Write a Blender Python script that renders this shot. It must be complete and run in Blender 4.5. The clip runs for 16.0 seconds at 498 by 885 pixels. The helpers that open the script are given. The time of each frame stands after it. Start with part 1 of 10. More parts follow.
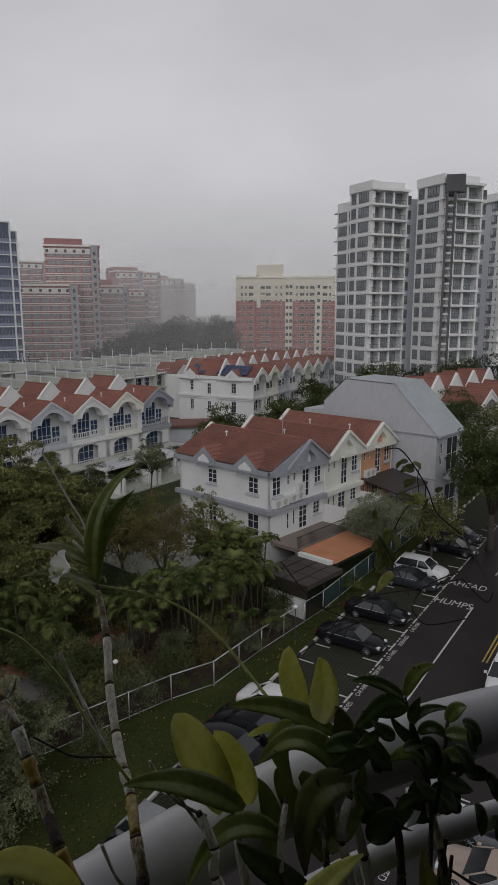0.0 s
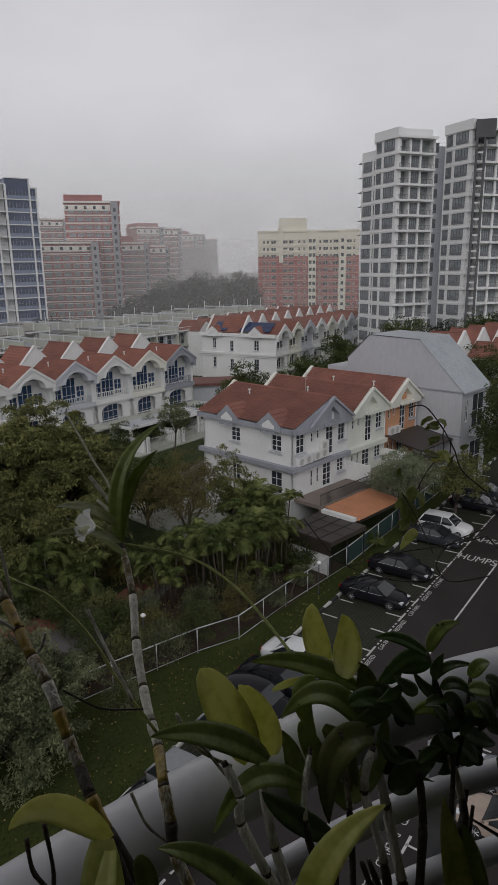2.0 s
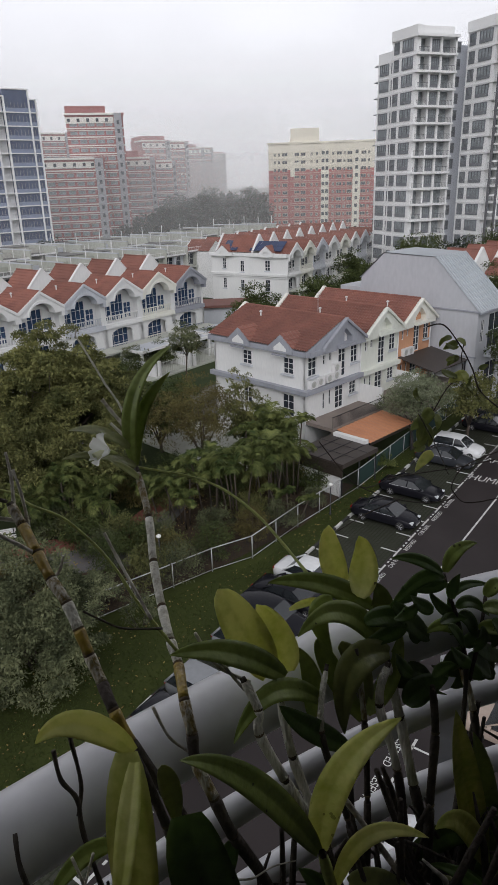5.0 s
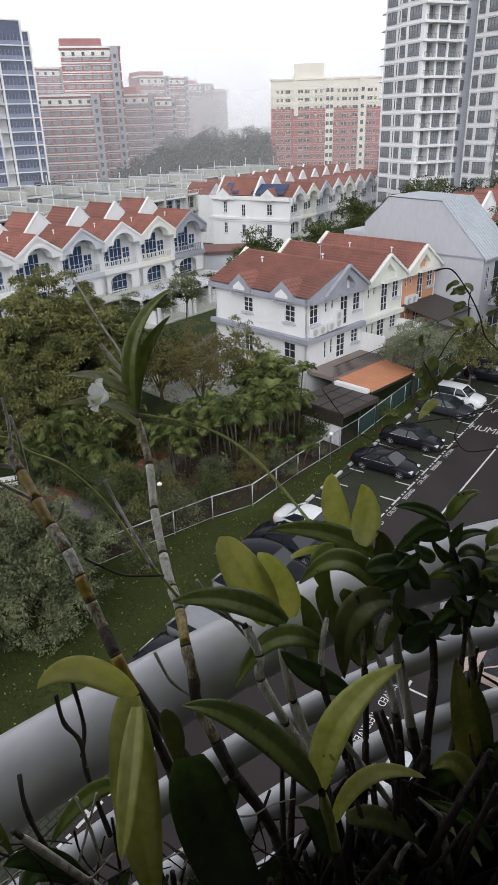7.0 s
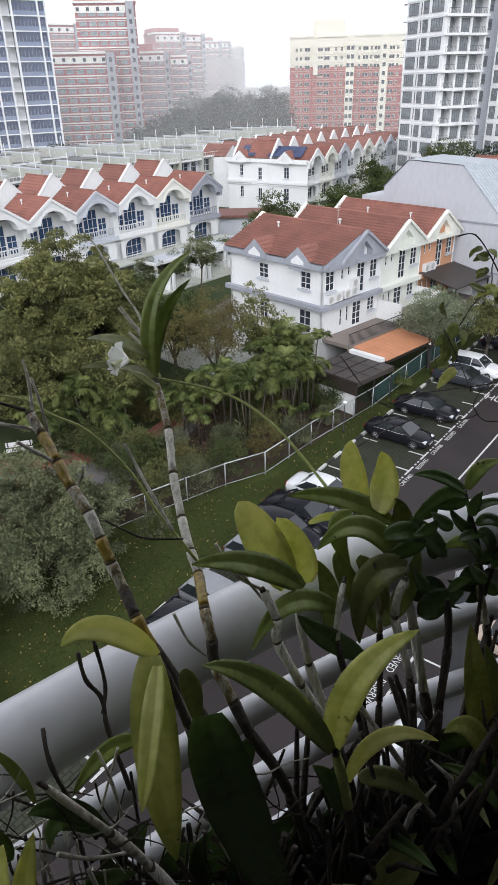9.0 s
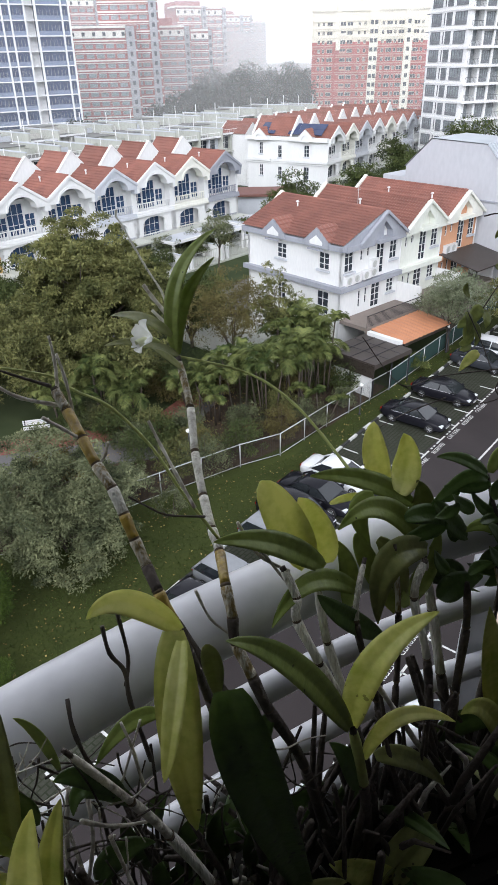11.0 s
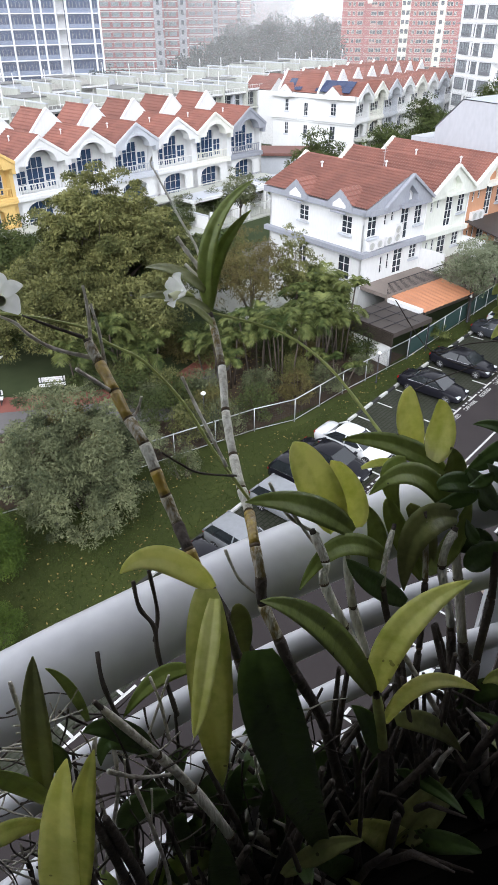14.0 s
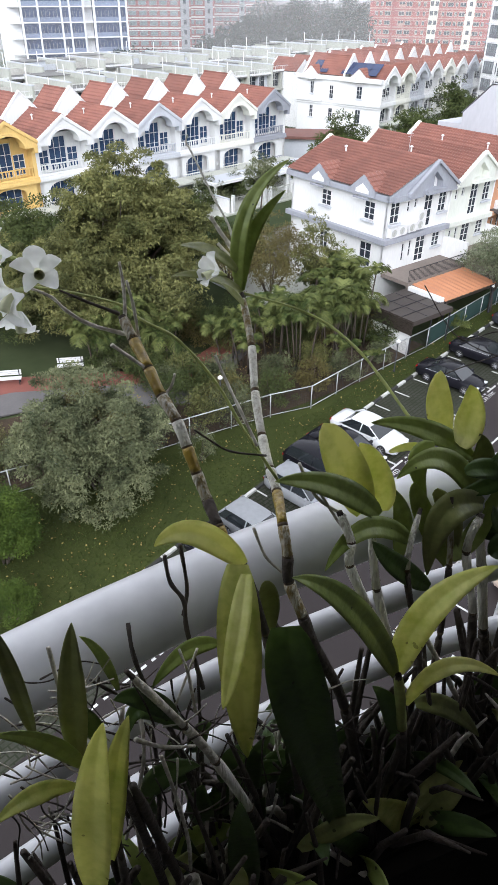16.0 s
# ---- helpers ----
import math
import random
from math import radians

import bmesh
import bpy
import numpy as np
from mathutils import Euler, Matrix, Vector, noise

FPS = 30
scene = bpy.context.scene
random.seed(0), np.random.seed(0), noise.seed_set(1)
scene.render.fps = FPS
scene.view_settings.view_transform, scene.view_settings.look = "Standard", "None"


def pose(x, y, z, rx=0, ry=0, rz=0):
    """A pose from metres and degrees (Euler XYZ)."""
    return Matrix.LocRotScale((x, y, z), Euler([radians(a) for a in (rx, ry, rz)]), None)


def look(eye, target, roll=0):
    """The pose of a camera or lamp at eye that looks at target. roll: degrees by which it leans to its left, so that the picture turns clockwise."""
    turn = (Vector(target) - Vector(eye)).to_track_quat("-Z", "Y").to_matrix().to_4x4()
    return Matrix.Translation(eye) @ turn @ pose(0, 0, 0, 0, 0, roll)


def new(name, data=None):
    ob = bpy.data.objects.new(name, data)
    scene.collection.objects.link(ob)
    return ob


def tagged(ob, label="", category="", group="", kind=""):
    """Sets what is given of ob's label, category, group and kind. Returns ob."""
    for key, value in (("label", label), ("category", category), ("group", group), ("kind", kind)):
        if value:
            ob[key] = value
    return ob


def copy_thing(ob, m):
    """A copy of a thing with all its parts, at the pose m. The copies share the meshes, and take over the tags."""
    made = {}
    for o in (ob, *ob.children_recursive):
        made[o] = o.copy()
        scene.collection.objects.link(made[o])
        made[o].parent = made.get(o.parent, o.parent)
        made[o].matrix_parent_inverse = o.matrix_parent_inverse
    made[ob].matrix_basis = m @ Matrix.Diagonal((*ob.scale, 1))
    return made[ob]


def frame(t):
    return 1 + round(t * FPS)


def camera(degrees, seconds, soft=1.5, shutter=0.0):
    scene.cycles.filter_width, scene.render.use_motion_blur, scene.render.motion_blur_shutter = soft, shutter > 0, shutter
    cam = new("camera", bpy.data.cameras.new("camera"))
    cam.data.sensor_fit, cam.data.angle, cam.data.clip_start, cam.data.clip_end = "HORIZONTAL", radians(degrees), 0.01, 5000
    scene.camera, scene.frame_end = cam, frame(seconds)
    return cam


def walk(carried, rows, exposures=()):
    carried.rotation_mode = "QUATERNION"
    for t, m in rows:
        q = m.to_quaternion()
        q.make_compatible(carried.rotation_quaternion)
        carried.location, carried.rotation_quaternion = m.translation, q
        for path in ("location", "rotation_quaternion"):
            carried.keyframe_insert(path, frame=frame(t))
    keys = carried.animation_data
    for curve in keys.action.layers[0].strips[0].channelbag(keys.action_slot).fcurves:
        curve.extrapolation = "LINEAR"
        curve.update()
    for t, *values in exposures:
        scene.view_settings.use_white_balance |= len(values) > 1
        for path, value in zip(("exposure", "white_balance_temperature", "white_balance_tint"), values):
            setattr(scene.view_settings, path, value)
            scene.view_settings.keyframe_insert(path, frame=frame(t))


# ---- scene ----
cam = camera(41.04, 16.0, 1.2)

PATH = [
    (0, pose(0.0000, 0.0000, 22.5000, 78.838, 0.079, -0.000)),
    (0.5, pose(-0.0002, -0.0003, 22.5008, 78.207, 0.372, 0.790)),
    (1, pose(0.0005, -0.0014, 22.5018, 77.384, 0.453, 0.998)),
    (1.5, pose(0.0008, 0.0013, 22.5011, 76.486, 0.651, 1.397)),
    (2, pose(0.0006, 0.0052, 22.4999, 75.227, 0.883, 1.873)),
    (2.5, pose(-0.0016, 0.0082, 22.4992, 74.262, 0.850, 2.139)),
    (3, pose(-0.0025, 0.0134, 22.4975, 73.388, 1.050, 2.129)),
    (3.5, pose(-0.0037, 0.0160, 22.4965, 72.362, 1.252, 2.277)),
    (4, pose(-0.0026, 0.0163, 22.4965, 71.234, 1.711, 2.592)),
    (6.5, pose(-0.0060, 0.0292, 22.4874, 65.078, 1.520, 2.826)),
    (7, pose(-0.0061, 0.0311, 22.4867, 64.255, 1.461, 2.832)),
    (7.5, pose(-0.0072, 0.0311, 22.4859, 63.590, 1.439, 3.177)),
    (8, pose(-0.0086, 0.0311, 22.4857, 62.814, 1.356, 3.534)),
    (8.5, pose(-0.0099, 0.0312, 22.4849, 61.962, 1.285, 3.779)),
    (9, pose(-0.0124, 0.0312, 22.4842, 61.510, 1.300, 4.185)),
    (11.5, pose(-0.0209, 0.0294, 22.4815, 59.522, 1.075, 6.013)),
    (12, pose(-0.0234, 0.0312, 22.4799, 59.127, 0.894, 6.281)),
    (12.5, pose(-0.0291, 0.0302, 22.4791, 58.675, 0.572, 6.845)),
    (13, pose(-0.0341, 0.0324, 22.4773, 57.896, 0.419, 7.307)),
    (13.5, pose(-0.0377, 0.0352, 22.4741, 57.183, 0.277, 7.691)),
    (14, pose(-0.0380, 0.0353, 22.4730, 56.894, 0.071, 7.821)),
    (14.5, pose(-0.0397, 0.0349, 22.4710, 56.398, 0.003, 8.172)),
    (15, pose(-0.0435, 0.0321, 22.4698, 55.986, -0.124, 8.859)),
    (15.5, pose(-0.0473, 0.0287, 22.4709, 55.872, -0.420, 9.405)),
    (16, pose(-0.0505, 0.0277, 22.4706, 55.634, -0.497, 9.764)),
]
walk(cam, PATH, [(0.0, -0.46, 6450, 13), (2.0, -0.34, 6450, 13), (4.0, 0.04, 6400, 13), (6.5, 0.68, 6250, 13), (9.0, 1.12, 6120, 12), (12.0, 1.43, 6040, 12), (16.0, 1.6, 6060, 12)])

# ---- sky and sun: overcast, with rain about ----
world = bpy.data.worlds.new("sky")
scene.world = world
world.use_nodes = True
wn, wl = world.node_tree.nodes, world.node_tree.links
wn.clear()
w_out = wn.new("ShaderNodeOutputWorld")
w_bg = wn.new("ShaderNodeBackground")
w_sky = wn.new("ShaderNodeTexSky")
w_sky.sky_type = "NISHITA"
w_sky.sun_disc = False
w_sky.sun_elevation, w_sky.sun_rotation = radians(37), radians(184)
w_sky.air_density, w_sky.dust_density, w_sky.ozone_density = 1.0, 6.0, 1.0
w_hs = wn.new("ShaderNodeHueSaturation")
w_hs.inputs["Saturation"].default_value = 0.12
w_hs.inputs["Value"].default_value = 0.06
w_co = wn.new("ShaderNodeTexCoord")
w_noise = wn.new("ShaderNodeTexNoise")
w_noise.inputs["Scale"].default_value = 1.7
w_noise.inputs["Detail"].default_value = 5
w_map = wn.new("ShaderNodeMapping")
w_map.inputs["Scale"].default_value = (1, 1, 2.2)
w_ramp = wn.new("ShaderNodeValToRGB")
w_ramp.color_ramp.elements[0].position, w_ramp.color_ramp.elements[0].color = 0.3, (0.7, 0.71, 0.73, 1)
w_ramp.color_ramp.elements[1].position, w_ramp.color_ramp.elements[1].color = 0.76, (0.98, 0.99, 1.015, 1)
w_mix = wn.new("ShaderNodeMix")
w_mix.data_type = "RGBA"
w_mix.inputs[0].default_value = 0.82
wl.new(w_co.outputs["Generated"], w_map.inputs["Vector"])
wl.new(w_map.outputs["Vector"], w_noise.inputs["Vector"])
w_sep = wn.new("ShaderNodeSeparateXYZ")
wl.new(w_co.outputs["Generated"], w_sep.inputs[0])
w_el = wn.new("ShaderNodeMapRange")
w_el.inputs["From Min"].default_value, w_el.inputs["From Max"].default_value = 0.0, 0.75
w_el.inputs["To Min"].default_value, w_el.inputs["To Max"].default_value = 0.1, -0.06
wl.new(w_sep.outputs["Z"], w_el.inputs["Value"])
w_add = wn.new("ShaderNodeMath")
w_add.operation = "ADD"
wl.new(w_noise.outputs["Fac"], w_add.inputs[0])
wl.new(w_el.outputs["Result"], w_add.inputs[1])
wl.new(w_add.outputs[0], w_ramp.inputs["Fac"])
wl.new(w_sky.outputs["Color"], w_hs.inputs["Color"])
wl.new(w_hs.outputs["Color"], w_mix.inputs[6])
wl.new(w_ramp.outputs["Color"], w_mix.inputs[7])
# rain cloud: the sky grows darker towards the zenith
w_zen = wn.new("ShaderNodeMapRange")
w_zen.interpolation_type = "SMOOTHSTEP"
w_zen.inputs["From Min"].default_value, w_zen.inputs["From Max"].default_value = 0.25, 0.95
w_zen.inputs["To Min"].default_value, w_zen.inputs["To Max"].default_value = 1.0, 0.5
wl.new(w_sep.outputs["Z"], w_zen.inputs["Value"])
w_mul = wn.new("ShaderNodeVectorMath")
w_mul.operation = "SCALE"
wl.new(w_mix.outputs[2], w_mul.inputs[0])
wl.new(w_zen.outputs["Result"], w_mul.inputs["Scale"])
wl.new(w_mul.outputs[0], w_bg.inputs["Color"])
w_bg.inputs["Strength"].default_value = 0.95
wl.new(w_bg.outputs["Background"], w_out.inputs["Surface"])
sun = new("sun", bpy.data.lights.new("sun", "SUN"))
sun.data.energy, sun.data.angle, sun.data.color = 1.0, radians(50), (1.0, 0.985, 0.96)
sun.matrix_world = look((0, 0, 57), (6, 76, 0))


# ---- materials ----
def mat(name, a, b=None, rough=0.75, scale=1.5, fine=25.0, bump=0.15, metal=0.0, spec=0.5, vary=0.0, stretch=(1, 1, 1), low=0.35, high=0.65, coat=0.0, thin=0.0):
    """A procedural surface: two colours mixed by broad and fine noise, roughness and relief by the fine one."""
    m = bpy.data.materials.new(name)
    m.use_nodes = True
    n, l = m.node_tree.nodes, m.node_tree.links
    s = n["Principled BSDF"]
    b = b or tuple(c * 0.8 for c in a)
    co = n.new("ShaderNodeTexCoord")
    mp = n.new("ShaderNodeMapping")
    mp.inputs["Scale"].default_value = stretch
    l.new(co.outputs["Object"], mp.inputs["Vector"])
    n1, n2 = n.new("ShaderNodeTexNoise"), n.new("ShaderNodeTexNoise")
    for node, sc in ((n1, scale), (n2, fine)):
        node.inputs["Scale"].default_value = sc
        node.inputs["Detail"].default_value = 4
        l.new(mp.outputs["Vector"], node.inputs["Vector"])
    add = n.new("ShaderNodeMath")
    add.operation = "MULTIPLY_ADD"
    add.inputs[1].default_value = 0.45
    l.new(n2.outputs["Fac"], add.inputs[0])
    half = n.new("ShaderNodeMath")
    half.operation = "MULTIPLY"
    half.inputs[1].default_value = 0.55
    l.new(n1.outputs["Fac"], half.inputs[0])
    l.new(half.outputs[0], add.inputs[2])
    ramp = n.new("ShaderNodeValToRGB")
    ramp.color_ramp.elements[0].position, ramp.color_ramp.elements[0].color = low, (*b, 1)
    ramp.color_ramp.elements[1].position, ramp.color_ramp.elements[1].color = high, (*a, 1)
    l.new(add.outputs[0], ramp.inputs["Fac"])
    colour = ramp.outputs["Color"]
    if vary:
        info = n.new("ShaderNodeObjectInfo")
        geo = n.new("ShaderNodeNewGeometry")
        sm = n.new("ShaderNodeMath")
        sm.operation = "ADD"
        l.new(info.outputs["Random"], sm.inputs[0])
        l.new(geo.outputs["Random Per Island"], sm.inputs[1])
        rng = n.new("ShaderNodeMapRange")
        rng.inputs["From Max"].default_value = 2.0
        rng.inputs["To Min"].default_value, rng.inputs["To Max"].default_value = 1 - vary, 1 + vary
        l.new(sm.outputs[0], rng.inputs["Value"])
        hs = n.new("ShaderNodeHueSaturation")
        l.new(rng.outputs["Result"], hs.inputs["Value"])
        l.new(colour, hs.inputs["Color"])
        colour = hs.outputs["Color"]
    l.new(colour, s.inputs["Base Color"])
    rr = n.new("ShaderNodeMapRange")
    rr.inputs["To Min"].default_value, rr.inputs["To Max"].default_value = max(0.02, rough - 0.12), min(1, rough + 0.12)
    l.new(n2.outputs["Fac"], rr.inputs["Value"])
    l.new(rr.outputs["Result"], s.inputs["Roughness"])
    s.inputs["Metallic"].default_value = metal
    s.inputs["Specular IOR Level"].default_value = spec
    s.inputs["Coat Weight"].default_value = coat
    if bump:
        bp = n.new("ShaderNodeBump")
        bp.inputs["Strength"].default_value = bump
        bp.inputs["Distance"].default_value = 0.02
        l.new(add.outputs[0], bp.inputs["Height"])
        l.new(bp.outputs["Normal"], s.inputs["Normal"])
    if thin:
        tr = n.new("ShaderNodeBsdfTranslucent")
        mx = n.new("ShaderNodeMixShader")
        mx.inputs[0].default_value = thin
        l.new(colour, tr.inputs["Color"])
        l.new(s.outputs["BSDF"], mx.inputs[1])
        l.new(tr.outputs["BSDF"], mx.inputs[2])
        l.new(mx.outputs["Shader"], n["Material Output"].inputs["Surface"])
    return m


WHITE = mat("white_render", (0.76, 0.76, 0.75), (0.66, 0.665, 0.665), 0.8, 0.35, 6, 0.05, stretch=(1, 1, 0.3))
CREAM = mat("cream_render", (0.78, 0.77, 0.7), (0.66, 0.66, 0.6), 0.8, 0.35, 6, 0.05, stretch=(1, 1, 0.3))
PALEGREEN = mat("pale_green_render", (0.73, 0.74, 0.68), (0.61, 0.63, 0.57), 0.8, 0.35, 6, 0.05, stretch=(1, 1, 0.3))
GREYPAINT = mat("blue_grey_paint", (0.34, 0.355, 0.395), (0.27, 0.28, 0.315), 0.75, 0.5, 7, 0.05, stretch=(1, 1, 0.3))
PALEGREY = mat("pale_grey_paint", (0.55, 0.57, 0.61), (0.46, 0.48, 0.52), 0.75, 0.4, 7, 0.05, stretch=(1, 1, 0.3))
ORANGE = mat("terracotta_paint", (0.62, 0.33, 0.19), (0.5, 0.26, 0.15), 0.75, 0.4, 7, 0.05, stretch=(1, 1, 0.3))
YELLOW = mat("yellow_paint", (0.78, 0.55, 0.2), (0.66, 0.45, 0.16), 0.75, 0.4, 7, 0.05, stretch=(1, 1, 0.3))
GREYWALL = mat("grey_wall_paint", (0.5, 0.51, 0.54), (0.42, 0.43, 0.46), 0.8, 0.18, 3, 0.04, stretch=(1, 1, 0.4))
TILE = mat("clay_roof_tile", (0.27, 0.112, 0.083), (0.16, 0.07, 0.055), 0.7, 0.5, 9, 0.25, vary=0.3)
METALROOF = mat("metal_roof_sheet", (0.5, 0.53, 0.56), (0.42, 0.45, 0.48), 0.45, 0.3, 4, 0.03, metal=0.3)
GLASS = mat("dark_window_glass", (0.05, 0.06, 0.075), (0.03, 0.035, 0.045), 0.12, 0.3, 2, 0.0, spec=0.4)
BLUEGLASS = mat("blue_window_glass", (0.05, 0.095, 0.18), (0.03, 0.055, 0.115), 0.15, 0.4, 3, 0.0, spec=0.45)
# paler than bare glass: the reflected sky is put into the colour
TOWERGLASS = mat("sky_pale_tower_glass", (0.34, 0.37, 0.385), (0.16, 0.18, 0.19), 0.12, 0.35, 2, 0.0, spec=0.6)
SOLAR = mat("solar_panel", (0.03, 0.05, 0.12), (0.02, 0.03, 0.08), 0.15, 1, 8, 0.0, spec=0.8)
FRAME = mat("white_window_frame", (0.72, 0.72, 0.72), (0.62, 0.62, 0.62), 0.6, 2, 20, 0.02)
ASPHALT = mat("wet_asphalt", (0.037, 0.03, 0.03), (0.023, 0.019, 0.019), 0.55, 0.25, 30, 0.2, spec=0.17)
GRASSPAVE = mat("bay_paving", (0.055, 0.054, 0.045), (0.03, 0.034, 0.022), 0.8, 1.2, 9, 0.5, spec=0.12)
# open grass blocks: a small coursed pattern of concrete and dark joints
_n, _l = GRASSPAVE.node_tree.nodes, GRASSPAVE.node_tree.links
_br, _co, _mx = _n.new("ShaderNodeTexBrick"), _n.new("ShaderNodeTexCoord"), _n.new("ShaderNodeMix")
_br.inputs["Scale"].default_value, _br.inputs["Mortar Size"].default_value, _br.inputs["Mortar Smooth"].default_value = 1.0, 0.035, 0.3
_br.inputs["Brick Width"].default_value, _br.inputs["Row Height"].default_value = 0.42, 0.24
_l.new(_co.outputs["Object"], _br.inputs["Vector"])
_mx.data_type = "RGBA"
_bs = _n["Principled BSDF"]
_l.new(_br.outputs["Fac"], _mx.inputs[0])
_l.new(_bs.inputs["Base Color"].links[0].from_socket, _mx.inputs[6])
_mx.inputs[7].default_value = (0.022, 0.026, 0.015, 1)
_l.new(_mx.outputs[2], _bs.inputs["Base Color"])
LINE = mat("white_road_paint", (0.62, 0.62, 0.6), (0.45, 0.45, 0.44), 0.7, 3, 30, 0.05)
YLINE = mat("yellow_road_paint", (0.55, 0.4, 0.08), (0.42, 0.3, 0.06), 0.7, 3, 30, 0.05)
KERBW = mat("white_kerb", (0.6, 0.6, 0.58), (0.42, 0.42, 0.4), 0.8, 3, 20, 0.1)
KERBB = mat("black_kerb", (0.03, 0.03, 0.03), (0.02, 0.02, 0.02), 0.8, 3, 20, 0.1)
GROUND = mat("ground_green", (0.06, 0.075, 0.035), (0.035, 0.05, 0.022), 0.95, 0.06, 0.6, 0.2, spec=0.1)
LAWN = mat("lawn", (0.055, 0.066, 0.018), (0.03, 0.04, 0.012), 0.95, 0.35, 7, 0.5, spec=0.1)
SOIL = mat("leaf_litter", (0.09, 0.065, 0.045), (0.045, 0.035, 0.025), 0.95, 0.6, 8, 0.5, spec=0.1)
REDPATH = mat("red_path_surface", (0.26, 0.09, 0.068), (0.19, 0.066, 0.052), 0.8, 0.4, 12, 0.15)
PATH_GREY = mat("grey_path", (0.16, 0.15, 0.15), (0.11, 0.105, 0.105), 0.75, 0.4, 12, 0.15)
DARKROOF = mat("dark_canopy", (0.06, 0.048, 0.042), (0.04, 0.032, 0.028), 0.5, 0.5, 6, 0.05)
ORANGEROOF = mat("orange_canopy", (0.56, 0.25, 0.13), (0.44, 0.19, 0.1), 0.65, 0.6, 8, 0.08)
BROWN = mat("brown_wall", (0.24, 0.2, 0.175), (0.18, 0.15, 0.13), 0.8, 0.5, 8, 0.1)
FENCEGREEN = mat("green_mesh_screen", (0.018, 0.05, 0.045), (0.012, 0.035, 0.03), 0.7, 0.8, 20, 0.1)
GALV = mat("galvanised_pipe", (0.55, 0.56, 0.57), (0.42, 0.43, 0.44), 0.45, 3, 20, 0.03, metal=0.4)
DARKMETAL = mat("dark_metal", (0.04, 0.04, 0.045), (0.025, 0.025, 0.03), 0.5, 3, 20, 0.03, metal=0.3)
CONCRETE = mat("pale_concrete", (0.5, 0.51, 0.455), (0.36, 0.37, 0.33), 0.85, 0.25, 5, 0.08, stretch=(1, 1, 0.3))
REDBRICK = mat("brown_red_facing", (0.36, 0.13, 0.125), (0.29, 0.105, 0.1), 0.85, 0.1, 1.5, 0.05)
REDBRICK2 = mat("brick_red_facing", (0.37, 0.095, 0.085), (0.3, 0.078, 0.07), 0.85, 0.1, 1.5, 0.05)
BANDW = mat("pale_band", (0.8, 0.77, 0.72), (0.68, 0.65, 0.6), 0.85, 0.1, 1.5, 0.05)
CREAMHDB = mat("cream_facing", (0.76, 0.72, 0.61), (0.66, 0.62, 0.52), 0.85, 0.1, 1.5, 0.05)
TOWERW = mat("tower_white", (0.82, 0.82, 0.82), (0.74, 0.74, 0.74), 0.8, 0.15, 2, 0.04)
TOWERFR = mat("dark_tower_frame", (0.17, 0.18, 0.195), (0.12, 0.125, 0.14), 0.5, 0.5, 6, 0.02)
TOWERG = mat("tower_grey", (0.28, 0.29, 0.31), (0.22, 0.23, 0.25), 0.8, 0.15, 2, 0.04)
TOWERD = mat("tower_dark_cladding", (0.085, 0.085, 0.095), (0.06, 0.06, 0.068), 0.6, 0.15, 2, 0.04)
BARK = mat("bark", (0.09, 0.07, 0.055), (0.05, 0.04, 0.032), 0.95, 2, 14, 0.5, stretch=(1, 1, 0.25))


def leafmat(name, a, b, vary=0.22, rough=0.55):
    return mat(name, a, b, rough, 0.55, 3.5, 0.0, spec=0.12, vary=vary, thin=0.18, low=0.4, high=0.6)


LEAF_OLIVE = leafmat("olive_leaves", (0.25, 0.25, 0.095), (0.066, 0.076, 0.028))
LEAF_DARK = leafmat("dark_leaves", (0.1, 0.122, 0.04), (0.042, 0.058, 0.02))
LEAF_GREY = leafmat("grey_green_leaves", (0.2, 0.215, 0.115), (0.05, 0.062, 0.032))
LEAF_PALM = leafmat("palm_leaves", (0.16, 0.18, 0.06), (0.035, 0.055, 0.016))
LEAF_BROWN = leafmat("bronze_leaves", (0.17, 0.15, 0.055), (0.09, 0.075, 0.03))
LEAF_PALE = leafmat("pale_young_leaves", (0.3, 0.33, 0.22), (0.09, 0.11, 0.055))
LEAF_HEDGE = leafmat("hedge_leaves", (0.11, 0.16, 0.03), (0.045, 0.075, 0.015))
LEAF_FAR = leafmat("far_leaves", (0.03, 0.042, 0.027), (0.018, 0.027, 0.017))


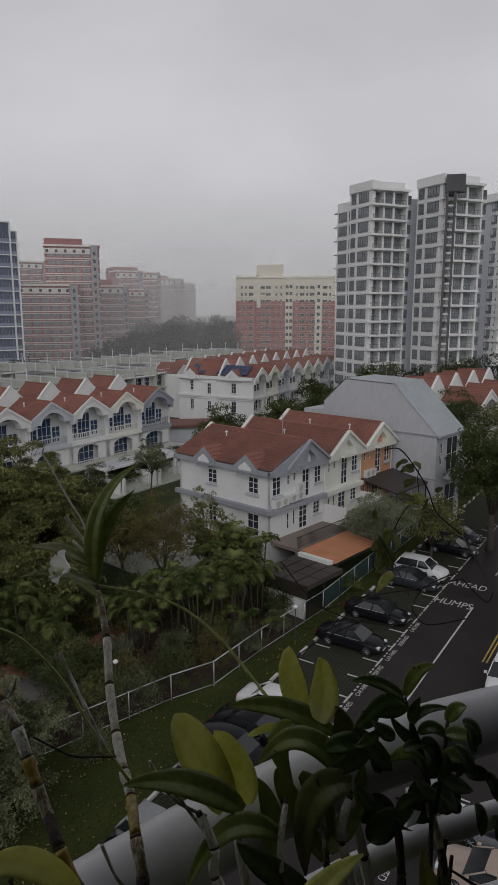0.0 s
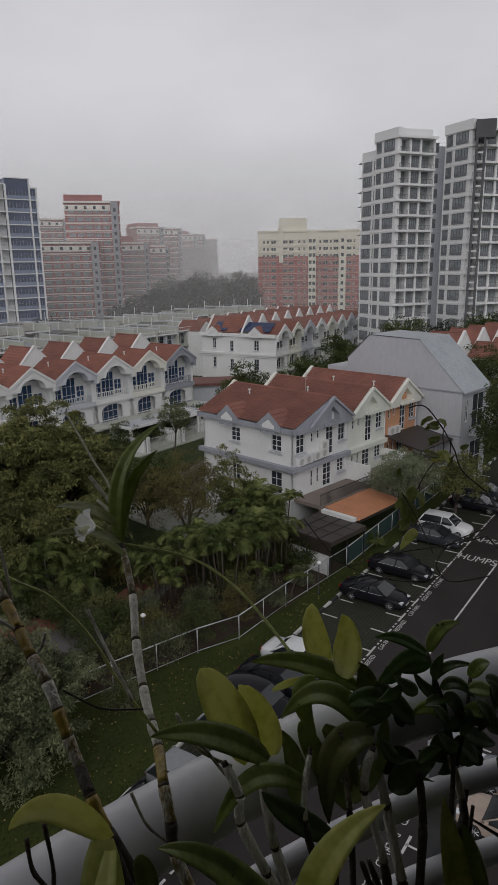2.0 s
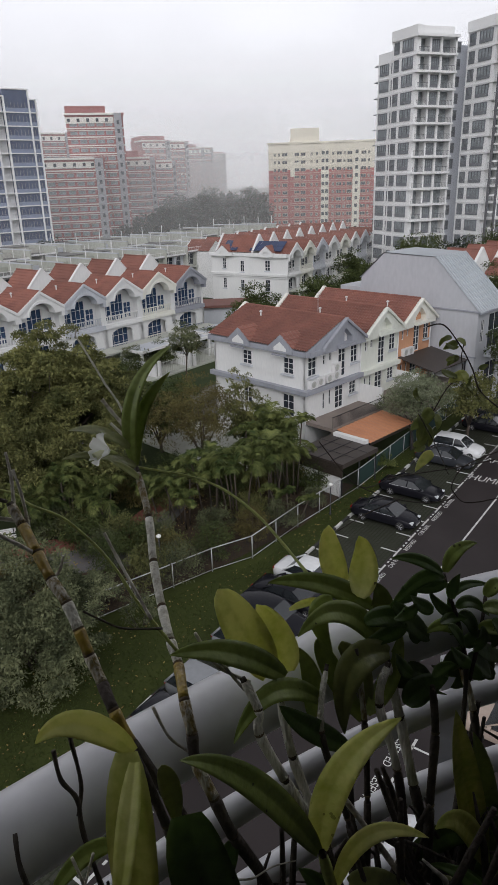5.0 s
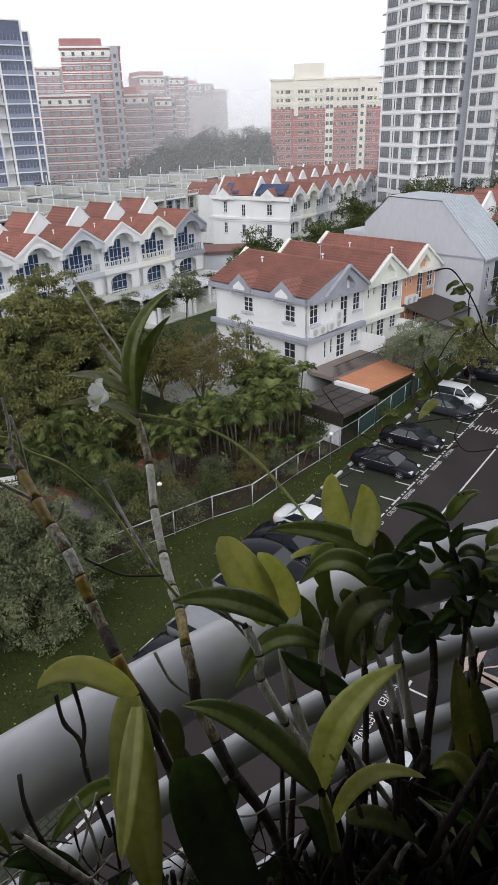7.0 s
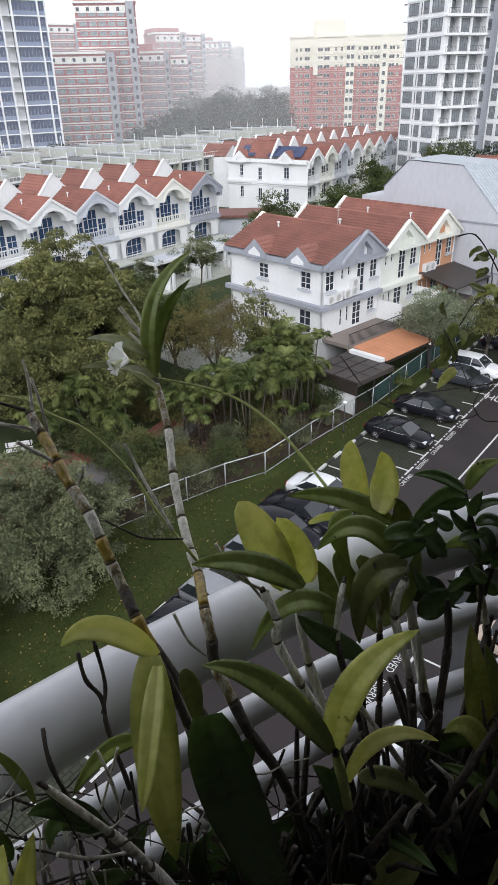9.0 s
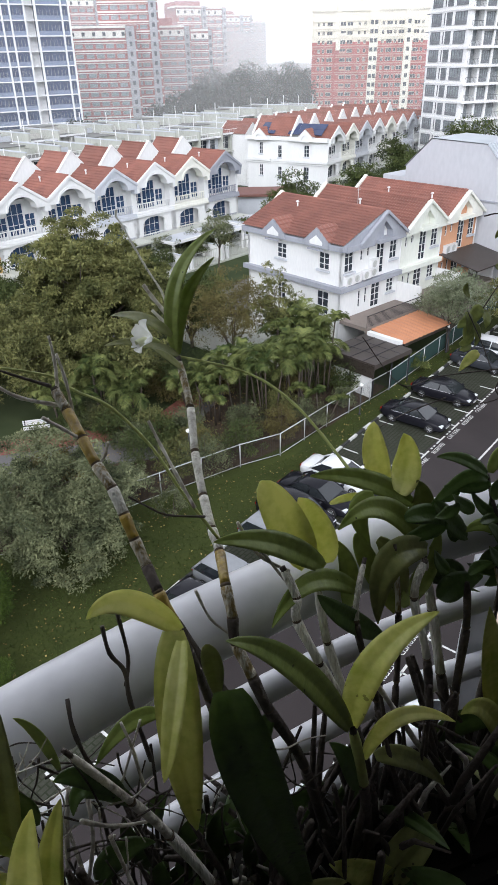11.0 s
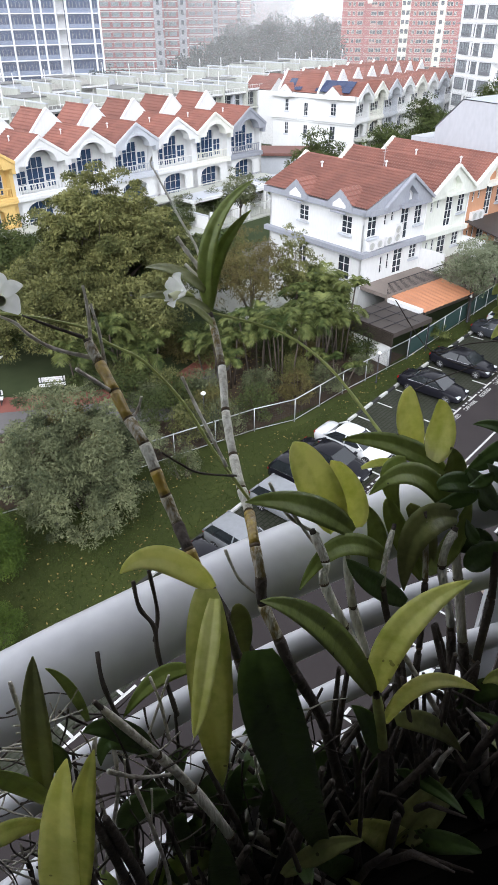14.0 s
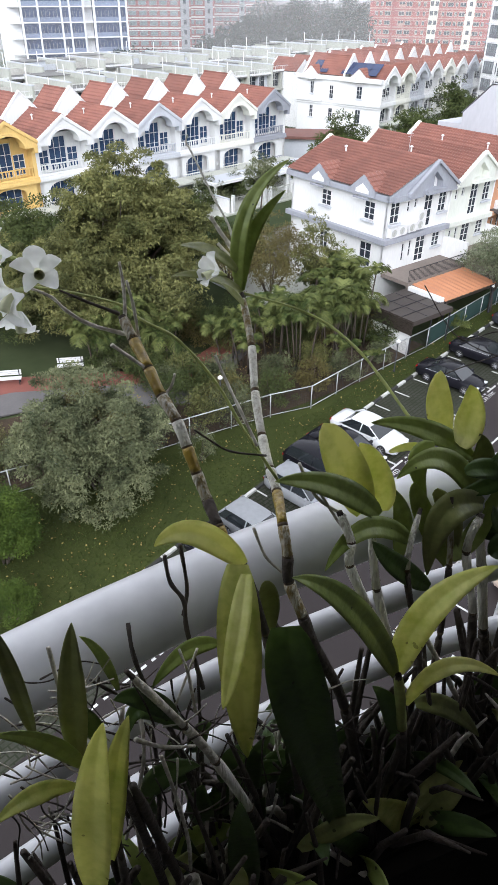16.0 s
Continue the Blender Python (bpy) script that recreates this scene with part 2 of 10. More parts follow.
# ---- mesh building ----
class Shape:
    """Gathers vertices and faces of one mesh."""

    def __init__(self):
        self.v, self.f = [], []

    def add(self, verts, faces):
        k = len(self.v)
        self.v.extend(verts)
        self.f.extend(tuple(i + k for i in f) for f in faces)
        return self

    def box(self, x0, x1, y0, y1, z0, z1):
        return self.add([(x, y, z) for z in (z0, z1) for y in (y0, y1) for x in (x0, x1)],
                        [(0, 2, 3, 1), (4, 5, 7, 6), (0, 1, 5, 4), (2, 6, 7, 3), (0, 4, 6, 2), (1, 3, 7, 5)])

    def prism(self, pts, axis, a0, a1):
        """A polygon of (p, q) drawn out along an axis: x gives (y, z), y gives (x, z), z gives (x, y)."""
        def put(p, q, a):
            return (a, p, q) if axis == "x" else (p, a, q) if axis == "y" else (p, q, a)
        n = len(pts)
        vs = [put(p, q, a0) for p, q in pts] + [put(p, q, a1) for p, q in pts]
        return self.add(vs, [tuple(range(n - 1, -1, -1)), tuple(range(n, 2 * n))] + [(i, (i + 1) % n, n + (i + 1) % n, n + i) for i in range(n)])

    def strips(self, xs, low, high, y0, y1):
        """A wall in the xz plane whose lower and upper edges follow functions of x."""
        seen, vs, fs = {}, [], []

        def idx(x, y, z):
            k = (round(x, 3), round(y, 3), round(z, 3))
            if k not in seen:
                seen[k] = len(vs)
                vs.append((x, y, z))
            return seen[k]
        e = 1e-4
        for a, b in zip(xs[:-1], xs[1:]):
            la, lb, ha, hb = low(a + e), low(b - e), high(a + e), high(b - e)
            if ha - la < 0.01 and hb - lb < 0.01:
                continue
            q = [idx(*p) for p in ((a, y0, la), (b, y0, lb), (b, y0, hb), (a, y0, ha), (a, y1, la), (b, y1, lb), (b, y1, hb), (a, y1, ha))]
            fs += [tuple(dict.fromkeys(q[k] for k in f)) for f in ((0, 1, 2, 3), (7, 6, 5, 4), (0, 4, 5, 1), (3, 2, 6, 7))]
            if a == xs[0]:
                fs.append((q[0], q[3], q[7], q[4]))
            if b == xs[-1]:
                fs.append((q[1], q[5], q[6], q[2]))
        return self.add(vs, [f for f in fs if len(f) > 2])

    def wall(self, x0, x1, z0, z1, y0, y1, holes=()):
        """An upright wall along x, one connected shell, with rectangular openings (x0, x1, z0, z1) right through it."""
        xs = sorted({x0, x1, *[min(max(h[i], x0), x1) for h in holes for i in (0, 1)]})
        zs = sorted({z0, z1, *[min(max(h[i], z0), z1) for h in holes for i in (2, 3)]})
        nx, nz = len(xs) - 1, len(zs) - 1

        def solid(i, j):
            if not (0 <= i < nx and 0 <= j < nz):
                return False
            mx, mz = (xs[i] + xs[i + 1]) / 2, (zs[j] + zs[j + 1]) / 2
            return not any(h[0] < mx < h[1] and h[2] < mz < h[3] for h in holes)

        def at(i, j, k):
            return (j * (nx + 1) + i) * 2 + k
        fs = []
        for i in range(nx):
            for j in range(nz):
                if not solid(i, j):
                    continue
                a, b, c, d = (i, j), (i + 1, j), (i + 1, j + 1), (i, j + 1)
                fs.append((at(*a, 0), at(*b, 0), at(*c, 0), at(*d, 0)))
                fs.append((at(*d, 1), at(*c, 1), at(*b, 1), at(*a, 1)))
                for (di, dj), p, q in (((0, -1), a, b), ((1, 0), b, c), ((0, 1), c, d), ((-1, 0), d, a)):
                    if not solid(i + di, j + dj):
                        fs.append((at(*q, 0), at(*p, 0), at(*p, 1), at(*q, 1)))
        return self.add([(x, y, z) for z in zs for x in xs for y in (y0, y1)], fs)

    def courses(self, low, high, y0, y1, rows, n):
        """A tiled slope as one sheet: stepped courses from the (x, z) at the eave to the one at the ridge, rolled along y."""
        vs = []
        for r in range(rows):
            for f, up in ((r / rows, 0.08), ((r + 1) / rows, 0.0)):
                for i in range(n * 2 + 1):
                    vs.append((low[0] + (high[0] - low[0]) * f, y0 + (y1 - y0) * i / (n * 2), low[1] + (high[1] - low[1]) * f + up + (0.11 if i % 2 else 0.02)))
        w = n * 2 + 1
        return self.add(vs, [(r * w + i, (r + 1) * w + i, (r + 1) * w + i + 1, r * w + i + 1) for r in range(rows * 2 - 1) for i in range(w - 1)])

    def tube(self, pts, radii, n=8, caps=True):
        pts = [Vector(p) for p in pts]
        if not hasattr(radii, "__len__"):
            radii = [radii] * len(pts)
        rings, up = [], None
        for i, p in enumerate(pts):
            d = (pts[min(i + 1, len(pts) - 1)] - pts[max(i - 1, 0)]).normalized()
            if up is None:
                up = d.orthogonal().normalized()
            up = (up - d * up.dot(d)).normalized()
            side = d.cross(up)
            rings.append([p + (up * math.cos(2 * math.pi * k / n) + side * math.sin(2 * math.pi * k / n)) * radii[i] for k in range(n)])
        vs = [tuple(q) for r in rings for q in r]
        fs = [(i * n + k, i * n + (k + 1) % n, (i + 1) * n + (k + 1) % n, (i + 1) * n + k) for i in range(len(pts) - 1) for k in range(n)]
        if caps:
            fs += [tuple(range(n - 1, -1, -1)), tuple((len(pts) - 1) * n + k for k in range(n))]
        return self.add(vs, fs)

    def mesh(self, name, material, smooth=False):
        me = bpy.data.meshes.new(name)
        me.from_pydata(self.v, [], self.f)
        me.materials.append(material)
        if smooth:
            me.polygons.foreach_set("use_smooth", [True] * len(me.polygons))
        me.update()
        return me


def part(name, shape, material, parent=None, label="", smooth=False):
    ob = new(name, shape.mesh(name, material, smooth) if isinstance(shape, Shape) else shape)
    if parent is not None:
        ob.parent = parent
    return tagged(ob, label)


def thing(name, m, label, category, group="", kind=""):
    ob = new(name)
    ob.matrix_world = m
    return tagged(ob, label, category, group, kind)


def frame_of(x, y, az, z=0.0):
    """A frame on the plan whose x axis points to the compass angle az (from +y, clockwise), and whose y axis points to its left."""
    return pose(x, y, z, 0, 0, 90 - az)


def put(mesh, name, parent, x, y, z, rz=0.0, label=""):
    ob = new(name, mesh)
    ob.parent = parent
    ob.matrix_local = pose(x, y, z, 0, 0, rz)
    return tagged(ob, label)


ROAD = frame_of(5.82, 35.78, 32.735)   # x along the drive, y towards the fence


# ---- ground, car park, paths ----
def sheet(name, m, pts, z, material, label, category):
    """A flat slab of ground with the outline pts in the frame m."""
    s = Shape().prism(pts, "z", z - 0.1, z)
    ob = new(name, s.mesh(name, material))
    ob.matrix_world = m
    return tagged(ob, label, category, "", "structure")


g = Shape().add([(-3000, -3000, -0.06), (3000, -3000, -0.06), (3000, 3000, -0.06), (-3000, 3000, -0.06)], [(0, 1, 2, 3)])
tagged(new("ground", g.mesh("ground", GROUND)), "green planted ground that runs to the horizon", "ground", "", "structure")
sheet("road", ROAD, [(-60, -14), (90, -14), (90, 0.15), (-60, 0.15)], 0.0, ASPHALT, "damp dark asphalt drive of the car park", "road")
sheet("parking_bays", ROAD, [(-60, 0.15), (90, 0.15), (90, 4.72), (-60, 4.72)], 0.004, GRASSPAVE, "dark grass-block paving of the parking bays", "pavement")
def kerb_y(a):
    """The kerb's distance from the drive: it draws in towards the near end."""
    return 4.85 - 0.0024 * (12 - a) - 0.00145 * max(0.0, 6 - a) ** 2 * (1 if a > -16 else 0.82)


sheet("lawn", ROAD, [(a, kerb_y(a) + 0.09) for a in range(-30, 13, 3)] + [(90, 4.9), (90, 6.5), (2, 6.9), (-6, 8.6), (-11, 10.3), (-21, 13.6), (-40, 20), (-70, 30), (-70, 3)], 0.1, LAWN, "mown wet lawn strewn with fallen yellow leaves", "lawn")
sheet("planting_bed", ROAD, [(-6, 8.6), (2, 6.9), (10, 6.7), (10, 14), (4, 20), (-4, 14.5), (-13, 18.5), (-30, 26), (-40, 20), (-21, 13.6), (-11, 10.3)], 0.05, SOIL, "brown leaf litter under the shrubs and palms", "soil")
sheet("footpath", ROAD, [(-40, 29.5), (-16.5, 20.5), (-8, 13.2), (4, 17.0), (4, 18.5), (-6, 15.6), (-15.5, 23), (-40, 32)], 0.12, PATH_GREY, "damp grey footpath beside the red track", "path")
sheet("red_track", ROAD, [(-40, 32), (-15.5, 23), (-6, 15.6), (2, 17.0), (1.5, 18.8), (-5.6, 17.6), (-14.6, 25), (-40, 34.5)], 0.124, REDPATH, "brick-red running track through the park", "path")
sheet("estate_street", ROAD, [(22, 26), (40, 26), (40, 34), (8, 34), (-30, 43), (-30, 40), (8, 30)], 0.1, PATH_GREY, "grey street in front of the terraced houses", "road")

# kerb with black and white blocks along the bays
kerb = thing("kerb", ROAD, "black and white painted concrete kerb beside the lawn", "kerb", "", "structure")
kw = Shape().box(0, 0.98, -0.09, 0.09, -0.1, 0.14).mesh("kerb_block", KERBW)
kb = Shape().box(0, 0.98, -0.09, 0.09, -0.1, 0.14).mesh("kerb_block", KERBB)
for i in range(-30, 62):
    put(kw if i % 2 else kb, "kerb_block", kerb, i, kerb_y(i), 0, math.degrees(math.atan(kerb_y(i + 1) - kerb_y(i))))

# bay marks and lane lines
marks = thing("bay_markings", ROAD, "worn white bay lines with short crossbars and small lettering", "road marking", "", "structure")
bay = Shape().box(-0.06, 0.06, -0.02, 1.1, 0, 0.01)
bay.box(-0.62, 0.62, -0.09, 0.03, 0, 0.01)
bay_me = bay.mesh("bay_line", LINE)
rear_me = Shape().box(-0.05, 0.05, 3.5, 4.6, 0, 0.01).mesh("bay_line", LINE)
dash_me = Shape().box(-0.1, 0.1, -0.09, 0.02, 0, 0.01).mesh("dash", LINE)
for i in range(-11, 17):
    put(bay_me, "bay_line", marks, 2.4 * i, 0, 0.006)
    put(rear_me, "bay_line", marks, 2.4 * i, 0, 0.006)
    put(dash_me, "dash", marks, 2.4 * i + 1.0, 0, 0.006)
    put(dash_me, "dash", marks, 2.4 * i + 1.4, 0, 0.006)
lane = thing("lane_line", ROAD, "white line along the middle of the drive", "road marking", "", "structure")
part("stripe", Shape().box(-7, 16.5, -3.1, -2.98, 0.002, 0.008), LINE, lane)
part("stripe", Shape().box(24, 60, -3.1, -2.98, 0.002, 0.008), LINE, lane)
yl = thing("yellow_lines", ROAD, "double yellow lines at the far edge of the drive", "road marking", "", "structure")
part("stripe", Shape().box(8.5, 40, -5.75, -5.65, 0.002, 0.008), YLINE, yl)
part("stripe", Shape().box(8.5, 40, -6.0, -5.9, 0.002, 0.008), YLINE, yl)


def lettering(words, x, y, size, rz, material=LINE, squeeze=1.0, parent=None, name="lettering"):
    """Painted words of real outline on the ground of the drive."""
    c = bpy.data.curves.new(name, "FONT")
    c.body, c.size, c.align_x, c.align_y, c.extrude = words, size, "CENTER", "CENTER", 0.003
    tmp = bpy.data.objects.new("tmp", c)
    scene.collection.objects.link(tmp)
    bpy.context.view_layer.update()
    me = bpy.data.meshes.new_from_object(tmp.evaluated_get(bpy.context.evaluated_depsgraph_get()))
    bpy.data.objects.remove(tmp)
    me.materials.append(material)
    ob = new(name, me)
    ob.parent = parent
    ob.matrix_local = pose(x, y, 0.009, 0, 0, rz) @ Matrix.Diagonal((squeeze, 1, 1, 1))
    return ob


words = thing("road_words", ROAD, "worn white words HUMPS AHEAD painted on the drive", "road marking", "", "structure")
lettering("HUMPS", 16.4, -1.55, 1.5, -90, squeeze=0.62, parent=words, name="word")
lettering("AHEAD", 20.5, -1.6, 1.5, -90, squeeze=0.62, parent=words, name="word")
for i in range(-3, 6):
    lettering("RESERVED" if i % 2 == 0 else "CAR PARK", 2.4 * i - 1.1, -0.38, 0.42, 0, parent=words, name="word", squeeze=0.85)


# ---- terraced houses ----
def window(parent, x0, x1, z0, z1, y, cols=2, rows=3, glass=GLASS, sill=True, arch=False):
    """A framed window in a wall along x; y is the wall's face, the pane lies 0.12 behind it."""
    w, h = x1 - x0, z1 - z0
    fr = Shape()
    t = 0.07
    ring = [(q, yy, r) for yy in (y + 0.06, y + 0.13) for d in (0, t) for q, r in ((x0 + d, z0 + d), (x1 - d, z0 + d), (x1 - d, z1 - d), (x0 + d, z1 - d))]
    fs = []
    for i in range(4):
        j = (i + 1) % 4
        fs += [(i, j, j + 4, i + 4), (i + 12, j + 12, j + 8, i + 8), (i + 4, j + 4, j + 12, i + 12), (i + 8, j + 8, j, i)]
    fr.add(ring, fs)
    win = part("window", fr, FRAME, parent)
    for i in range(1, cols):
        c = x0 + w * i / cols
        part("mullion", Shape().box(c - 0.03, c + 0.03, y + 0.06, y + 0.13, z0 + t, z1 - t), FRAME, win)
    for j in range(1, rows):
        c = z0 + h * j / rows
        part("transom", Shape().box(x0 + t, x1 - t, y + 0.07, y + 0.12, c - 0.025, c + 0.025), FRAME, win)
    part("pane", Shape().box(x0 + 0.02, x1 - 0.02, y + 0.1, y + 0.115, z0 + 0.02, z1 - 0.02), glass, win)
    if sill:
        part("sill", Shape().box(x0 - 0.15, x1 + 0.15, y - 0.18, y + 0.06, z0 - 0.16, z0), PALEGREY, win)
    return win


def roof_tiles(parent, x0, x1, y0, y1, apex, eave, mat_tile=TILE, rows=9, rolls=0.32):
    """A gabled roof whose ridge runs along y, with rolled tile courses on both slopes."""
    mid = (x0 + x1) / 2
    n = max(6, int((y1 - y0) / rolls))
    for xe in (x0, x1):
        part("roof_slope", Shape().courses((xe, eave), (mid, apex), y0, y1, rows, n), mat_tile, parent, "red clay tiles in rolled courses")
    part("ridge_tiles", Shape().tube([(mid, y0, apex + 0.06), (mid, y1, apex + 0.06)], 0.12, 6), mat_tile, parent)


def gable_line(mid, half, apex, eave):
    return lambda x: apex - (apex - eave) * abs(x - mid) / half


def arch_line(mid, half, spring, top, base):
    return lambda x: spring + (top - spring) * math.sqrt(max(0, 1 - ((x - mid) / half) ** 2)) if abs(x - mid) < half else base


def terrace_house(m, W, paint, trim, ac=False, glass=BLUEGLASS, bal=True, group="row of terraced houses", label=""):
    """One arched and gabled terraced house, three storeys high, W wide; its front is the plane y = 0."""
    h = thing("terraced_house", m, label, "house", group)
    a, mid, half = W / 2, 0.0, W / 2
    E, AP = 9.4, 11.45
    xs = [-a + W * i / 40 for i in range(41)]
    # upper front: gable plate with an arched opening
    low = arch_line(0, 1.75, 8.75, 10.1, 8.75)
    part("gable_front", Shape().strips(xs, low, gable_line(0, half, AP, E), -0.8, 0.3), trim, h)
    part("gable_coping", Shape().strips([-a, 0, a], lambda x: gable_line(0, half, AP, E)(x) - 0.28, lambda x: gable_line(0, half, AP, E)(x) + 0.06, -0.94, -0.72), trim, h)
    # arch hood
    hood = Shape()
    low2 = arch_line(0, 1.75, 8.75, 10.1, 8.75)
    hood.strips([-1.95 + 3.9 * i / 24 for i in range(25)], lambda x: low2(x), lambda x: arch_line(0, 1.95, 8.75, 10.4, 8.75)(x), -0.9, -0.8)
    part("gable_bracket", Shape().box(-half, -half + 0.4, -0.75, 0.0, 8.2, 8.75), trim, h)
    part("gable_bracket", Shape().box(half - 0.4, half, -0.75, 0.0, 8.2, 8.75), trim, h)
    part("arch_hood", hood, trim, h)
    # party piers
    for sx in (-1, 1):
        x0, x1 = (-a, -a + 0.42) if sx < 0 else (a - 0.42, a)
        part("pier", Shape().box(x0, x1, 0.0, 1.6, 0, 9.3), paint, h)
    # balcony slabs and back walls
    part("balcony_floor", Shape().box(-a, a, -0.25, 1.6, 5.35, 5.75), trim, h)
    win_up = [(-2.45, -1.15, 5.95, 8.0), (-1.05, 1.05, 5.85, 9.2), (1.15, 2.45, 5.95, 8.0)]
    part("upper_wall", Shape().wall(-a + 0.42, a - 0.42, 5.75, 9.6, 0.95, 1.15, win_up), paint, h)
    for x0, x1, z0, z1 in win_up:
        window(h, x0, x1, z0, z1, 0.95, 2 if x1 - x0 < 1.4 else 3, 3, glass, False)
    low_arch = arch_line(-0.2, 1.9, 4.1, 4.95, 1.9)
    holes = [(-1.9, 1.5, 2.0, 4.7)]
    part("lower_front", Shape().strips(xs, lambda x: low_arch(x) if abs(x + 0.2) < 1.9 else 0.0, lambda x: 5.35, 0.0, 0.3), paint, h)
    part("lower_wall", Shape().wall(-a + 0.42, a - 0.42, 0, 5.35, 0.95, 1.15, holes), paint, h)
    window(h, *holes[0], 0.95, 4, 3, glass, False)
    part("lower_floor", Shape().box(-a + 0.42, a - 0.42, 0.3, 1.6, 1.6, 1.85), trim, h)
    part("cornice", Shape().box(-a, a, -0.32, -0.002, 5.2, 5.5), trim, h)
    for zb in (5.75, 1.9) if bal else ():
        rail = part("balustrade", Shape().box(-a + 0.42, a - 0.42, -0.06, 0.1, zb + 0.92, zb + 1.02), trim, h)
        part("bottom_rail", Shape().box(-a + 0.42, a - 0.42, -0.04, 0.08, zb, zb + 0.1), trim, rail)
        n = 15
        bm_ = Shape().tube([(0, 0, 0), (0, 0, 0.28), (0, 0, 0.45), (0, 0, 0.6), (0, 0, 0.82)], [0.045, 0.075, 0.05, 0.075, 0.045], 6)
        if glass is GLASS:               # the far rows: one piece a rail
            row = Shape()
            for i in range(n):
                row.add([(x - a + 0.6 + (W - 1.2) * i / (n - 1), y + 0.02, z + zb + 0.1) for x, y, z in bm_.v], bm_.f)
            tagged(part("baluster_row", row, trim, rail), kind="stuff")
            continue
        bm_me = bm_.mesh("baluster", trim)
        for i in range(n):
            x = -a + 0.6 + (W - 1.2) * i / (n - 1)
            put(bm_me, "baluster", rail, x, 0.02, zb + 0.1)
    # body and roofs
    part("side_wall", Shape().box(-a, -a + 0.2, 1.62, 13, 0, 9.4).box(a - 0.2, a, 1.62, 13, 0, 9.4).box(-a, a, 12.8, 13, 0, 9.4), paint, h)
    roof_tiles(h, -a, a, -0.7, 5.6, AP, E)
    part("front_roof_end", Shape().strips([-a, 0, a], lambda x: 9.0, gable_line(0, half, AP - 0.05, E - 0.05), 5.45, 5.6), WHITE, h)
    part("roof_gutter", Shape().box(-a, a, 5.6, 7.4, 8.7, 9.0), CONCRETE, h)
    part("rear_gable", Shape().strips([-a, -a + 0.3, 0, a - 0.3, a], lambda x: 8.9, gable_line(0, half, 12.85, 9.7), 7.4, 7.65), WHITE, h, "white rendered gable wall above the air well")
    part("gable_capping", Shape().strips([-a, 0, a], lambda x: gable_line(0, half, 12.85, 9.7)(x) + 0.004, lambda x: gable_line(0, half, 13.0, 9.85)(x), 7.32, 7.73), WHITE, h)
    roof_tiles(h, -a + 0.1, a - 0.1, 7.65, 13.0, 12.55, 9.55)
    part("front_canopy", Shape().box(-a, a, -3.0, -0.33, 2.55, 2.75).box(-a, -a + 0.25, -3.0, -2.75, 0, 2.55).box(a - 0.25, a, -3.0, -2.75, 0, 2.55), CONCRETE, h)
    return h


B_UNITS = [(-1, YELLOW, YELLOW, "yellow"), (0, YELLOW, YELLOW, "yellow"), (1, WHITE, WHITE, "white"), (2, WHITE, WHITE, "white"), (3, WHITE, PALEGREY, "grey and white"), (4, WHITE, WHITE, "white"), (5, WHITE, CREAM, "cream and white"), (6, WHITE, GREYPAINT, "grey and white")]
B_AT = frame_of(-36.3, 66.7, 35.3)
for i, paint, trim, word in B_UNITS:
    terrace_house(B_AT @ pose(6.43 * i, 0, 0), 6.43, paint, trim, label=word + " rendered terraced house with arched balconies and red roof")

C_AT = frame_of(1.9, 134.0, 28.4)
c_paint = [WHITE, CREAM, PALEGREY, WHITE, CREAM, WHITE, PALEGREY, WHITE]
for i in range(8):
    terrace_house(C_AT @ pose(5.85 * i, 0, 0), 5.85, c_paint[i], c_paint[i], group="far row of terraced houses", glass=GLASS,
                  label="far white terraced house with arched balconies and red roof")
# rear row of the same block, and its white end wall
for i in range(7):
    terrace_house(C_AT @ pose(5.85 * i + 1.5, 24.5, 0) @ pose(0, 0, 0, 0, 0, 180), 5.85, WHITE, WHITE, bal=False, group="far row of terraced houses", glass=GLASS,
                  label="white terraced house that backs onto the far row")
endc = thing("end_house", C_AT, "white rendered end house with small arched gables and solar panels", "house")
ew = [(3.4, 4.3, 6.5, 8.5), (3.4, 4.3, 2.6, 4.6), (8.3, 9.3, 5.95, 8.1), (8.3, 9.3, 2.2, 4.4), (15.0, 16.3, 6.3, 8.3), (15.0, 16.3, 2.4, 4.6)]
s = Shape()
s.wall(0, 21, 0, 9.6, 0, 0.25, ew)
TURN = Matrix.Rotation(radians(-90), 4, "Z")
END_AT = pose(-3.2, 17.2, 0) @ TURN @ Matrix.Diagonal((0.845, 1, 1, 1))
eg = new("end_wall", s.mesh("end_wall", WHITE))
eg.parent, eg.matrix_local = endc, END_AT
for k in ew:
    w = window(endc, *k, 0.0, 2, 3, GLASS, True)
    w.matrix_local = END_AT
ends = []
for za, zb, out_ in ((5.3, 5.75, 0.35), (4.95, 5.15, 0.22), (8.95, 9.6, 0.6)):
    for xa, xb in ((0, 6.6), (11.4, 21)):
        ends.append(part("ledge", Shape().box(xa, xb, -out_, -0.002, za, zb), WHITE, endc))
    ends.append(part("ledge", Shape().box(6.602, 11.398, -out_ * 0.4, -0.002, za + 0.002, zb - 0.002), WHITE, endc))
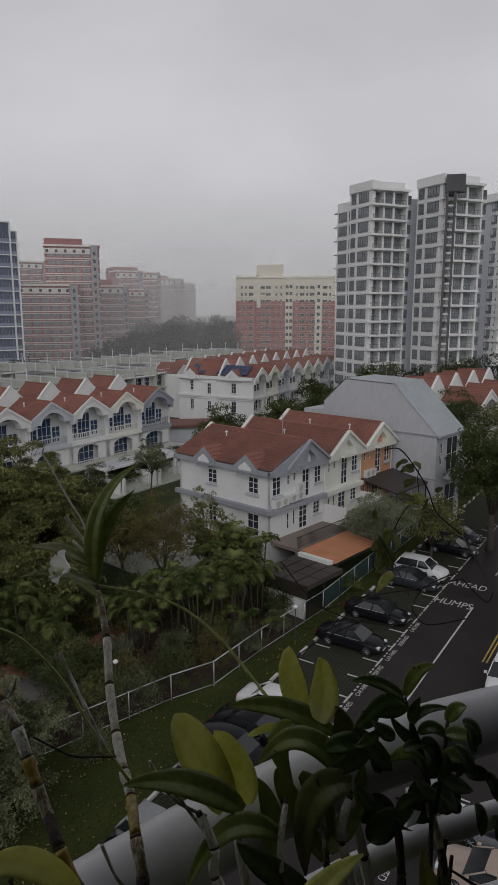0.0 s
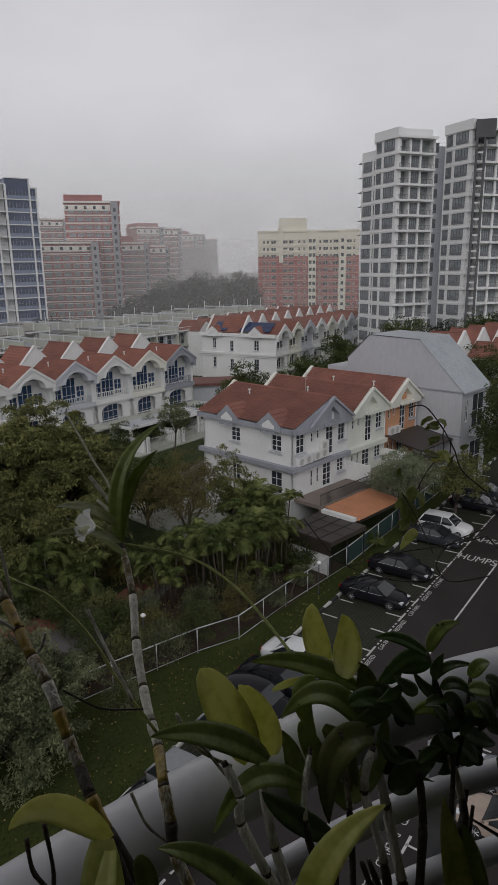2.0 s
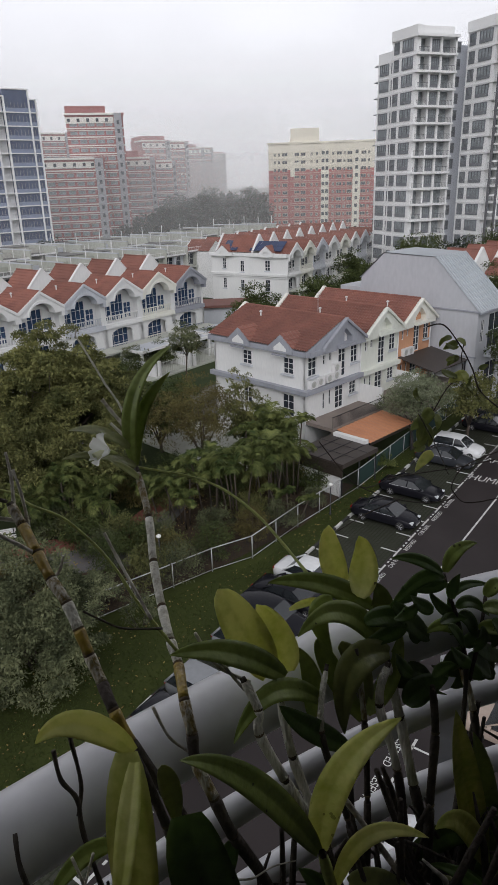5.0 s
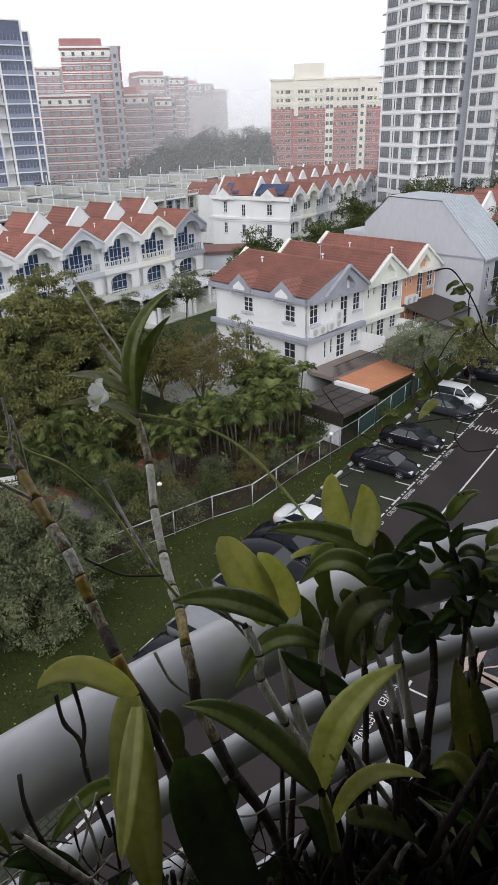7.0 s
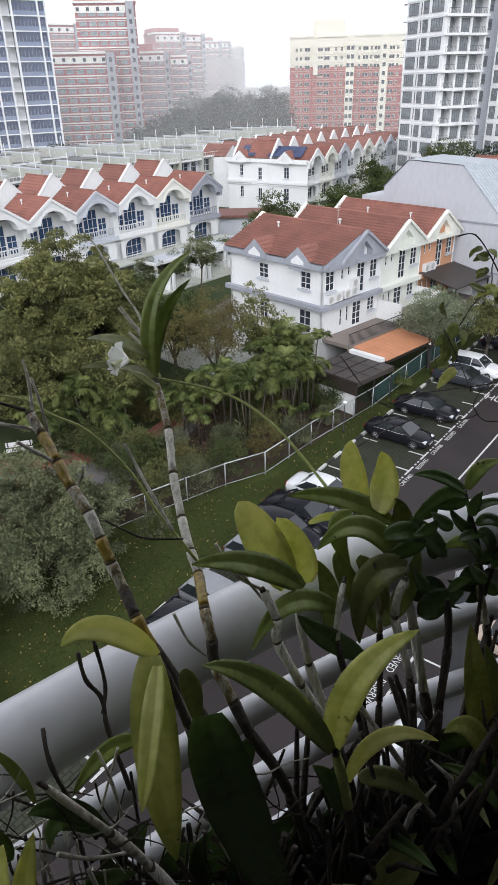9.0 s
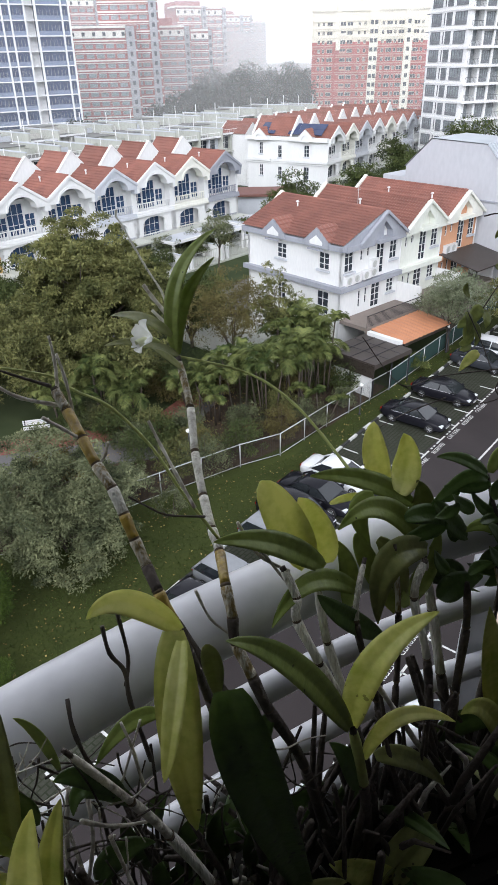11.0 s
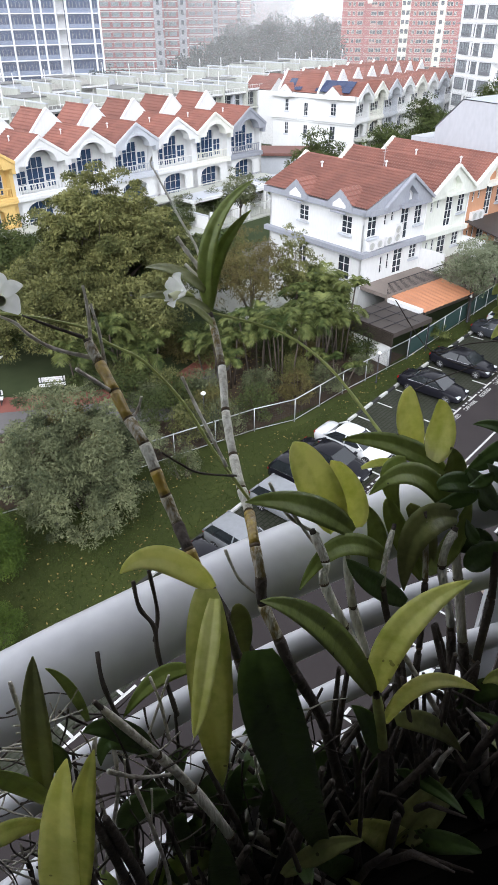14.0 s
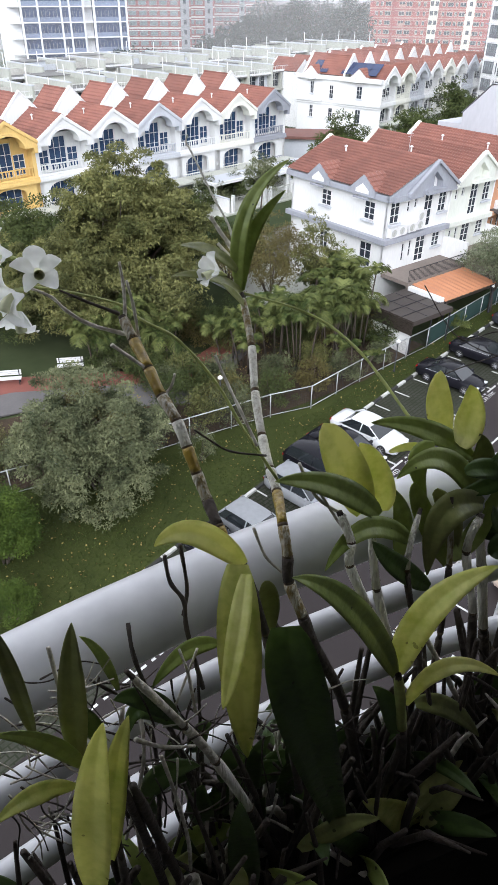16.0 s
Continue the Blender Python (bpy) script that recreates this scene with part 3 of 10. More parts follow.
for x in (3.85, 15.65):
    q_ = [x - 1.9 + 3.8 * k / 24 for k in range(25)]
    ends.append(part("small_gable", Shape().strips(q_, arch_line(x, 0.85, 9.15, 9.95, 9.0), gable_line(x, 1.9, 11.0, 9.62), -0.75, -0.602), WHITE, endc))
    ends.append(part("gable_back", Shape().strips([x - 1.9, x, x + 1.9], lambda q: 9.602, gable_line(x, 1.9, 10.9, 9.62), -0.598, 0.25), WHITE, endc))
    ends.append(part("arch_sill", Shape().box(x - 1.1, x + 1.1, -0.85, -0.752, 8.9, 9.1), WHITE, endc))
    for sx in (-1, 1):
        ends.append(part("small_roof", Shape().courses((x + sx * 1.95, 9.66), (x, 11.05), -0.6, 1.9, 4, 6), TILE, endc, "small tiled roof over the arched gable"))
    ends.append(part("window_hood", Shape().box(x - 0.75, x + 0.95, -0.3, -0.002, 8.6, 8.75), WHITE, endc))
for lg in ends:
    lg.matrix_local = END_AT
for x0, x1, y0, y1, n_ in ((-2.75, -0.1, 1.2, 8.4, 4), (-2.75, -0.1, 11.3, 14.9, 2)):
    for i in range(n_):
        for j in range(2):
            sp = Shape()
            ya, xa = y0 + (y1 - y0) * i / n_, x0 + (x1 - x0) * j / 2
            zz = lambda x: 9.72 + (x + 3.2) * 0.62
            sp.add([(xa, ya, zz(xa)), (xa + 1.26, ya, zz(xa + 1.26)), (xa + 1.26, ya + 1.74, zz(xa + 1.26)), (xa, ya + 1.74, zz(xa)),
                    (xa, ya, zz(xa) + 0.06), (xa + 1.26, ya, zz(xa + 1.26) + 0.06), (xa + 1.26, ya + 1.74, zz(xa + 1.26) + 0.06), (xa, ya + 1.74, zz(xa) + 0.06)],
                   [(3, 2, 1, 0), (4, 5, 6, 7), (0, 1, 5, 4), (1, 2, 6, 5), (2, 3, 7, 6), (3, 0, 4, 7)])
            part("solar_panel", sp, SOLAR, endc, "dark blue solar panel")

# ---- paved forecourts of the terraces ----
yard = new("pavement", Shape().box(8, 43, -9.5, -0.4, -0.1, 0.12).mesh("pavement", CONCRETE))
yard.matrix_world = B_AT
tagged(yard, "pale concrete forecourts in front of the terraces", "paving", "", "structure")
for i in (3, 4, 5):
    gw = thing("garden_wall", B_AT @ pose(6.43 * i + 3.2, 0, 0), "white rendered wall between two forecourts", "wall", "forecourt walls")
    part("body", Shape().box(-0.1, 0.1, -9.0, -3.05, 0.12, 1.7), WHITE, gw)
    part("coping", Shape().box(-0.16, 0.16, -9.0, -3.05, 1.7, 1.8), PALEGREY, gw)
for i, dep in ((4, -6.2), (5, -7.4), (6, -6.6)):
    po = thing("car_porch", B_AT @ pose(6.43 * i, 0, 0), "white flat-roofed car porch in front of a terraced house", "porch", "car porches")
    part("slab", Shape().box(-2.95, 2.7, dep, -3.02, 2.62, 2.95), WHITE, po)
    part("roof_screed", Shape().box(-2.7, 2.45, dep + 0.25, -3.02, 2.95, 2.97), PALEGREY, po)
    for x in (-2.75, 2.4):
        part("post", Shape().box(x, x + 0.28, dep + 0.15, dep + 0.43, 0.12, 2.62), WHITE, po)
    ga = thing("metal_gate", B_AT @ pose(6.43 * i, -9.1, 0), "grey barred driveway gate between white pillars", "gate", "driveway gates")
    for x in (-2.9, 2.5):
        part("pillar", Shape().box(x, x + 0.35, -0.17, 0.17, 0.12, 2.1), WHITE, ga)
    for z in (0.3, 1.75):
        part("rail", Shape().box(-2.55, 2.5, -0.03, 0.03, z, z + 0.06), CONCRETE, ga)
    for k in range(16):
        part("bar", Shape().box(-2.4 + 0.32 * k, -2.37 + 0.32 * k, -0.015, 0.015, 0.36, 1.75), CONCRETE, ga)

drive = new("driveway", Shape().box(-12.0, -4.72, 1.0, 22.0, -0.1, 0.128).mesh("driveway", CONCRETE))
drive.matrix_world = frame_of(4.88, 57.55, 42.0)
tagged(drive, "pale concrete driveway beside the corner house", "paving", "", "structure")

# ---- white corner house with red roofs, and its two neighbours ----
A_AT = frame_of(4.88, 57.55, 42.0)


def corner_row():
    units = [(-4.7, 3.05, WHITE, GREYPAINT, 0.0, "white rendered corner house with grey trim and red tiled roof"),
             (3.05, 9.15, PALEGREEN, PALEGREEN, 6.1, "pale green terraced house with a gabled red tiled roof"),
             (9.15, 15.2, ORANGE, CREAM, 12.2, "orange rendered terraced house with a gabled red tiled roof")]
    out = []
    for x0, x1, paint, trim, mid, label in units:
        h = thing("gabled_house", A_AT, label, "house", "row beside the car park")
        up = [(mid - 0.2, mid + 0.85, 6.15, 8.9), (mid + 1.6, mid + 2.6, 7.1, 8.85), (mid - 2.35, mid - 2.0, 7.7, 8.6), (mid - 1.5, mid - 1.15, 7.9, 8.9)]
        lo = [(mid - 0.6, mid + 0.6, 3.3, 5.55), (mid + 1.5, mid + 2.5, 4.2, 5.4), (mid - 2.35, mid - 2.0, 3.7, 5.2), (mid - 1.5, mid - 1.15, 3.9, 5.3)]
        if mid == 0:
            up.append((-4.3, -3.2, 7.05, 8.95))
        part("front_wall", Shape().wall(x0, x1, 0, 9.4, 0, 0.22, up + lo), paint, h)
        for k in up + lo:
            window(h, *k, 0.0, 1 if k[1] - k[0] < 0.5 else 2, 2 if k[1] - k[0] < 0.5 else 4 if k[3] - k[2] > 2 else 3, GLASS, k[3] - k[2] < 2 and k[1] - k[0] > 0.5)
        # gable with a small angular hood over the tall window
        half = 3.05
        part("gable_front", Shape().strips([mid - half, mid - 0.96, mid - 0.95, mid, mid + 0.95, mid + 0.96, mid + half],
             lambda x: 9.3 if abs(x - mid) > 0.955 else 10.65 - 0.85 * abs(x - mid) / 0.95, gable_line(mid, half, 11.4, 9.3), -0.6, 0.0), trim, h)
        part("niche_wall", Shape().strips([mid - half, mid, mid + half], lambda x: 9.3, gable_line(mid, half, 11.35, 9.3), 0.002, 0.22), paint, h)
        part("gable_hood", Shape().box(mid - 1.15, mid + 1.15, -0.95, -0.002, 9.02, 9.3), trim, h)
        part("gable_coping", Shape().strips([mid - half - 0.1, mid, mid + half + 0.1], lambda x: gable_line(mid, half, 11.4, 9.3)(x) - 0.12,
             lambda x: gable_line(mid, half, 11.4, 9.3)(x) + 0.14, -0.82, -0.5), trim, h)
        for xa, xb in ((x0, mid - 1.16), (mid + 1.16, x1)):
            part("eave_band", Shape().box(xa, xb, -0.55, -0.002, 8.85, 9.296), trim, h)
        part("floor_band", Shape().box(x0, x1, -0.45, -0.002, 5.6, 6.0), trim if mid == 0 else paint, h)
        part("side_wall", Shape().box(x0, x0 + 0.2, 0.22, 11.2, 0, 9.4) if mid else Shape().box(x1 - 0.2, x1, 0.22, 11.2, 0, 9.4), paint, h)
        part("side_wall", Shape().box(x0, x1, 11.0, 11.2, 0, 9.4), paint, h)
        roof_tiles(h, mid - half, mid + half, -0.4, 11.6, 11.45, 9.3, rows=11, rolls=0.28)
        part("rear_coping", Shape().strips([mid - half, mid, mid + half], lambda x: 9.2, gable_line(mid, half, 11.75, 9.6), 11.4, 11.75), CREAM, h)
        part("party_wall", Shape().box(x1 - 0.1, x1 + 0.1, -2.6, 0, 3.2, 4.9) if mid < 12 else Shape().box(x1 - 0.2, x1, -2.6, 0, 3.2, 4.9), WHITE, h)
        out.append(h)
    return out


CORNER = corner_row()
h = CORNER[0]
endw = [(6.3, 7.45, 7.2, 8.5), (1.35, 2.5, 7.1, 8.55), (6.4, 7.4, 3.6, 5.1), (1.3, 2.6, 3.3, 5.3)]
EM = pose(-4.7, 11.2, 0) @ TURN          # x runs from the back to the front corner
flip = [(11.2 - b, 11.2 - a, c, d) for a, b, c, d in endw]
e = part("end_wall", Shape().wall(0, 11.2, 0, 9.4, 0, 0.22, flip), WHITE, h)
e.matrix_local = EM
for k in flip:
    w = window(h, *k, 0.0, 2, 3, GLASS, True)
    w.matrix_local = EM
e = part("end_band", Shape().box(-0.3, 11.7, -0.5, -0.002, 8.95, 9.4).box(-0.3, 11.65, -0.45, -0.002, 5.6, 6.0), GREYPAINT, h)
e.matrix_local = EM
for c in (11.2 - 7.35, 11.2 - 2.3):
    e = part("small_gable", Shape().strips([c - 1.35, c, c + 1.35], lambda x: 9.0, gable_line(c, 1.35, 10.55, 9.45), -0.62, -0.3), GREYPAINT, h)
    e.matrix_local = EM
    e = part("gable_hood", Shape().box(c - 0.8, c + 0.8, -0.8, -0.642, 8.78, 8.93), GREYPAINT, h)
    e.matrix_local = EM
    e = part("gable_panel", Shape().strips([c - 0.7, c, c + 0.7], lambda x: 9.2, gable_line(c, 0.7, 9.95, 9.45), -0.64, -0.622), WHITE, h)
    e.matrix_local = EM
    s = Shape()
    for sx in (-1, 1):
        s.courses((c + sx * 1.4, 9.45), (c, 10.55), -0.55, 1.65, 4, 5)
    e = part("small_roof", s, TILE, h, "small tiled roof over the gable")
    e.matrix_local = EM
# side slope of the corner roof, from the end eave up to the main ridge
s = Shape().courses((-5.2, 9.4), (0, 11.48), -0.45, 11.55, 15, 42)
part("roof_slope", s, TILE, h, "red clay tiles in rolled courses")
part("front_gable_wing", Shape().strips([-5.2, -3.05, 0], lambda x: 9.0, lambda x: 9.35 + 2.05 * (x + 5.2) / 5.2, -0.45, -0.2), GREYPAINT, h)
# air conditioners on the ledge under the end window
def aircon(m):
    a = thing("air_conditioner", m, "white outdoor air-conditioning unit on a wall bracket", "air conditioner", "air conditioners")
    part("casing", Shape().box(-0.46, 0.46, -0.36, 0, 0, 0.72), FRAME, a)
    ring = Shape()
    for r_ in (0.28, 0.2, 0.12):
        ring.tube([(-0.1 + r_ * math.cos(k * 0.3927), -0.366, 0.36 + r_ * math.sin(k * 0.3927)) for k in range(17)], 0.018, 4)
    part("fan_grille", ring, GALV, a, "grey wire fan grille")
    part("fan_opening", Shape().tube([(-0.1, -0.364, 0.36), (-0.1, -0.361, 0.36)], [0.27, 0.27], 16), CONCRETE, a)
    part("bracket", Shape().box(-0.35, -0.3, -0.35, 0, -0.06, 0).box(0.3, 0.35, -0.35, 0, -0.06, 0), GALV, a)
    return a


ac0 = aircon(A_AT @ pose(-3.9, -0.02, 6.06))
for x, z in ((-2.95, 6.1), (-1.75, 6.15), (-0.75, 6.2), (-0.75, 6.9), (10.3, 6.1), (11.2, 6.1)):
    copy_thing(ac0, A_AT @ pose(x, -0.02, z))

# patio deck, railing and canopies between the houses and the fence
deck = thing("patio_deck", A_AT, "raised brown patio with a black railing behind the corner house", "patio")
part("slab", Shape().box(-4.6, 15, -2.9, -0.003, 2.9, 3.2), BROWN, deck)
part("retaining_wall", Shape().box(-4.6, 15, -2.9, -2.7, 0, 2.9), BROWN, deck)
part("top_rail", Shape().box(-4.6, 4, -2.88, -2.83, 4.15, 4.2), DARKMETAL, deck)
bar = Shape().box(-0.012, 0.012, -0.012, 0.012, 0, 0.95).mesh("rail_bar", DARKMETAL)
for i in range(58):
    put(bar, "rail_bar", deck, -4.55 + 0.15 * i, -2.855, 3.2)
oc = thing("orange_canopy", A_AT, "bright orange ribbed canopy over the rear yard", "canopy")
ocs = Shape()
ocs.add([(-4.2 + 0.28 * i, y, z + (0.05 if i % 2 else 0.0)) for y, z in ((-3.0, 3.05), (-6.4, 2.7)) for i in range(25)], [(i, i + 1, i + 26, i + 25) for i in range(24)])
part("sheet", ocs, ORANGEROOF, oc)
for x in (-4.1, 2.3):
    part("post", Shape().box(x, x + 0.1, -6.3, -6.2, 0, 2.7), DARKMETAL, oc)
dc = thing("dark_canopy", A_AT, "dark brown flat canopy with white upstand beside the fence", "canopy")
part("sheet", Shape().prism([(-9.4, -7.6), (-4.9, -7.6), (-4.9, -2.95), (-9.4, -2.95)], "z", 2.75, 2.85), DARKROOF, dc)
part("side_panel", Shape().box(-9.4, -4.9, -7.62, -7.57, 2.5, 2.746), DARKROOF, dc)
part("side_panel", Shape().box(-9.42, -9.36, -7.56, -2.95, 1.75, 2.746), mat("brown_tinted_sheet", (0.05, 0.04, 0.034), (0.03, 0.025, 0.02), 0.3), dc, "dark tinted side sheet")
for x, y in ((-9.35, -7.5), (-7.2, -7.5), (-5.0, -7.5), (-9.35, -5.3)):
    part("post", Shape().box(x, x + 0.08, y, y + 0.08, 0, 2.745), DARKMETAL, dc)
part("upstand", Shape().box(-5.05, -4.6, -6.5, -3.3, 2.854, 3.15), WHITE, dc)
part("yard_wall", Shape().box(-9.25, -9.05, -7.3, -3.2, 0, 1.7), WHITE, dc)
for k in range(5):
    for sx in (-1, 1):
        part("wall_ornament", Shape().prism([(-5.4, 0.5 + 0.15 * k), (-5.4 + sx * (0.25 + 0.08 * k), 0.67 + 0.19 * k), (-5.4 + sx * (0.25 + 0.08 * k), 0.74 + 0.19 * k), (-5.4, 0.57 + 0.15 * k)][::sx], "x", -9.28, -9.252), DARKMETAL, dc)
dc2 = thing("grey_canopy", A_AT, "dark grey lean-to canopy beside the orange house", "canopy")
part("sheet", Shape().prism([(-0.02, 6.0), (-4.2, 5.2), (-4.2, 5.3), (-0.02, 6.1)], "x", 9.3, 15.5), DARKROOF, dc2)
for x in (9.4, 15.3):
    part("post", Shape().box(x, x + 0.1, -4.1, -4.0, 0, 5.2), DARKMETAL, dc2)

# ---- big grey house with the metal roof ----
gh = thing("grey_house", A_AT, "tall grey rendered house with a ribbed metal mansard roof", "house")
prof = [(-4.86, 0), (-4.86, 10.2), (0.2, 15.0), (6.3, 15.15), (9.1, 12.5), (9.1, 0)]
part("gable_wall", Shape().prism(prof, "x", 15.6, 15.85), GREYWALL, gh)
part("far_wall", Shape().prism(prof, "x", 21.3, 21.5), GREYWALL, gh)
gh_holes = [(16.4, 17.1, 6.9, 9.2), (18.0, 20.6, 6.0, 9.6), (16.4, 17.1, 2.2, 4.4), (18.0, 20.6, 1.0, 4.6)]
fw = part("front_wall", Shape().wall(15.85, 21.3, 0, 10.2, -4.86, -4.64, gh_holes), GREYWALL, gh)
for k in gh_holes:
    window(gh, *k, -4.86, 2, 2, GLASS, False)
part("balcony", Shape().box(17.6, 21.4, -5.9, -4.862, 5.3, 5.5).box(17.6, 21.4, -5.9, -5.82, 5.5, 6.5), PALEGREY, gh)
ribs = Shape()
ribs.add([(15.5, -5.1, 9.99), (21.7, -5.1, 9.99), (21.7, 0.2, 15.08), (15.5, 0.2, 15.08)], [(0, 1, 2, 3)])
ribs.add([(15.5, 0.2, 15.08), (21.7, 0.2, 15.08), (21.7, 6.3, 15.25), (15.5, 6.3, 15.25)], [(0, 1, 2, 3)])
ribs.add([(15.5, 6.3, 15.25), (21.7, 6.3, 15.25), (21.7, 9.3, 12.42), (15.5, 9.3, 12.42)], [(0, 1, 2, 3)])
part("roof_sheet", ribs, METALROOF, gh, "grey ribbed metal roof")
rs = Shape()
for i in range(13):
    x = 15.6 + 0.5 * i
    rs.add([(x, -5.1, 10.0), (x + 0.07, -5.1, 10.0), (x + 0.07, 0.2, 15.09), (x, 0.2, 15.09), (x, -5.1, 10.09), (x + 0.07, -5.1, 10.09), (x + 0.07, 0.2, 15.18), (x, 0.2, 15.18)],
           [(4, 5, 6, 7), (0, 4, 7, 3), (1, 2, 6, 5), (0, 1, 5, 4)])
part("roof_rib", rs, METALROOF, gh)
part("eave_trim", Shape().box(15.45, 21.75, -5.2, -5.05, 9.85, 10.05), GREYPAINT, gh)
part("wall_band", Shape().box(15.5, 15.598, -5.0, 1.5, 5.5, 5.62), GREYPAINT, gh)
part("wall_band", Shape().box(15.5, 15.598, -5.0, 0.5, 10.0, 10.15), GREYPAINT, gh)
part("rear_wing", Shape().box(15.7, 21, 9.1, 12, 0, 11.4), GREYWALL, gh)

# neighbours beyond the grey house
for i in range(4):
    terrace_house(frame_of(34, 95, 42) @ pose(6.3 * i, 0, 0), 6.3, CREAM, WHITE, group="terraced houses behind the trees", glass=GLASS,
                  label="cream terraced house with a red tiled roof behind trees")

# ---- white flat-roofed rows behind ----
ROOFGREY = mat("grey_roof_screed", (0.2, 0.2, 0.19), (0.12, 0.12, 0.115), 0.9, 0.4, 5, 0.1)


def flat_house(m, W, D, H, label, paint=None, roof_room=True):
    paint = paint or PALEGREY
    h = thing("flat_roofed_house", m, label, "house", "flat-roofed terraces")
    holes = [(0.5, W - 1.0, 3.6, 6.2), (0.5, W - 1.0, 6.9, 9.2), (0.5, W - 1.0, 0.3, 2.8)]
    part("front_wall", Shape().wall(0, W - 0.3, 0, H - 0.6, 0, 0.2, holes), paint, h)
    for k in holes:
        window(h, *k, 0.0, 4 if D > 11.5 else 2, 2 if D > 11.5 else 1, GLASS, False)
    part("party_wall", Shape().box(W - 0.3, W, -1.2, D, 0, H + 1.1), CONCRETE, h)
    part("wall_coping", Shape().box(W - 0.36, W + 0.06, -1.25, D, H + 1.1, H + 1.25), PALEGREY, h)
    part("flat_roof", Shape().box(-0.3, W - 0.3, -0.9, D, H - 0.6, H - 0.4), ROOFGREY, h)
    part("parapet", Shape().box(0, W - 0.3, D * 0.45, D * 0.45 + 0.2, H - 0.4, H + 0.5), paint, h)
    part("parapet", Shape().box(0, W - 0.3, -0.9, -0.75, H - 0.4, H - 0.1), WHITE, h)
    part("balcony_slab", Shape().box(0, W - 0.3, -1.0, 0, 3.1, 3.35), paint, h)
    part("balcony_slab", Shape().box(0, W - 0.3, -1.0, 0, 6.4, 6.6), paint, h)
    part("fin_wall", Shape().box(W * 0.42, W * 0.42 + 0.2, -0.9, 0, 0, H - 0.6), paint, h)
    if roof_room:
        part("roof_room", Shape().box(0.4, W - 1.6, D * 0.55, D - 0.5, H - 0.4, H + 0.9), paint, h)
        part("roof_room_cap", Shape().box(0.25, W - 1.45, D * 0.55 - 0.15, D - 0.35, H + 0.9, H + 1.02), ROOFGREY, h)
    part("water_tank", Shape().box(W - 1.3, W - 0.5, D * 0.6, D * 0.6 + 1.2, H - 0.4, H + 0.5), CONCRETE, h)
    part("vent_pipe", Shape().tube([(W - 1, D * 0.3, H - 0.4), (W - 1, D * 0.3, H + 1.6)], 0.06, 6), WHITE, h)
    part("rear_wall", Shape().box(0, W - 0.3, D - 0.2, D, 0, H - 0.6), CONCRETE, h)
    part("lightning_pole", Shape().tube([(W - 0.15, 0.3, H + 1.2), (W - 0.15, 0.3, H + 3.4)], 0.07, 6), WHITE, h, "slim white pole on the party wall")
    if D < 11.5:
        return h
    rail_ = part("roof_railing", Shape().box(0.2, W - 0.5, -0.85, -0.8, H + 0.45, H + 0.52), WHITE, h, "white roof terrace railing")
    for k in range(9):
        part("rail_bar", Shape().box(0.3 + k * (W - 1.0) / 8, 0.34 + k * (W - 1.0) / 8, -0.84, -0.81, H - 0.1, H + 0.45), WHITE, rail_)
    return h


WARMWHITE = mat("stained_warm_white", (0.6, 0.59, 0.55), (0.42, 0.41, 0.38), 0.85, 0.35, 5, 0.1)
flat_rng = random.Random(31)
for i in range(11):
    flat_house(B_AT @ pose(14 + 6.2 * i, 30, 0), 6.2, 12, 9.9 + flat_rng.choice((-0.35, 0, 0, 0.3)), "flat-roofed modern terraced house with wide windows and white parapet",
               flat_rng.choice((PALEGREY, WARMWHITE, CONCRETE)), i % 3 != 1)
for i in range(18):
    flat_house(B_AT @ pose(14 + 6.2 * i, 48, 0), 6.2, 11, 10.4 + flat_rng.choice((-0.35, 0, 0, 0.4)), "flat-roofed modern terraced house in the rear row",
               flat_rng.choice((PALEGREY, WARMWHITE, CONCRETE)), i % 4 != 2)
lo = thing("guard_house", frame_of(-14, 113, 85), "low building with a flat brown roof among the houses", "building")
part("body", Shape().box(0, 9, 0, 6, 0, 2.9), PALEGREY, lo)
part("roof", Shape().box(-0.6, 9.6, -0.6, 6.6, 2.9, 3.3), mat("brown_roof", (0.2, 0.09, 0.07), (0.15, 0.07, 0.06)), lo)

for y in (-6.5, -5.3, -4.1):
    part("canopy_rib", Shape().box(-9.4, -4.9, y, y + 0.04, 2.852, 2.9), DARKMETAL, dc)
for x in (-7.9, -6.4):
    part("canopy_seam", Shape().box(x, x + 0.05, -7.6, -2.95, 2.902, 2.92), DARKMETAL, dc)


def roof_vent(m):
    v = thing("roof_vent", m, "small white vent pipe on the tiled roof", "vent", "roof vents")
    part("pipe", Shape().tube([(0, 0, -0.2), (0, 0, 0.45)], 0.07, 8), FRAME, v, smooth=True)
    part("cowl", Shape().tube([(0, 0, 0.42), (0, 0, 0.5), (0, 0, 0.58)], [0.14, 0.16, 0.05], 8), FRAME, v, smooth=True)
    return v


v0 = roof_vent(A_AT @ pose(4.6, 6.0, 10.5))
for x, y, z in ((10.8, 7.5, 10.6), (10.9, 2.5, 10.6), (-1.6, 8.0, 10.9)):
    copy_thing(v0, A_AT @ pose(x, y, z))
for i in range(1, 7):
    copy_thing(v0, B_AT @ pose(6.43 * i - 1.3, 3.0, 10.7))
mast = thing("roof_aerial", A_AT @ pose(3.05, 5.0, 9.4), "thin television aerial on the tiled roof", "aerial")
part("pole", Shape().tube([(0, 0, 0), (0, 0, 3.4)], 0.025, 6), GALV, mast)
for k in range(4):
    part("rod", Shape().tube([(-0.35, 0, 2.7 + 0.2 * k), (0.35, 0, 2.7 + 0.2 * k)], 0.012, 5), GALV, mast)
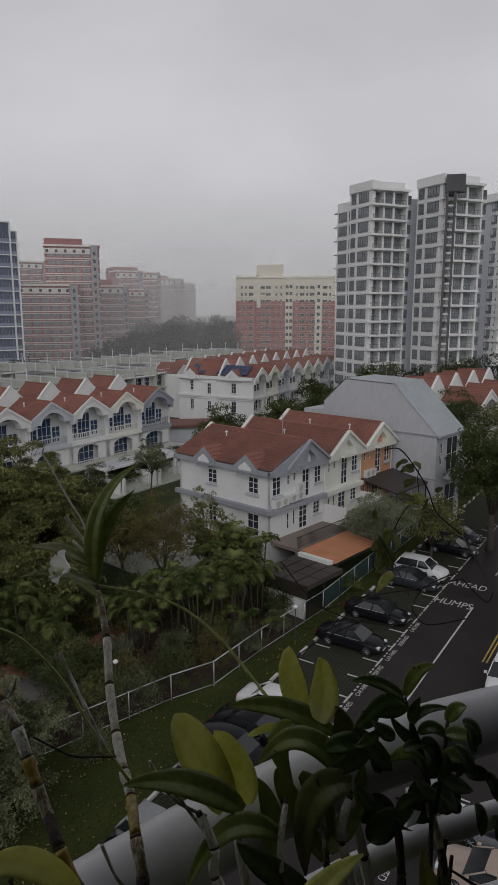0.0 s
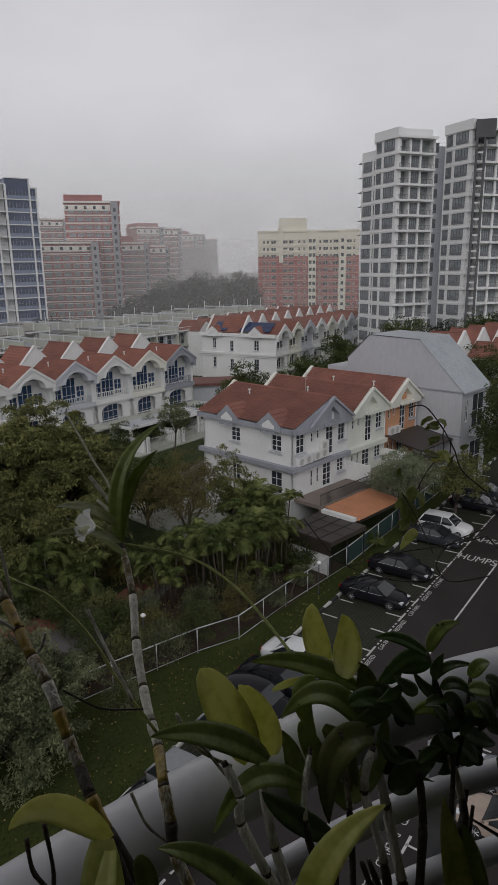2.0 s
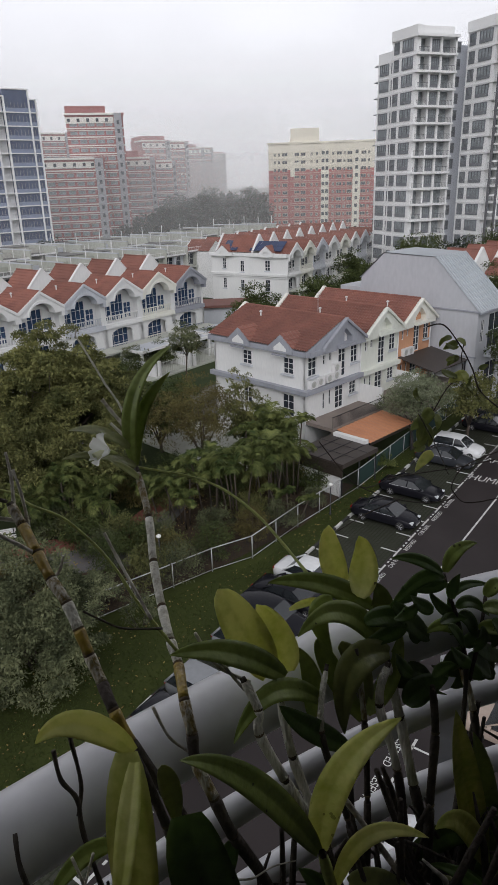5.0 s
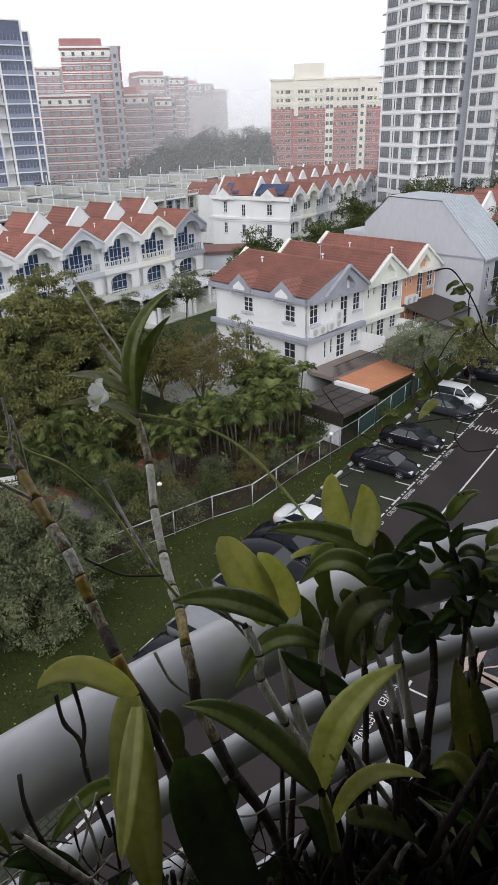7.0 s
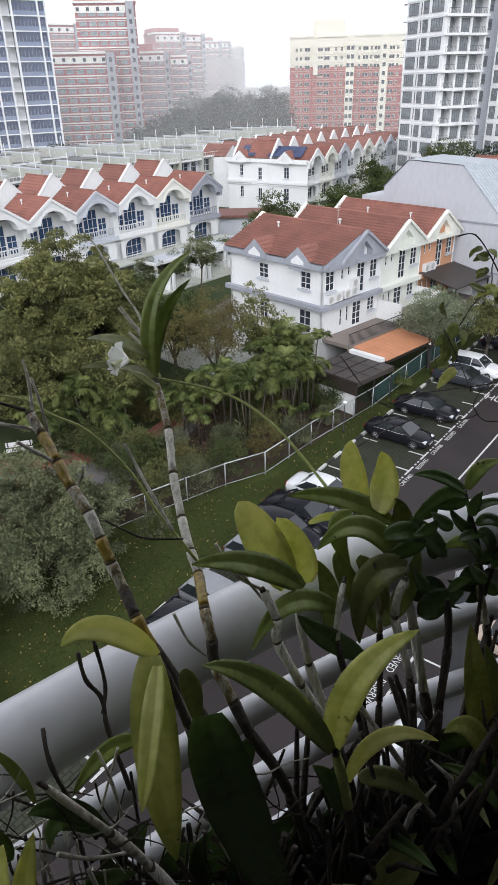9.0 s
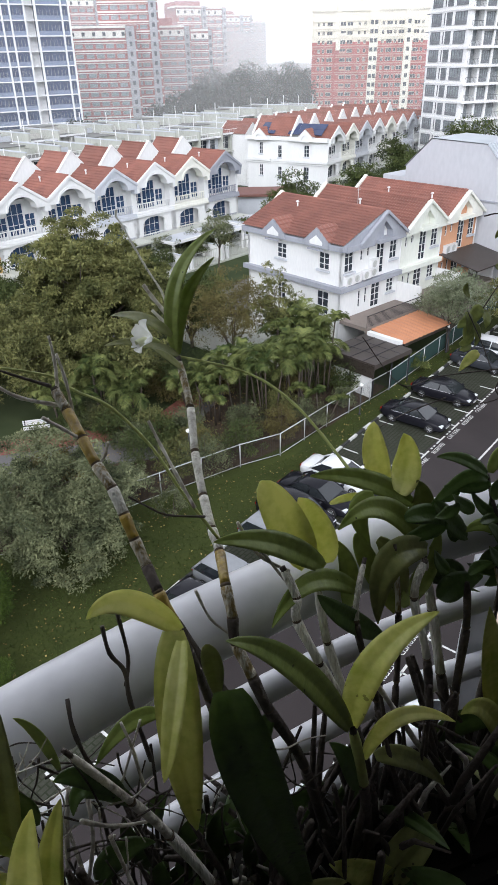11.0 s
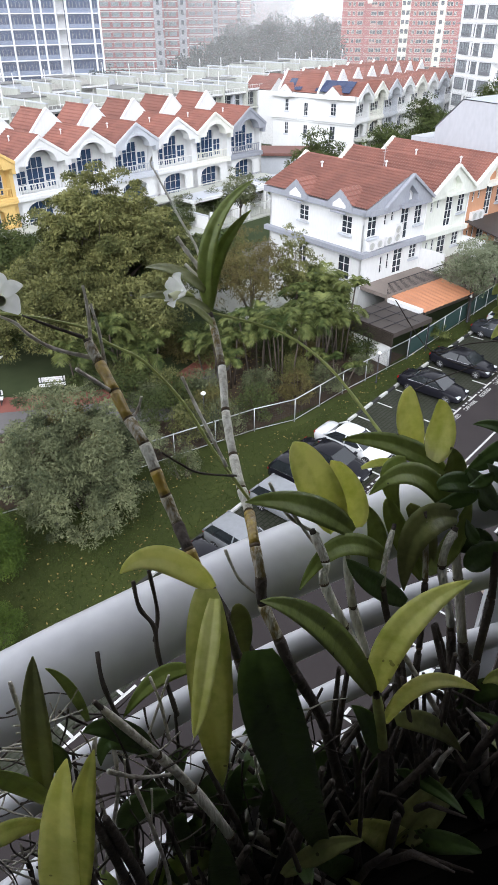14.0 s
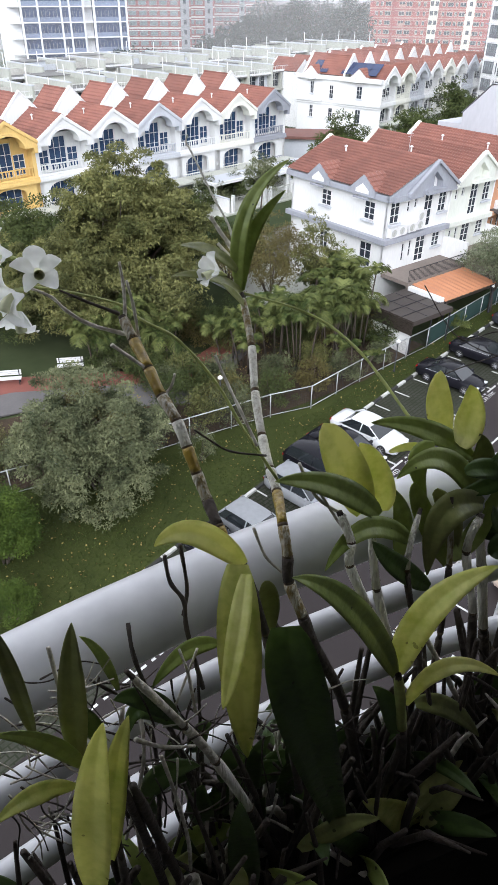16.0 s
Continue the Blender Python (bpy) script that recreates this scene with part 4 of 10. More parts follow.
for x in (3.0, 9.1, 15.0):
    dp = thing("downpipe", A_AT @ pose(x, -0.08, 3.2), "white rainwater downpipe on the house front", "pipe", "downpipes")
    part("pipe", Shape().tube([(0, 0, 0), (0, 0, 5.75)], 0.06, 8), FRAME, dp, smooth=True)


# ---- towers ----
def facade_windows(parent, x0, x1, n, z0, storey, floors, w, hgt, y=0.0, frame_mat=FRAME, glass=TOWERGLASS, skip=()):
    """Rows of framed windows that share one mesh each; a wall along x with its face at y."""
    fr = Shape().box(-w / 2, w / 2, -0.08, 0.02, 0, 0.12).box(-w / 2, w / 2, -0.08, 0.02, hgt - 0.12, hgt)
    fr.box(-w / 2, -w / 2 + 0.1, -0.08, 0.02, 0.12, hgt - 0.12).box(w / 2 - 0.1, w / 2, -0.08, 0.02, 0.12, hgt - 0.12)
    fr.box(-0.05, 0.05, -0.06, 0.02, 0.12, hgt - 0.12)
    for j in range(floors):
        row, glaz = Shape(), Shape()
        for i in range(n):
            if i not in skip:
                c = x0 + (x1 - x0) * (i + 0.5) / n
                row.add([(x + c, yy + y, z + z0 + storey * j) for x, yy, z in fr.v], fr.f)
                glaz.box(c - w / 2 + 0.05, c + w / 2 - 0.05, y - 0.03, y, z0 + storey * j + 0.05, z0 + storey * j + hgt - 0.05)
        part("pane_row", glaz, glass, part("window_row", row, frame_mat, parent))


def polar(az, r):
    return r * math.sin(radians(az)), r * math.cos(radians(az))


def between(az0, r0, az1, r1):
    """A frame with its origin at (az0, r0) and its x axis towards (az1, r1), and the length between."""
    (xa, ya), (xb, yb) = polar(az0, r0), polar(az1, r1)
    return frame_of(xa, ya, math.degrees(math.atan2(xb - xa, yb - ya))), math.hypot(xb - xa, yb - ya)


def tower_window(w, h):
    """A dark framed casement of four lights over a grey panel, in a shallow projecting box; its lower left corner is the origin."""
    fr = Shape().wall(0, w, 0, h, -0.16, 0.1, [(0.08 + i * (w - 0.08) / 4, (i + 1) * (w - 0.08) / 4, 0.62, h - 0.1) for i in range(4)])
    return fr.mesh("window", TOWERFR), Shape().box(0.04, w - 0.04, -0.03, 0.02, 0.6, h - 0.06).mesh("pane", TOWERGLASS)


def put_window(pair, parent, m, x, y, z):
    """Place a window and its pane on the wall whose frame is m."""
    ob = new("window", pair[0])
    ob.parent, ob.matrix_local = parent, m @ pose(x, y, z)
    pn = new("pane", pair[1])
    pn.parent = ob


def condo_wing(az0, r0, az1, r1, az2, r2, top, label, low_wing=True):
    """A white tower: one windowed face from (az0, r0) to the near corner (az1, r1), then a balcony face on to (az2, r2)."""
    m, L = between(az0, r0, az1, r1)
    m2, L2 = between(az1, r1, az2, r2)
    t = thing("apartment_tower", m, label, "building", "apartment towers")
    st = 3.1
    n = int(top / st)
    z0 = top - n * st
    inv, here = m.inverted() @ m2, Matrix()
    q = 0.44 if low_wing else 0.0
    part("main_wall", Shape().box(L * q, L - 0.02, 0.0, 0.9, 0, top).box(L * q, L * 0.75, 0.904, 9, 0, top), TOWERW, t)
    part("roof_parapet", Shape().box(L * q - 0.1, L + 0.3, -0.3, 0.9, top, top + 1.9), TOWERW, t)
    small, big = tower_window(max(1.5, L * (1 - q) * 0.2), 2.15), tower_window(max(2.6, L * (1 - q) * 0.44), 2.15)
    for j in range(n):
        z = z0 + st * j
        put_window(small, t, here, L * q + L * (1 - q) * 0.08, 0, z + 0.75)
        put_window(big, t, here, L * q + L * (1 - q) * 0.42, 0, z + 0.75)
        part("floor_line", Shape().box(L * q, L, -0.1, -0.003, z + 0.02, z + 0.2), TOWERW, t)
    if low_wing:
        part("side_wing", Shape().box(0, L * q - 0.004, 0.9, 9, 0, top - st + 1.9), TOWERW, t, "lower white wing with a slot of narrow windows")
        big2, slot = tower_window(L * q * 0.5, 2.15), tower_window(L * q * 0.16, 2.0)
        ledge = Shape().prism([(-1.9, -0.2), (0.0, -0.9), (0.0, 0.6), (-1.9, 0.2)], "z", 0, 0.16).mesh("sun_ledge", TOWERG)
        for j in range(n - 1):
            z = z0 + st * j
            put_window(big2, t, here, L * q * 0.12, 0.9, z + 0.75)
            put_window(slot, t, here, L * q * 0.78, 0.9, z + 0.85)
            put(ledge, "sun_ledge", t, 0, 1.5, z + 2.9)
            part("floor_line", Shape().box(0, L * q - 0.01, 0.78, 0.897, z + 0.02, z + 0.2), TOWERW, t)
        part("rain_pipe", Shape().box(L * q - 0.3, L * q - 0.1, 0.7, 0.89, 0, top), TOWERG, t)
    # balcony face: slabs and parapets in front of deep recesses, whose shade is put into their grey
    e = part("shade_grey_wall", Shape().box(0.3, L2 * 0.84, 2.0, 9, 0, top), PALEGREY, t)
    e.matrix_local = inv
    e = part("shade_grey_recess", Shape().box(L2 * 0.86, L2 * (1.3 if low_wing else 1.0), 1.9, 9, 0, top - 1), PALEGREY, t)
    e.matrix_local = inv
    for a_, b_ in ((0.0, 0.03), (0.27, 0.3), (0.5, 0.535), (0.82, 0.85)):
        e = part("pier", Shape().box(L2 * a_ - 0.02, L2 * b_ + 0.05, 0.004, 2.4, 0, top), TOWERW, t)
        e.matrix_local = inv
    mid = tower_window(L2 * 0.19, 2.25)
    slim = tower_window(L2 * 0.1, 1.9)
    doors = [Shape().box(L2 * a_, L2 * b_, 1.88, 1.996, 0.15, 2.7).mesh("balcony_door", TOWERGLASS) for a_, b_ in ((0.04, 0.26), (0.545, 0.81))]
    for j in range(n):
        z = z0 + st * j
        e = part("balcony", Shape().box(-0.3, L2 * 0.5, -0.75, 2.0, z - 0.12, z + 0.3).box(L2 * 0.5 + 0.004, L2 * 0.86, -0.35, 2.0, z - 0.12, z + 0.3), TOWERW, t)
        e.matrix_local = inv
        for k, (a_, b_) in enumerate(((0.04, 0.265), (0.545, 0.815))):
            r_ = Shape().box(L2 * a_, L2 * b_, -0.05, -0.01, z + 1.22, z + 1.28)
            for i in range(9):
                x = L2 * (a_ + (b_ - a_) * i / 8)
                r_.box(x - 0.02, x + 0.02, -0.045, -0.015, z + 0.3, z + 1.22)
            e = part("balcony_rail", r_, TOWERD, t, "dark barred balcony rail")
            e.matrix_local = inv
            e = new("balcony_door", doors[k])
            e.parent, e.matrix_local = t, inv @ pose(0, 0, z + 0.2)
        put_window(mid, t, inv, L2 * 0.305, 0.5, z + 0.45)
        e = part("window_wall", Shape().box(L2 * 0.3 + 0.06, L2 * 0.5 - 0.03, 0.52, 1.99, z + 0.302, z + 2.975), TOWERW, t)
        e.matrix_local = inv
        put_window(slim, t, inv, L2 * 0.95, 1.9, z + 0.8)
    e = part("roof_parapet", Shape().box(-0.3, L2 * 0.86, -0.75, 9, top - 0.12, top + 0.35).box(0.4, L2 * 0.8, 0.5, 8.8, top + 0.352, top + 1.85), TOWERW, t)
    e.matrix_local = inv
    return t


T1 = condo_wing(7.0, 163, 10.0, 152, 13.3, 158, 48.0, "white apartment tower with balconies on every floor")
T2 = condo_wing(13.55, 156, 15.5, 150, 19.0, 157, 48.3, "white apartment tower with a dark stair strip and balconies", False)
m_, L_ = between(15.75, 148.2, 16.9, 148.4)
tt = thing("dark_stair_shaft", m_, "dark clad shaft that rises above the tower roof", "building")
part("shaft", Shape().box(0, 0.45, -0.6, 0.2, 0, 49), TOWERD, tt)
part("shaft", Shape().box(1.5, 1.95, -0.6, 0.2, 0, 49), TOWERD, tt)
part("shaft_head", Shape().box(-0.1, 3.6, -0.8, 2, 46.2, 49.5), TOWERD, tt)
for j in range(16):
    part("stair_landing", Shape().box(0.452, 1.498, -0.4, 0.1, 3.1 * j, 3.1 * j + 0.3), TOWERW, tt)
T3 = condo_wing(18.6, 186, 20.2, 180, 23, 190, 49.0, "grey apartment tower behind the first two", False)
# red and cream slab block
def slab_block(az0, r0, az1, r1, top, storey, wall, cap_from, label, bands=BANDW, cap=None, n=16, depth=13, name="slab_block", lift=()):
    m, L = between(az0, r0, az1, r1)
    t = thing(name, m, label, "building", "far housing blocks")
    part("wall", Shape().box(0, L, 0, depth, 0, cap_from), wall, t)
    if cap:
        part("upper_wall", Shape().box(0, L, 0.02, depth, cap_from, top), cap, t)
        part("roof_edge", Shape().box(-0.4, L + 0.4, -0.4, depth + 0.4, top, top + 0.6), cap, t)
    else:
        part("roof_edge", Shape().box(-0.4, L + 0.4, -0.5, depth, cap_from, cap_from + 0.7), wall, t)
    for a, b, h0, h1 in lift:
        part("roof_room", Shape().box(L * a, L * b, 1, depth - 1, h0, h1), cap or wall, t)
    fl = int(top / storey)
    for j in range(fl):
        z = j * storey
        band = part("band", Shape().box(0, L, -0.25, -0.02, z - 0.1, z + 0.3), cap if cap and z > cap_from else bands, t)
        part("ledge", Shape().box(0, L * 0.83, -0.4, -0.252, z + 2.1, z + 2.3), cap if cap and z + 2 > cap_from else bands, band)
    return t, L, fl


PINKBAND = mat("weathered_pink_band", (0.5, 0.3, 0.25), (0.42, 0.24, 0.2), 0.85, 0.1, 1.5, 0.05)
rb, L, fl = slab_block(-1.1, 285, 7.2, 285, 36.0, 2.8, REDBRICK2, 26.6, "red and cream slab block of flats with a stepped roof", PINKBAND, CREAMHDB, lift=((0.21, 0.48, 36.0, 41.5), (0.2, 0.24, 24, 38)))
cream_cols = ((0.5, 0.575), (0.8, 0.87))
for j in range(fl):
    z = 0.75 + 2.8 * j
    for k, (q, w) in enumerate(((0.06, 0.9), (0.1, 0.9), (0.155, 2.0), (0.27, 2.0), (0.33, 2.0), (0.41, 0.9), (0.46, 0.9), (0.615, 0.9), (0.67, 2.0), (0.72, 0.9), (0.77, 2.0), (0.9, 2.0), (0.95, 0.9))):
        o = part("window", Shape().wall(-w / 2, w / 2, 0, 1.25, -0.1, 0.05, [(-w / 2 + 0.08 + i * (w - 0.08) / 2, -w / 2 + (i + 1) * (w - 0.08) / 2, 0.08, 1.17) for i in range(2)]) if j == 0 else wmesh[k], CREAMHDB, rb)
        g_ = part("pane", Shape().box(-w / 2 + 0.04, w / 2 - 0.04, -0.02, 0.0, 0.04, 1.21) if j == 0 else gmesh[k], GLASS, o)
        o.matrix_local = pose(L * q, -0.03, z)
        if j == 0:
            wmesh, gmesh = (wmesh, gmesh) if k else ([], [])
            wmesh.append(o.data)
            gmesh.append(g_.data)
    if j % 2 == 0:
        part("planter_box", Shape().box(L * 0.25, L * 0.3, -0.6, -0.41, z - 0.2, z + 0.5), CREAMHDB if z > 26.6 else PINKBAND, rb)
for a_, b_ in cream_cols:
    part("stair_strip", Shape().box(L * a_, L * b_, -0.9, -0.01, 0, 36), CREAMHDB, rb, "cream strip of landings")
lo_ = Shape().box(-0.55, 0.55, -0.98, -0.88, 0, 1.3).mesh("landing_opening", GLASS)
for j in range(fl):
    for q in (0.519, 0.556, 0.835):
        put(lo_, "landing_opening", rb, L * q, 0, 1.0 + 2.8 * j)
part("cream_pier", Shape().box(L * 0.21, L * 0.25, -0.6, -0.01, 24, 36), CREAMHDB, rb)
part("corner_return", Shape().box(L * 0.19, L * 0.205, -0.7, -0.01, 0, 26.6), REDBRICK2, rb)
far = [(-18.7, 258, -13.95, 258, 31.5, 2.8, ((0.72, 0.8, 30.5, 32.5),)), (-16.54, 268, -12.26, 268, 46.3, 2.8, ((0.0, 0.7, 45.5, 49.4),)), (-19.6, 330, -16.2, 335, 44.6, 2.8, ()),
       (-12.9, 300, -10.0, 300, 32.8, 2.8, ((0.05, 0.55, 32, 36.0),)), (-10.95, 350, -8.84, 355, 42.0, 2.8, ((0.0, 0.85, 41, 44.5),)), (-9.2, 380, -7.4, 385, 43.0, 2.8, ()),
       (-10.4, 320, -8.4, 320, 32.0, 2.8, ()), (-7.5, 440, -6.2, 445, 42.5, 2.8, ((0.2, 0.6, 42, 45),)), (-6.4, 452, -5.5, 455, 43.0, 2.8, ()), (-5.5, 480, -4.55, 485, 40.5, 2.8, ((0.55, 1.0, 40, 42),))]
STRIPG = mat("strip_grey", (0.36, 0.36, 0.38), (0.28, 0.28, 0.3))
for az0, r0, az1, r1, top, st, lift in far:
    b, L, fl = slab_block(az0, r0, az1, r1, top, st, REDBRICK, top, "brown-red housing block with pale floor bands", BANDW, lift=lift, depth=16, name="housing_block")
    facade_windows(b, L * 0.04, L * 0.82, max(3, int(L / 3.6)), 0.75, st, fl, 2.5, 1.2, -0.03, STRIPG)
    part("stair_strip", Shape().box(L * 0.84, L * 0.97, -1.6, 0, 0, top + 0.5), STRIPG, b, "grey strip of landings")
    part("top_band", Shape().box(-0.15, L * 0.83, -0.4, -0.02, top - 2.6, top - 0.6), BANDW, b, "cream band of top-floor windows")
    tw_ = Shape().box(-0.5, 0.5, -0.46, -0.38, 0, 1.1).mesh("top_window", GLASS)
    for i in range(max(3, int(L / 3.4))):
        put(tw_, "top_window", b, L * 0.05 + i * 3.3 if L * 0.05 + i * 3.3 < L * 0.8 else L * 0.8, 0, top - 2.1)
    part("roof_cap", Shape().box(-0.5, L * 0.84, -0.7, 10, top + 0.1, top + 0.75), BANDW, b)
    sw_ = Shape().box(-0.45, 0.45, -1.68, -1.55, 0, 1.3).mesh("landing_opening", GLASS)
    for j in range(fl):
        put(sw_, "landing_opening", b, L * 0.905, 0, 1.2 + st * j)
# blue glass block
m_, L = between(-27.0, 205, -18.55, 214)
gb = thing("glass_block", m_, "blue glazed residential block with white frames", "building")
BLUEPANE = mat("pale_blue_glazing", (0.07, 0.095, 0.17), (0.045, 0.06, 0.115), 0.15, 0.15, 0.6, 0.0, spec=0.5)
BLUEPANEL = mat("blue_grey_panel", (0.2, 0.24, 0.34), (0.16, 0.19, 0.28), 0.35, 0.3, 2, 0.0)
st = 3.45
cols, x = [], L                        # bays from the near corner: width, height, recessed loggia or not
for w, top, loggia in ((2.0, 45.4, False), (6.9, 47.8, False), (2.9, 46.0, True), (3.7, 46.5, False), (2.2, 46.5, False), (5.9, 47.8, False), (4.2, 46.0, False), (3.0, 46.0, True)):
    cols.append((x - w, x, top, loggia))
    x -= w
for k, (xa, xb, top, loggia) in enumerate(cols):
    back = 2.0 if loggia else 0.3
    part("bay_core", Shape().box(xa + 0.004, xb - 0.004, back, 14 if k else 9, 0, top), TOWERW if loggia else BLUEPANE, gb)
    part("mullion", Shape().box(xb - 0.2, xb + 0.16, -0.3, 0.6, 0, top + 0.25), TOWERW, gb)
    part("roof_edge", Shape().box(xa, xb, -0.1, 1.5, top + 0.004, top + 0.3), TOWERW, gb)
    for j in range(13):
        z = 0.7 + st * j
        if z + 1.3 > top:
            continue
        part("floor_slab", Shape().box(xa + 0.165, xb - 0.205, -0.15, back - 0.004, z, z + 0.26), TOWERW, gb)
        if not loggia:
            pn_ = part("spandrel_panel", Shape().box(xa + 0.17, xb - 0.21, 0.12, 0.296, z + 0.262, z + 1.25), BLUEPANEL, gb, "pale blue-grey balcony panel")
            bars = Shape()
            for i in range(1, max(2, int((xb - xa) / 0.9))):
                c_ = xa + (xb - xa) * i / max(2, int((xb - xa) / 0.9))
                bars.box(c_ - 0.04, c_ + 0.04, 0.2, 0.297, z + 1.252, z + 2.6)
            part("glazing_bar", bars, TOWERG, pn_)


# ---- trees ----
def leaves_mesh(name, centres, radii, per, size, material, rng, droop=0.45, aspect=0.42, flat=0.5, dome=0.0):
    """Many small pointed leaves, gathered round clump centres; each is two triangles bent along its rib."""
    c = np.repeat(np.array(centres, float), per, axis=0)
    r = np.repeat(np.array(radii, float), per)
    n = len(c)
    d = rng.normal(size=(n, 3))
    d /= np.linalg.norm(d, axis=1)[:, None]
    d[:, 2] = np.where(rng.uniform(size=n) < dome, np.abs(d[:, 2]), d[:, 2])
    rad = r * rng.uniform(0.2, 1.0, n) ** 0.6
    p = c + d * rad[:, None] * np.array([1, 1, flat])
    way = d + rng.normal(scale=0.7, size=(n, 3)) + np.array([0, 0, -droop])
    way /= np.linalg.norm(way, axis=1)[:, None]
    nor = np.array([0, 0, 1.0]) + rng.normal(scale=0.42, size=(n, 3))
    side = np.cross(way, nor)
    side /= np.linalg.norm(side, axis=1)[:, None] + 1e-9
    up = np.cross(side, way)
    L = size * rng.uniform(0.65, 1.35, n)[:, None]
    W = L * aspect
    mid = p + way * L * 0.5 + up * L * 0.08
    v = np.stack([p, mid + side * W * 0.5, p + way * L - up * L * 0.06, mid - side * W * 0.5], 1).reshape(-1, 3)
    me = bpy.data.meshes.new(name)
    me.vertices.add(4 * n)
    me.vertices.foreach_set("co", v.ravel())
    me.loops.add(4 * n)
    me.loops.foreach_set("vertex_index", np.arange(4 * n, dtype=np.int32))
    me.polygons.add(n)
    me.polygons.foreach_set("loop_start", np.arange(0, 4 * n, 4, dtype=np.int32))
    me.materials.append(material)
    me.update(calc_edges=True)
    return me


def tree(x, y, top, width, material, label, seed, leaf=0.22, clumps=150, per=90, crown_from=0.35, trunk=0.22, clump_r=0.13, squash=1.0, holes=0.0, z0=0.0, category="tree", group="park trees", lobes=5):
    rng = np.random.default_rng(seed)
    t = thing("tree", pose(x, y, z0), label, category, group)
    H, R = top - z0, width / 2
    cz, rz = H * (1 + crown_from) / 2, H * (1 - crown_from) / 2
    # crown: several overlapping lobes give an uneven outline
    lob = []
    for k in range(lobes):
        a = 2 * math.pi * (k + rng.uniform(-0.3, 0.3)) / lobes
        q = rng.uniform(0.35, 0.55) * R
        lob.append((q * math.cos(a), q * math.sin(a), cz + rng.uniform(-0.35, 0.2) * rz, R * rng.uniform(0.5, 0.62), rz * rng.uniform(0.55, 0.75)))
    lob.append((0, 0, cz + 0.25 * rz, R * 0.62, rz * 0.75))
    cs = []
    while len(cs) < clumps:
        l = lob[rng.integers(len(lob))]
        d = rng.normal(size=3)
        d /= np.linalg.norm(d)
        if d[2] < -0.7:
            continue
        k = rng.uniform(0.78, 1.0) if rng.uniform() < 0.75 else rng.uniform(0.4, 0.78)
        p = (l[0] + d[0] * l[3] * k, l[1] + d[1] * l[3] * k, l[2] + d[2] * l[4] * k * squash)
        if rng.uniform() > holes:
            cs.append(p)
    rad = rng.uniform(0.7, 1.35, len(cs)) * clump_r * width
    tr = Shape()
    lean = (rng.uniform(-0.3, 0.3), rng.uniform(-0.3, 0.3))
    fork = H * crown_from * 1.05
    tr.tube([(0, 0, -0.1), (lean[0] * 0.4, lean[1] * 0.4, fork * 0.5), (lean[0], lean[1], fork)], [trunk * 1.35, trunk, trunk * 0.85], 9)
    part("trunk", tr, BARK, t, smooth=True)
    for l in lob:
        mid = ((l[0] + lean[0]) * 0.5 + rng.uniform(-0.2, 0.2), (l[1] + lean[1]) * 0.5, (fork + l[2]) * 0.5 + 0.2)
        b = Shape().tube([(lean[0], lean[1], fork - 0.15), mid, l[:3]], [trunk * 0.6, trunk * 0.4, trunk * 0.15], 7)
        for _ in range(4):
            q = cs[rng.integers(len(cs))]
            if math.dist(q, l[:3]) < R * 0.8:
                b.tube([l[:3], ((l[0] + q[0]) / 2, (l[1] + q[1]) / 2, (l[2] + q[2]) / 2 - 0.1), q], [trunk * 0.16, trunk * 0.1, trunk * 0.04], 5)
        part("limb", b, BARK, t, smooth=True)
    cr = new("crown", leaves_mesh("crown", cs, rad, per, leaf, material, rng, dome=0.85, flat=0.62))
    cr.parent = t
    return t


tree(-17.5, 48.7, 13.5, 11.2, LEAF_OLIVE, "large spreading tree with dense olive-green drooping leaves", 1, 0.22, 460, 330, 0.2, 0.35, 0.056, lobes=8)
tree(-20.5, 43.5, 8.2, 11.5, LEAF_OLIVE, "broad olive-green tree beside the red track", 2, 0.2, 420, 230, 0.08, 0.25, 0.055, lobes=8)
tree(-25.5, 50.0, 8.5, 9.0, LEAF_DARK, "dark green tree in front of the terraces", 3, 0.26, 130, 100, 0.2, 0.22, 0.1)
tree(-13.8, 44.2, 7.0, 6.5, LEAF_OLIVE, "olive-green tree in the park", 4, 0.24, 110, 100, 0.25, 0.18, 0.1)
tree(-7.0, 50.5, 8.6, 9.2, LEAF_BROWN, "airy tree with thin bronze-green foliage", 5, 0.16, 280, 62, 0.18, 0.12, 0.06)
tree(-3.4, 50.2, 9.2, 4.2, LEAF_OLIVE, "slender tree with light green top beside the corner house", 6, 0.2, 80, 50, 0.4, 0.1, 0.08)
tree(-12.6, 26.6, 6.9, 8.4, LEAF_GREY, "rounded grey-green tree on the lawn", 7, 0.15, 360, 210, -0.08, 0.14, 0.06, lobes=8)
tree(-13.5, 28.2, 5.6, 4.6, LEAF_BROWN, "thin bronze-leaved shrub behind the lawn tree", 8, 0.14, 110, 60, 0.2, 0.08, 0.09)
tree(11.2, 55.4, 7.2, 6.8, LEAF_PALE, "grey-green tree with pale young leaves by the fence", 9, 0.15, 240, 80, 0.25, 0.15, 0.075)
tree(16.5, 57.5, 6.2, 6.0, LEAF_OLIVE, "olive tree by the fence beside the grey house", 10, 0.22, 110, 80, 0.25, 0.14, 0.09)
tree(23.0, 60.5, 13.5, 9.5, LEAF_DARK, "tall dark tree at the edge of the car park", 11, 0.28, 210, 110, 0.25, 0.3, 0.09)
tree(27.5, 57.0, 11.5, 9.0, LEAF_OLIVE, "leafy tree at the far end of the drive", 12, 0.28, 170, 100, 0.2, 0.3, 0.09)
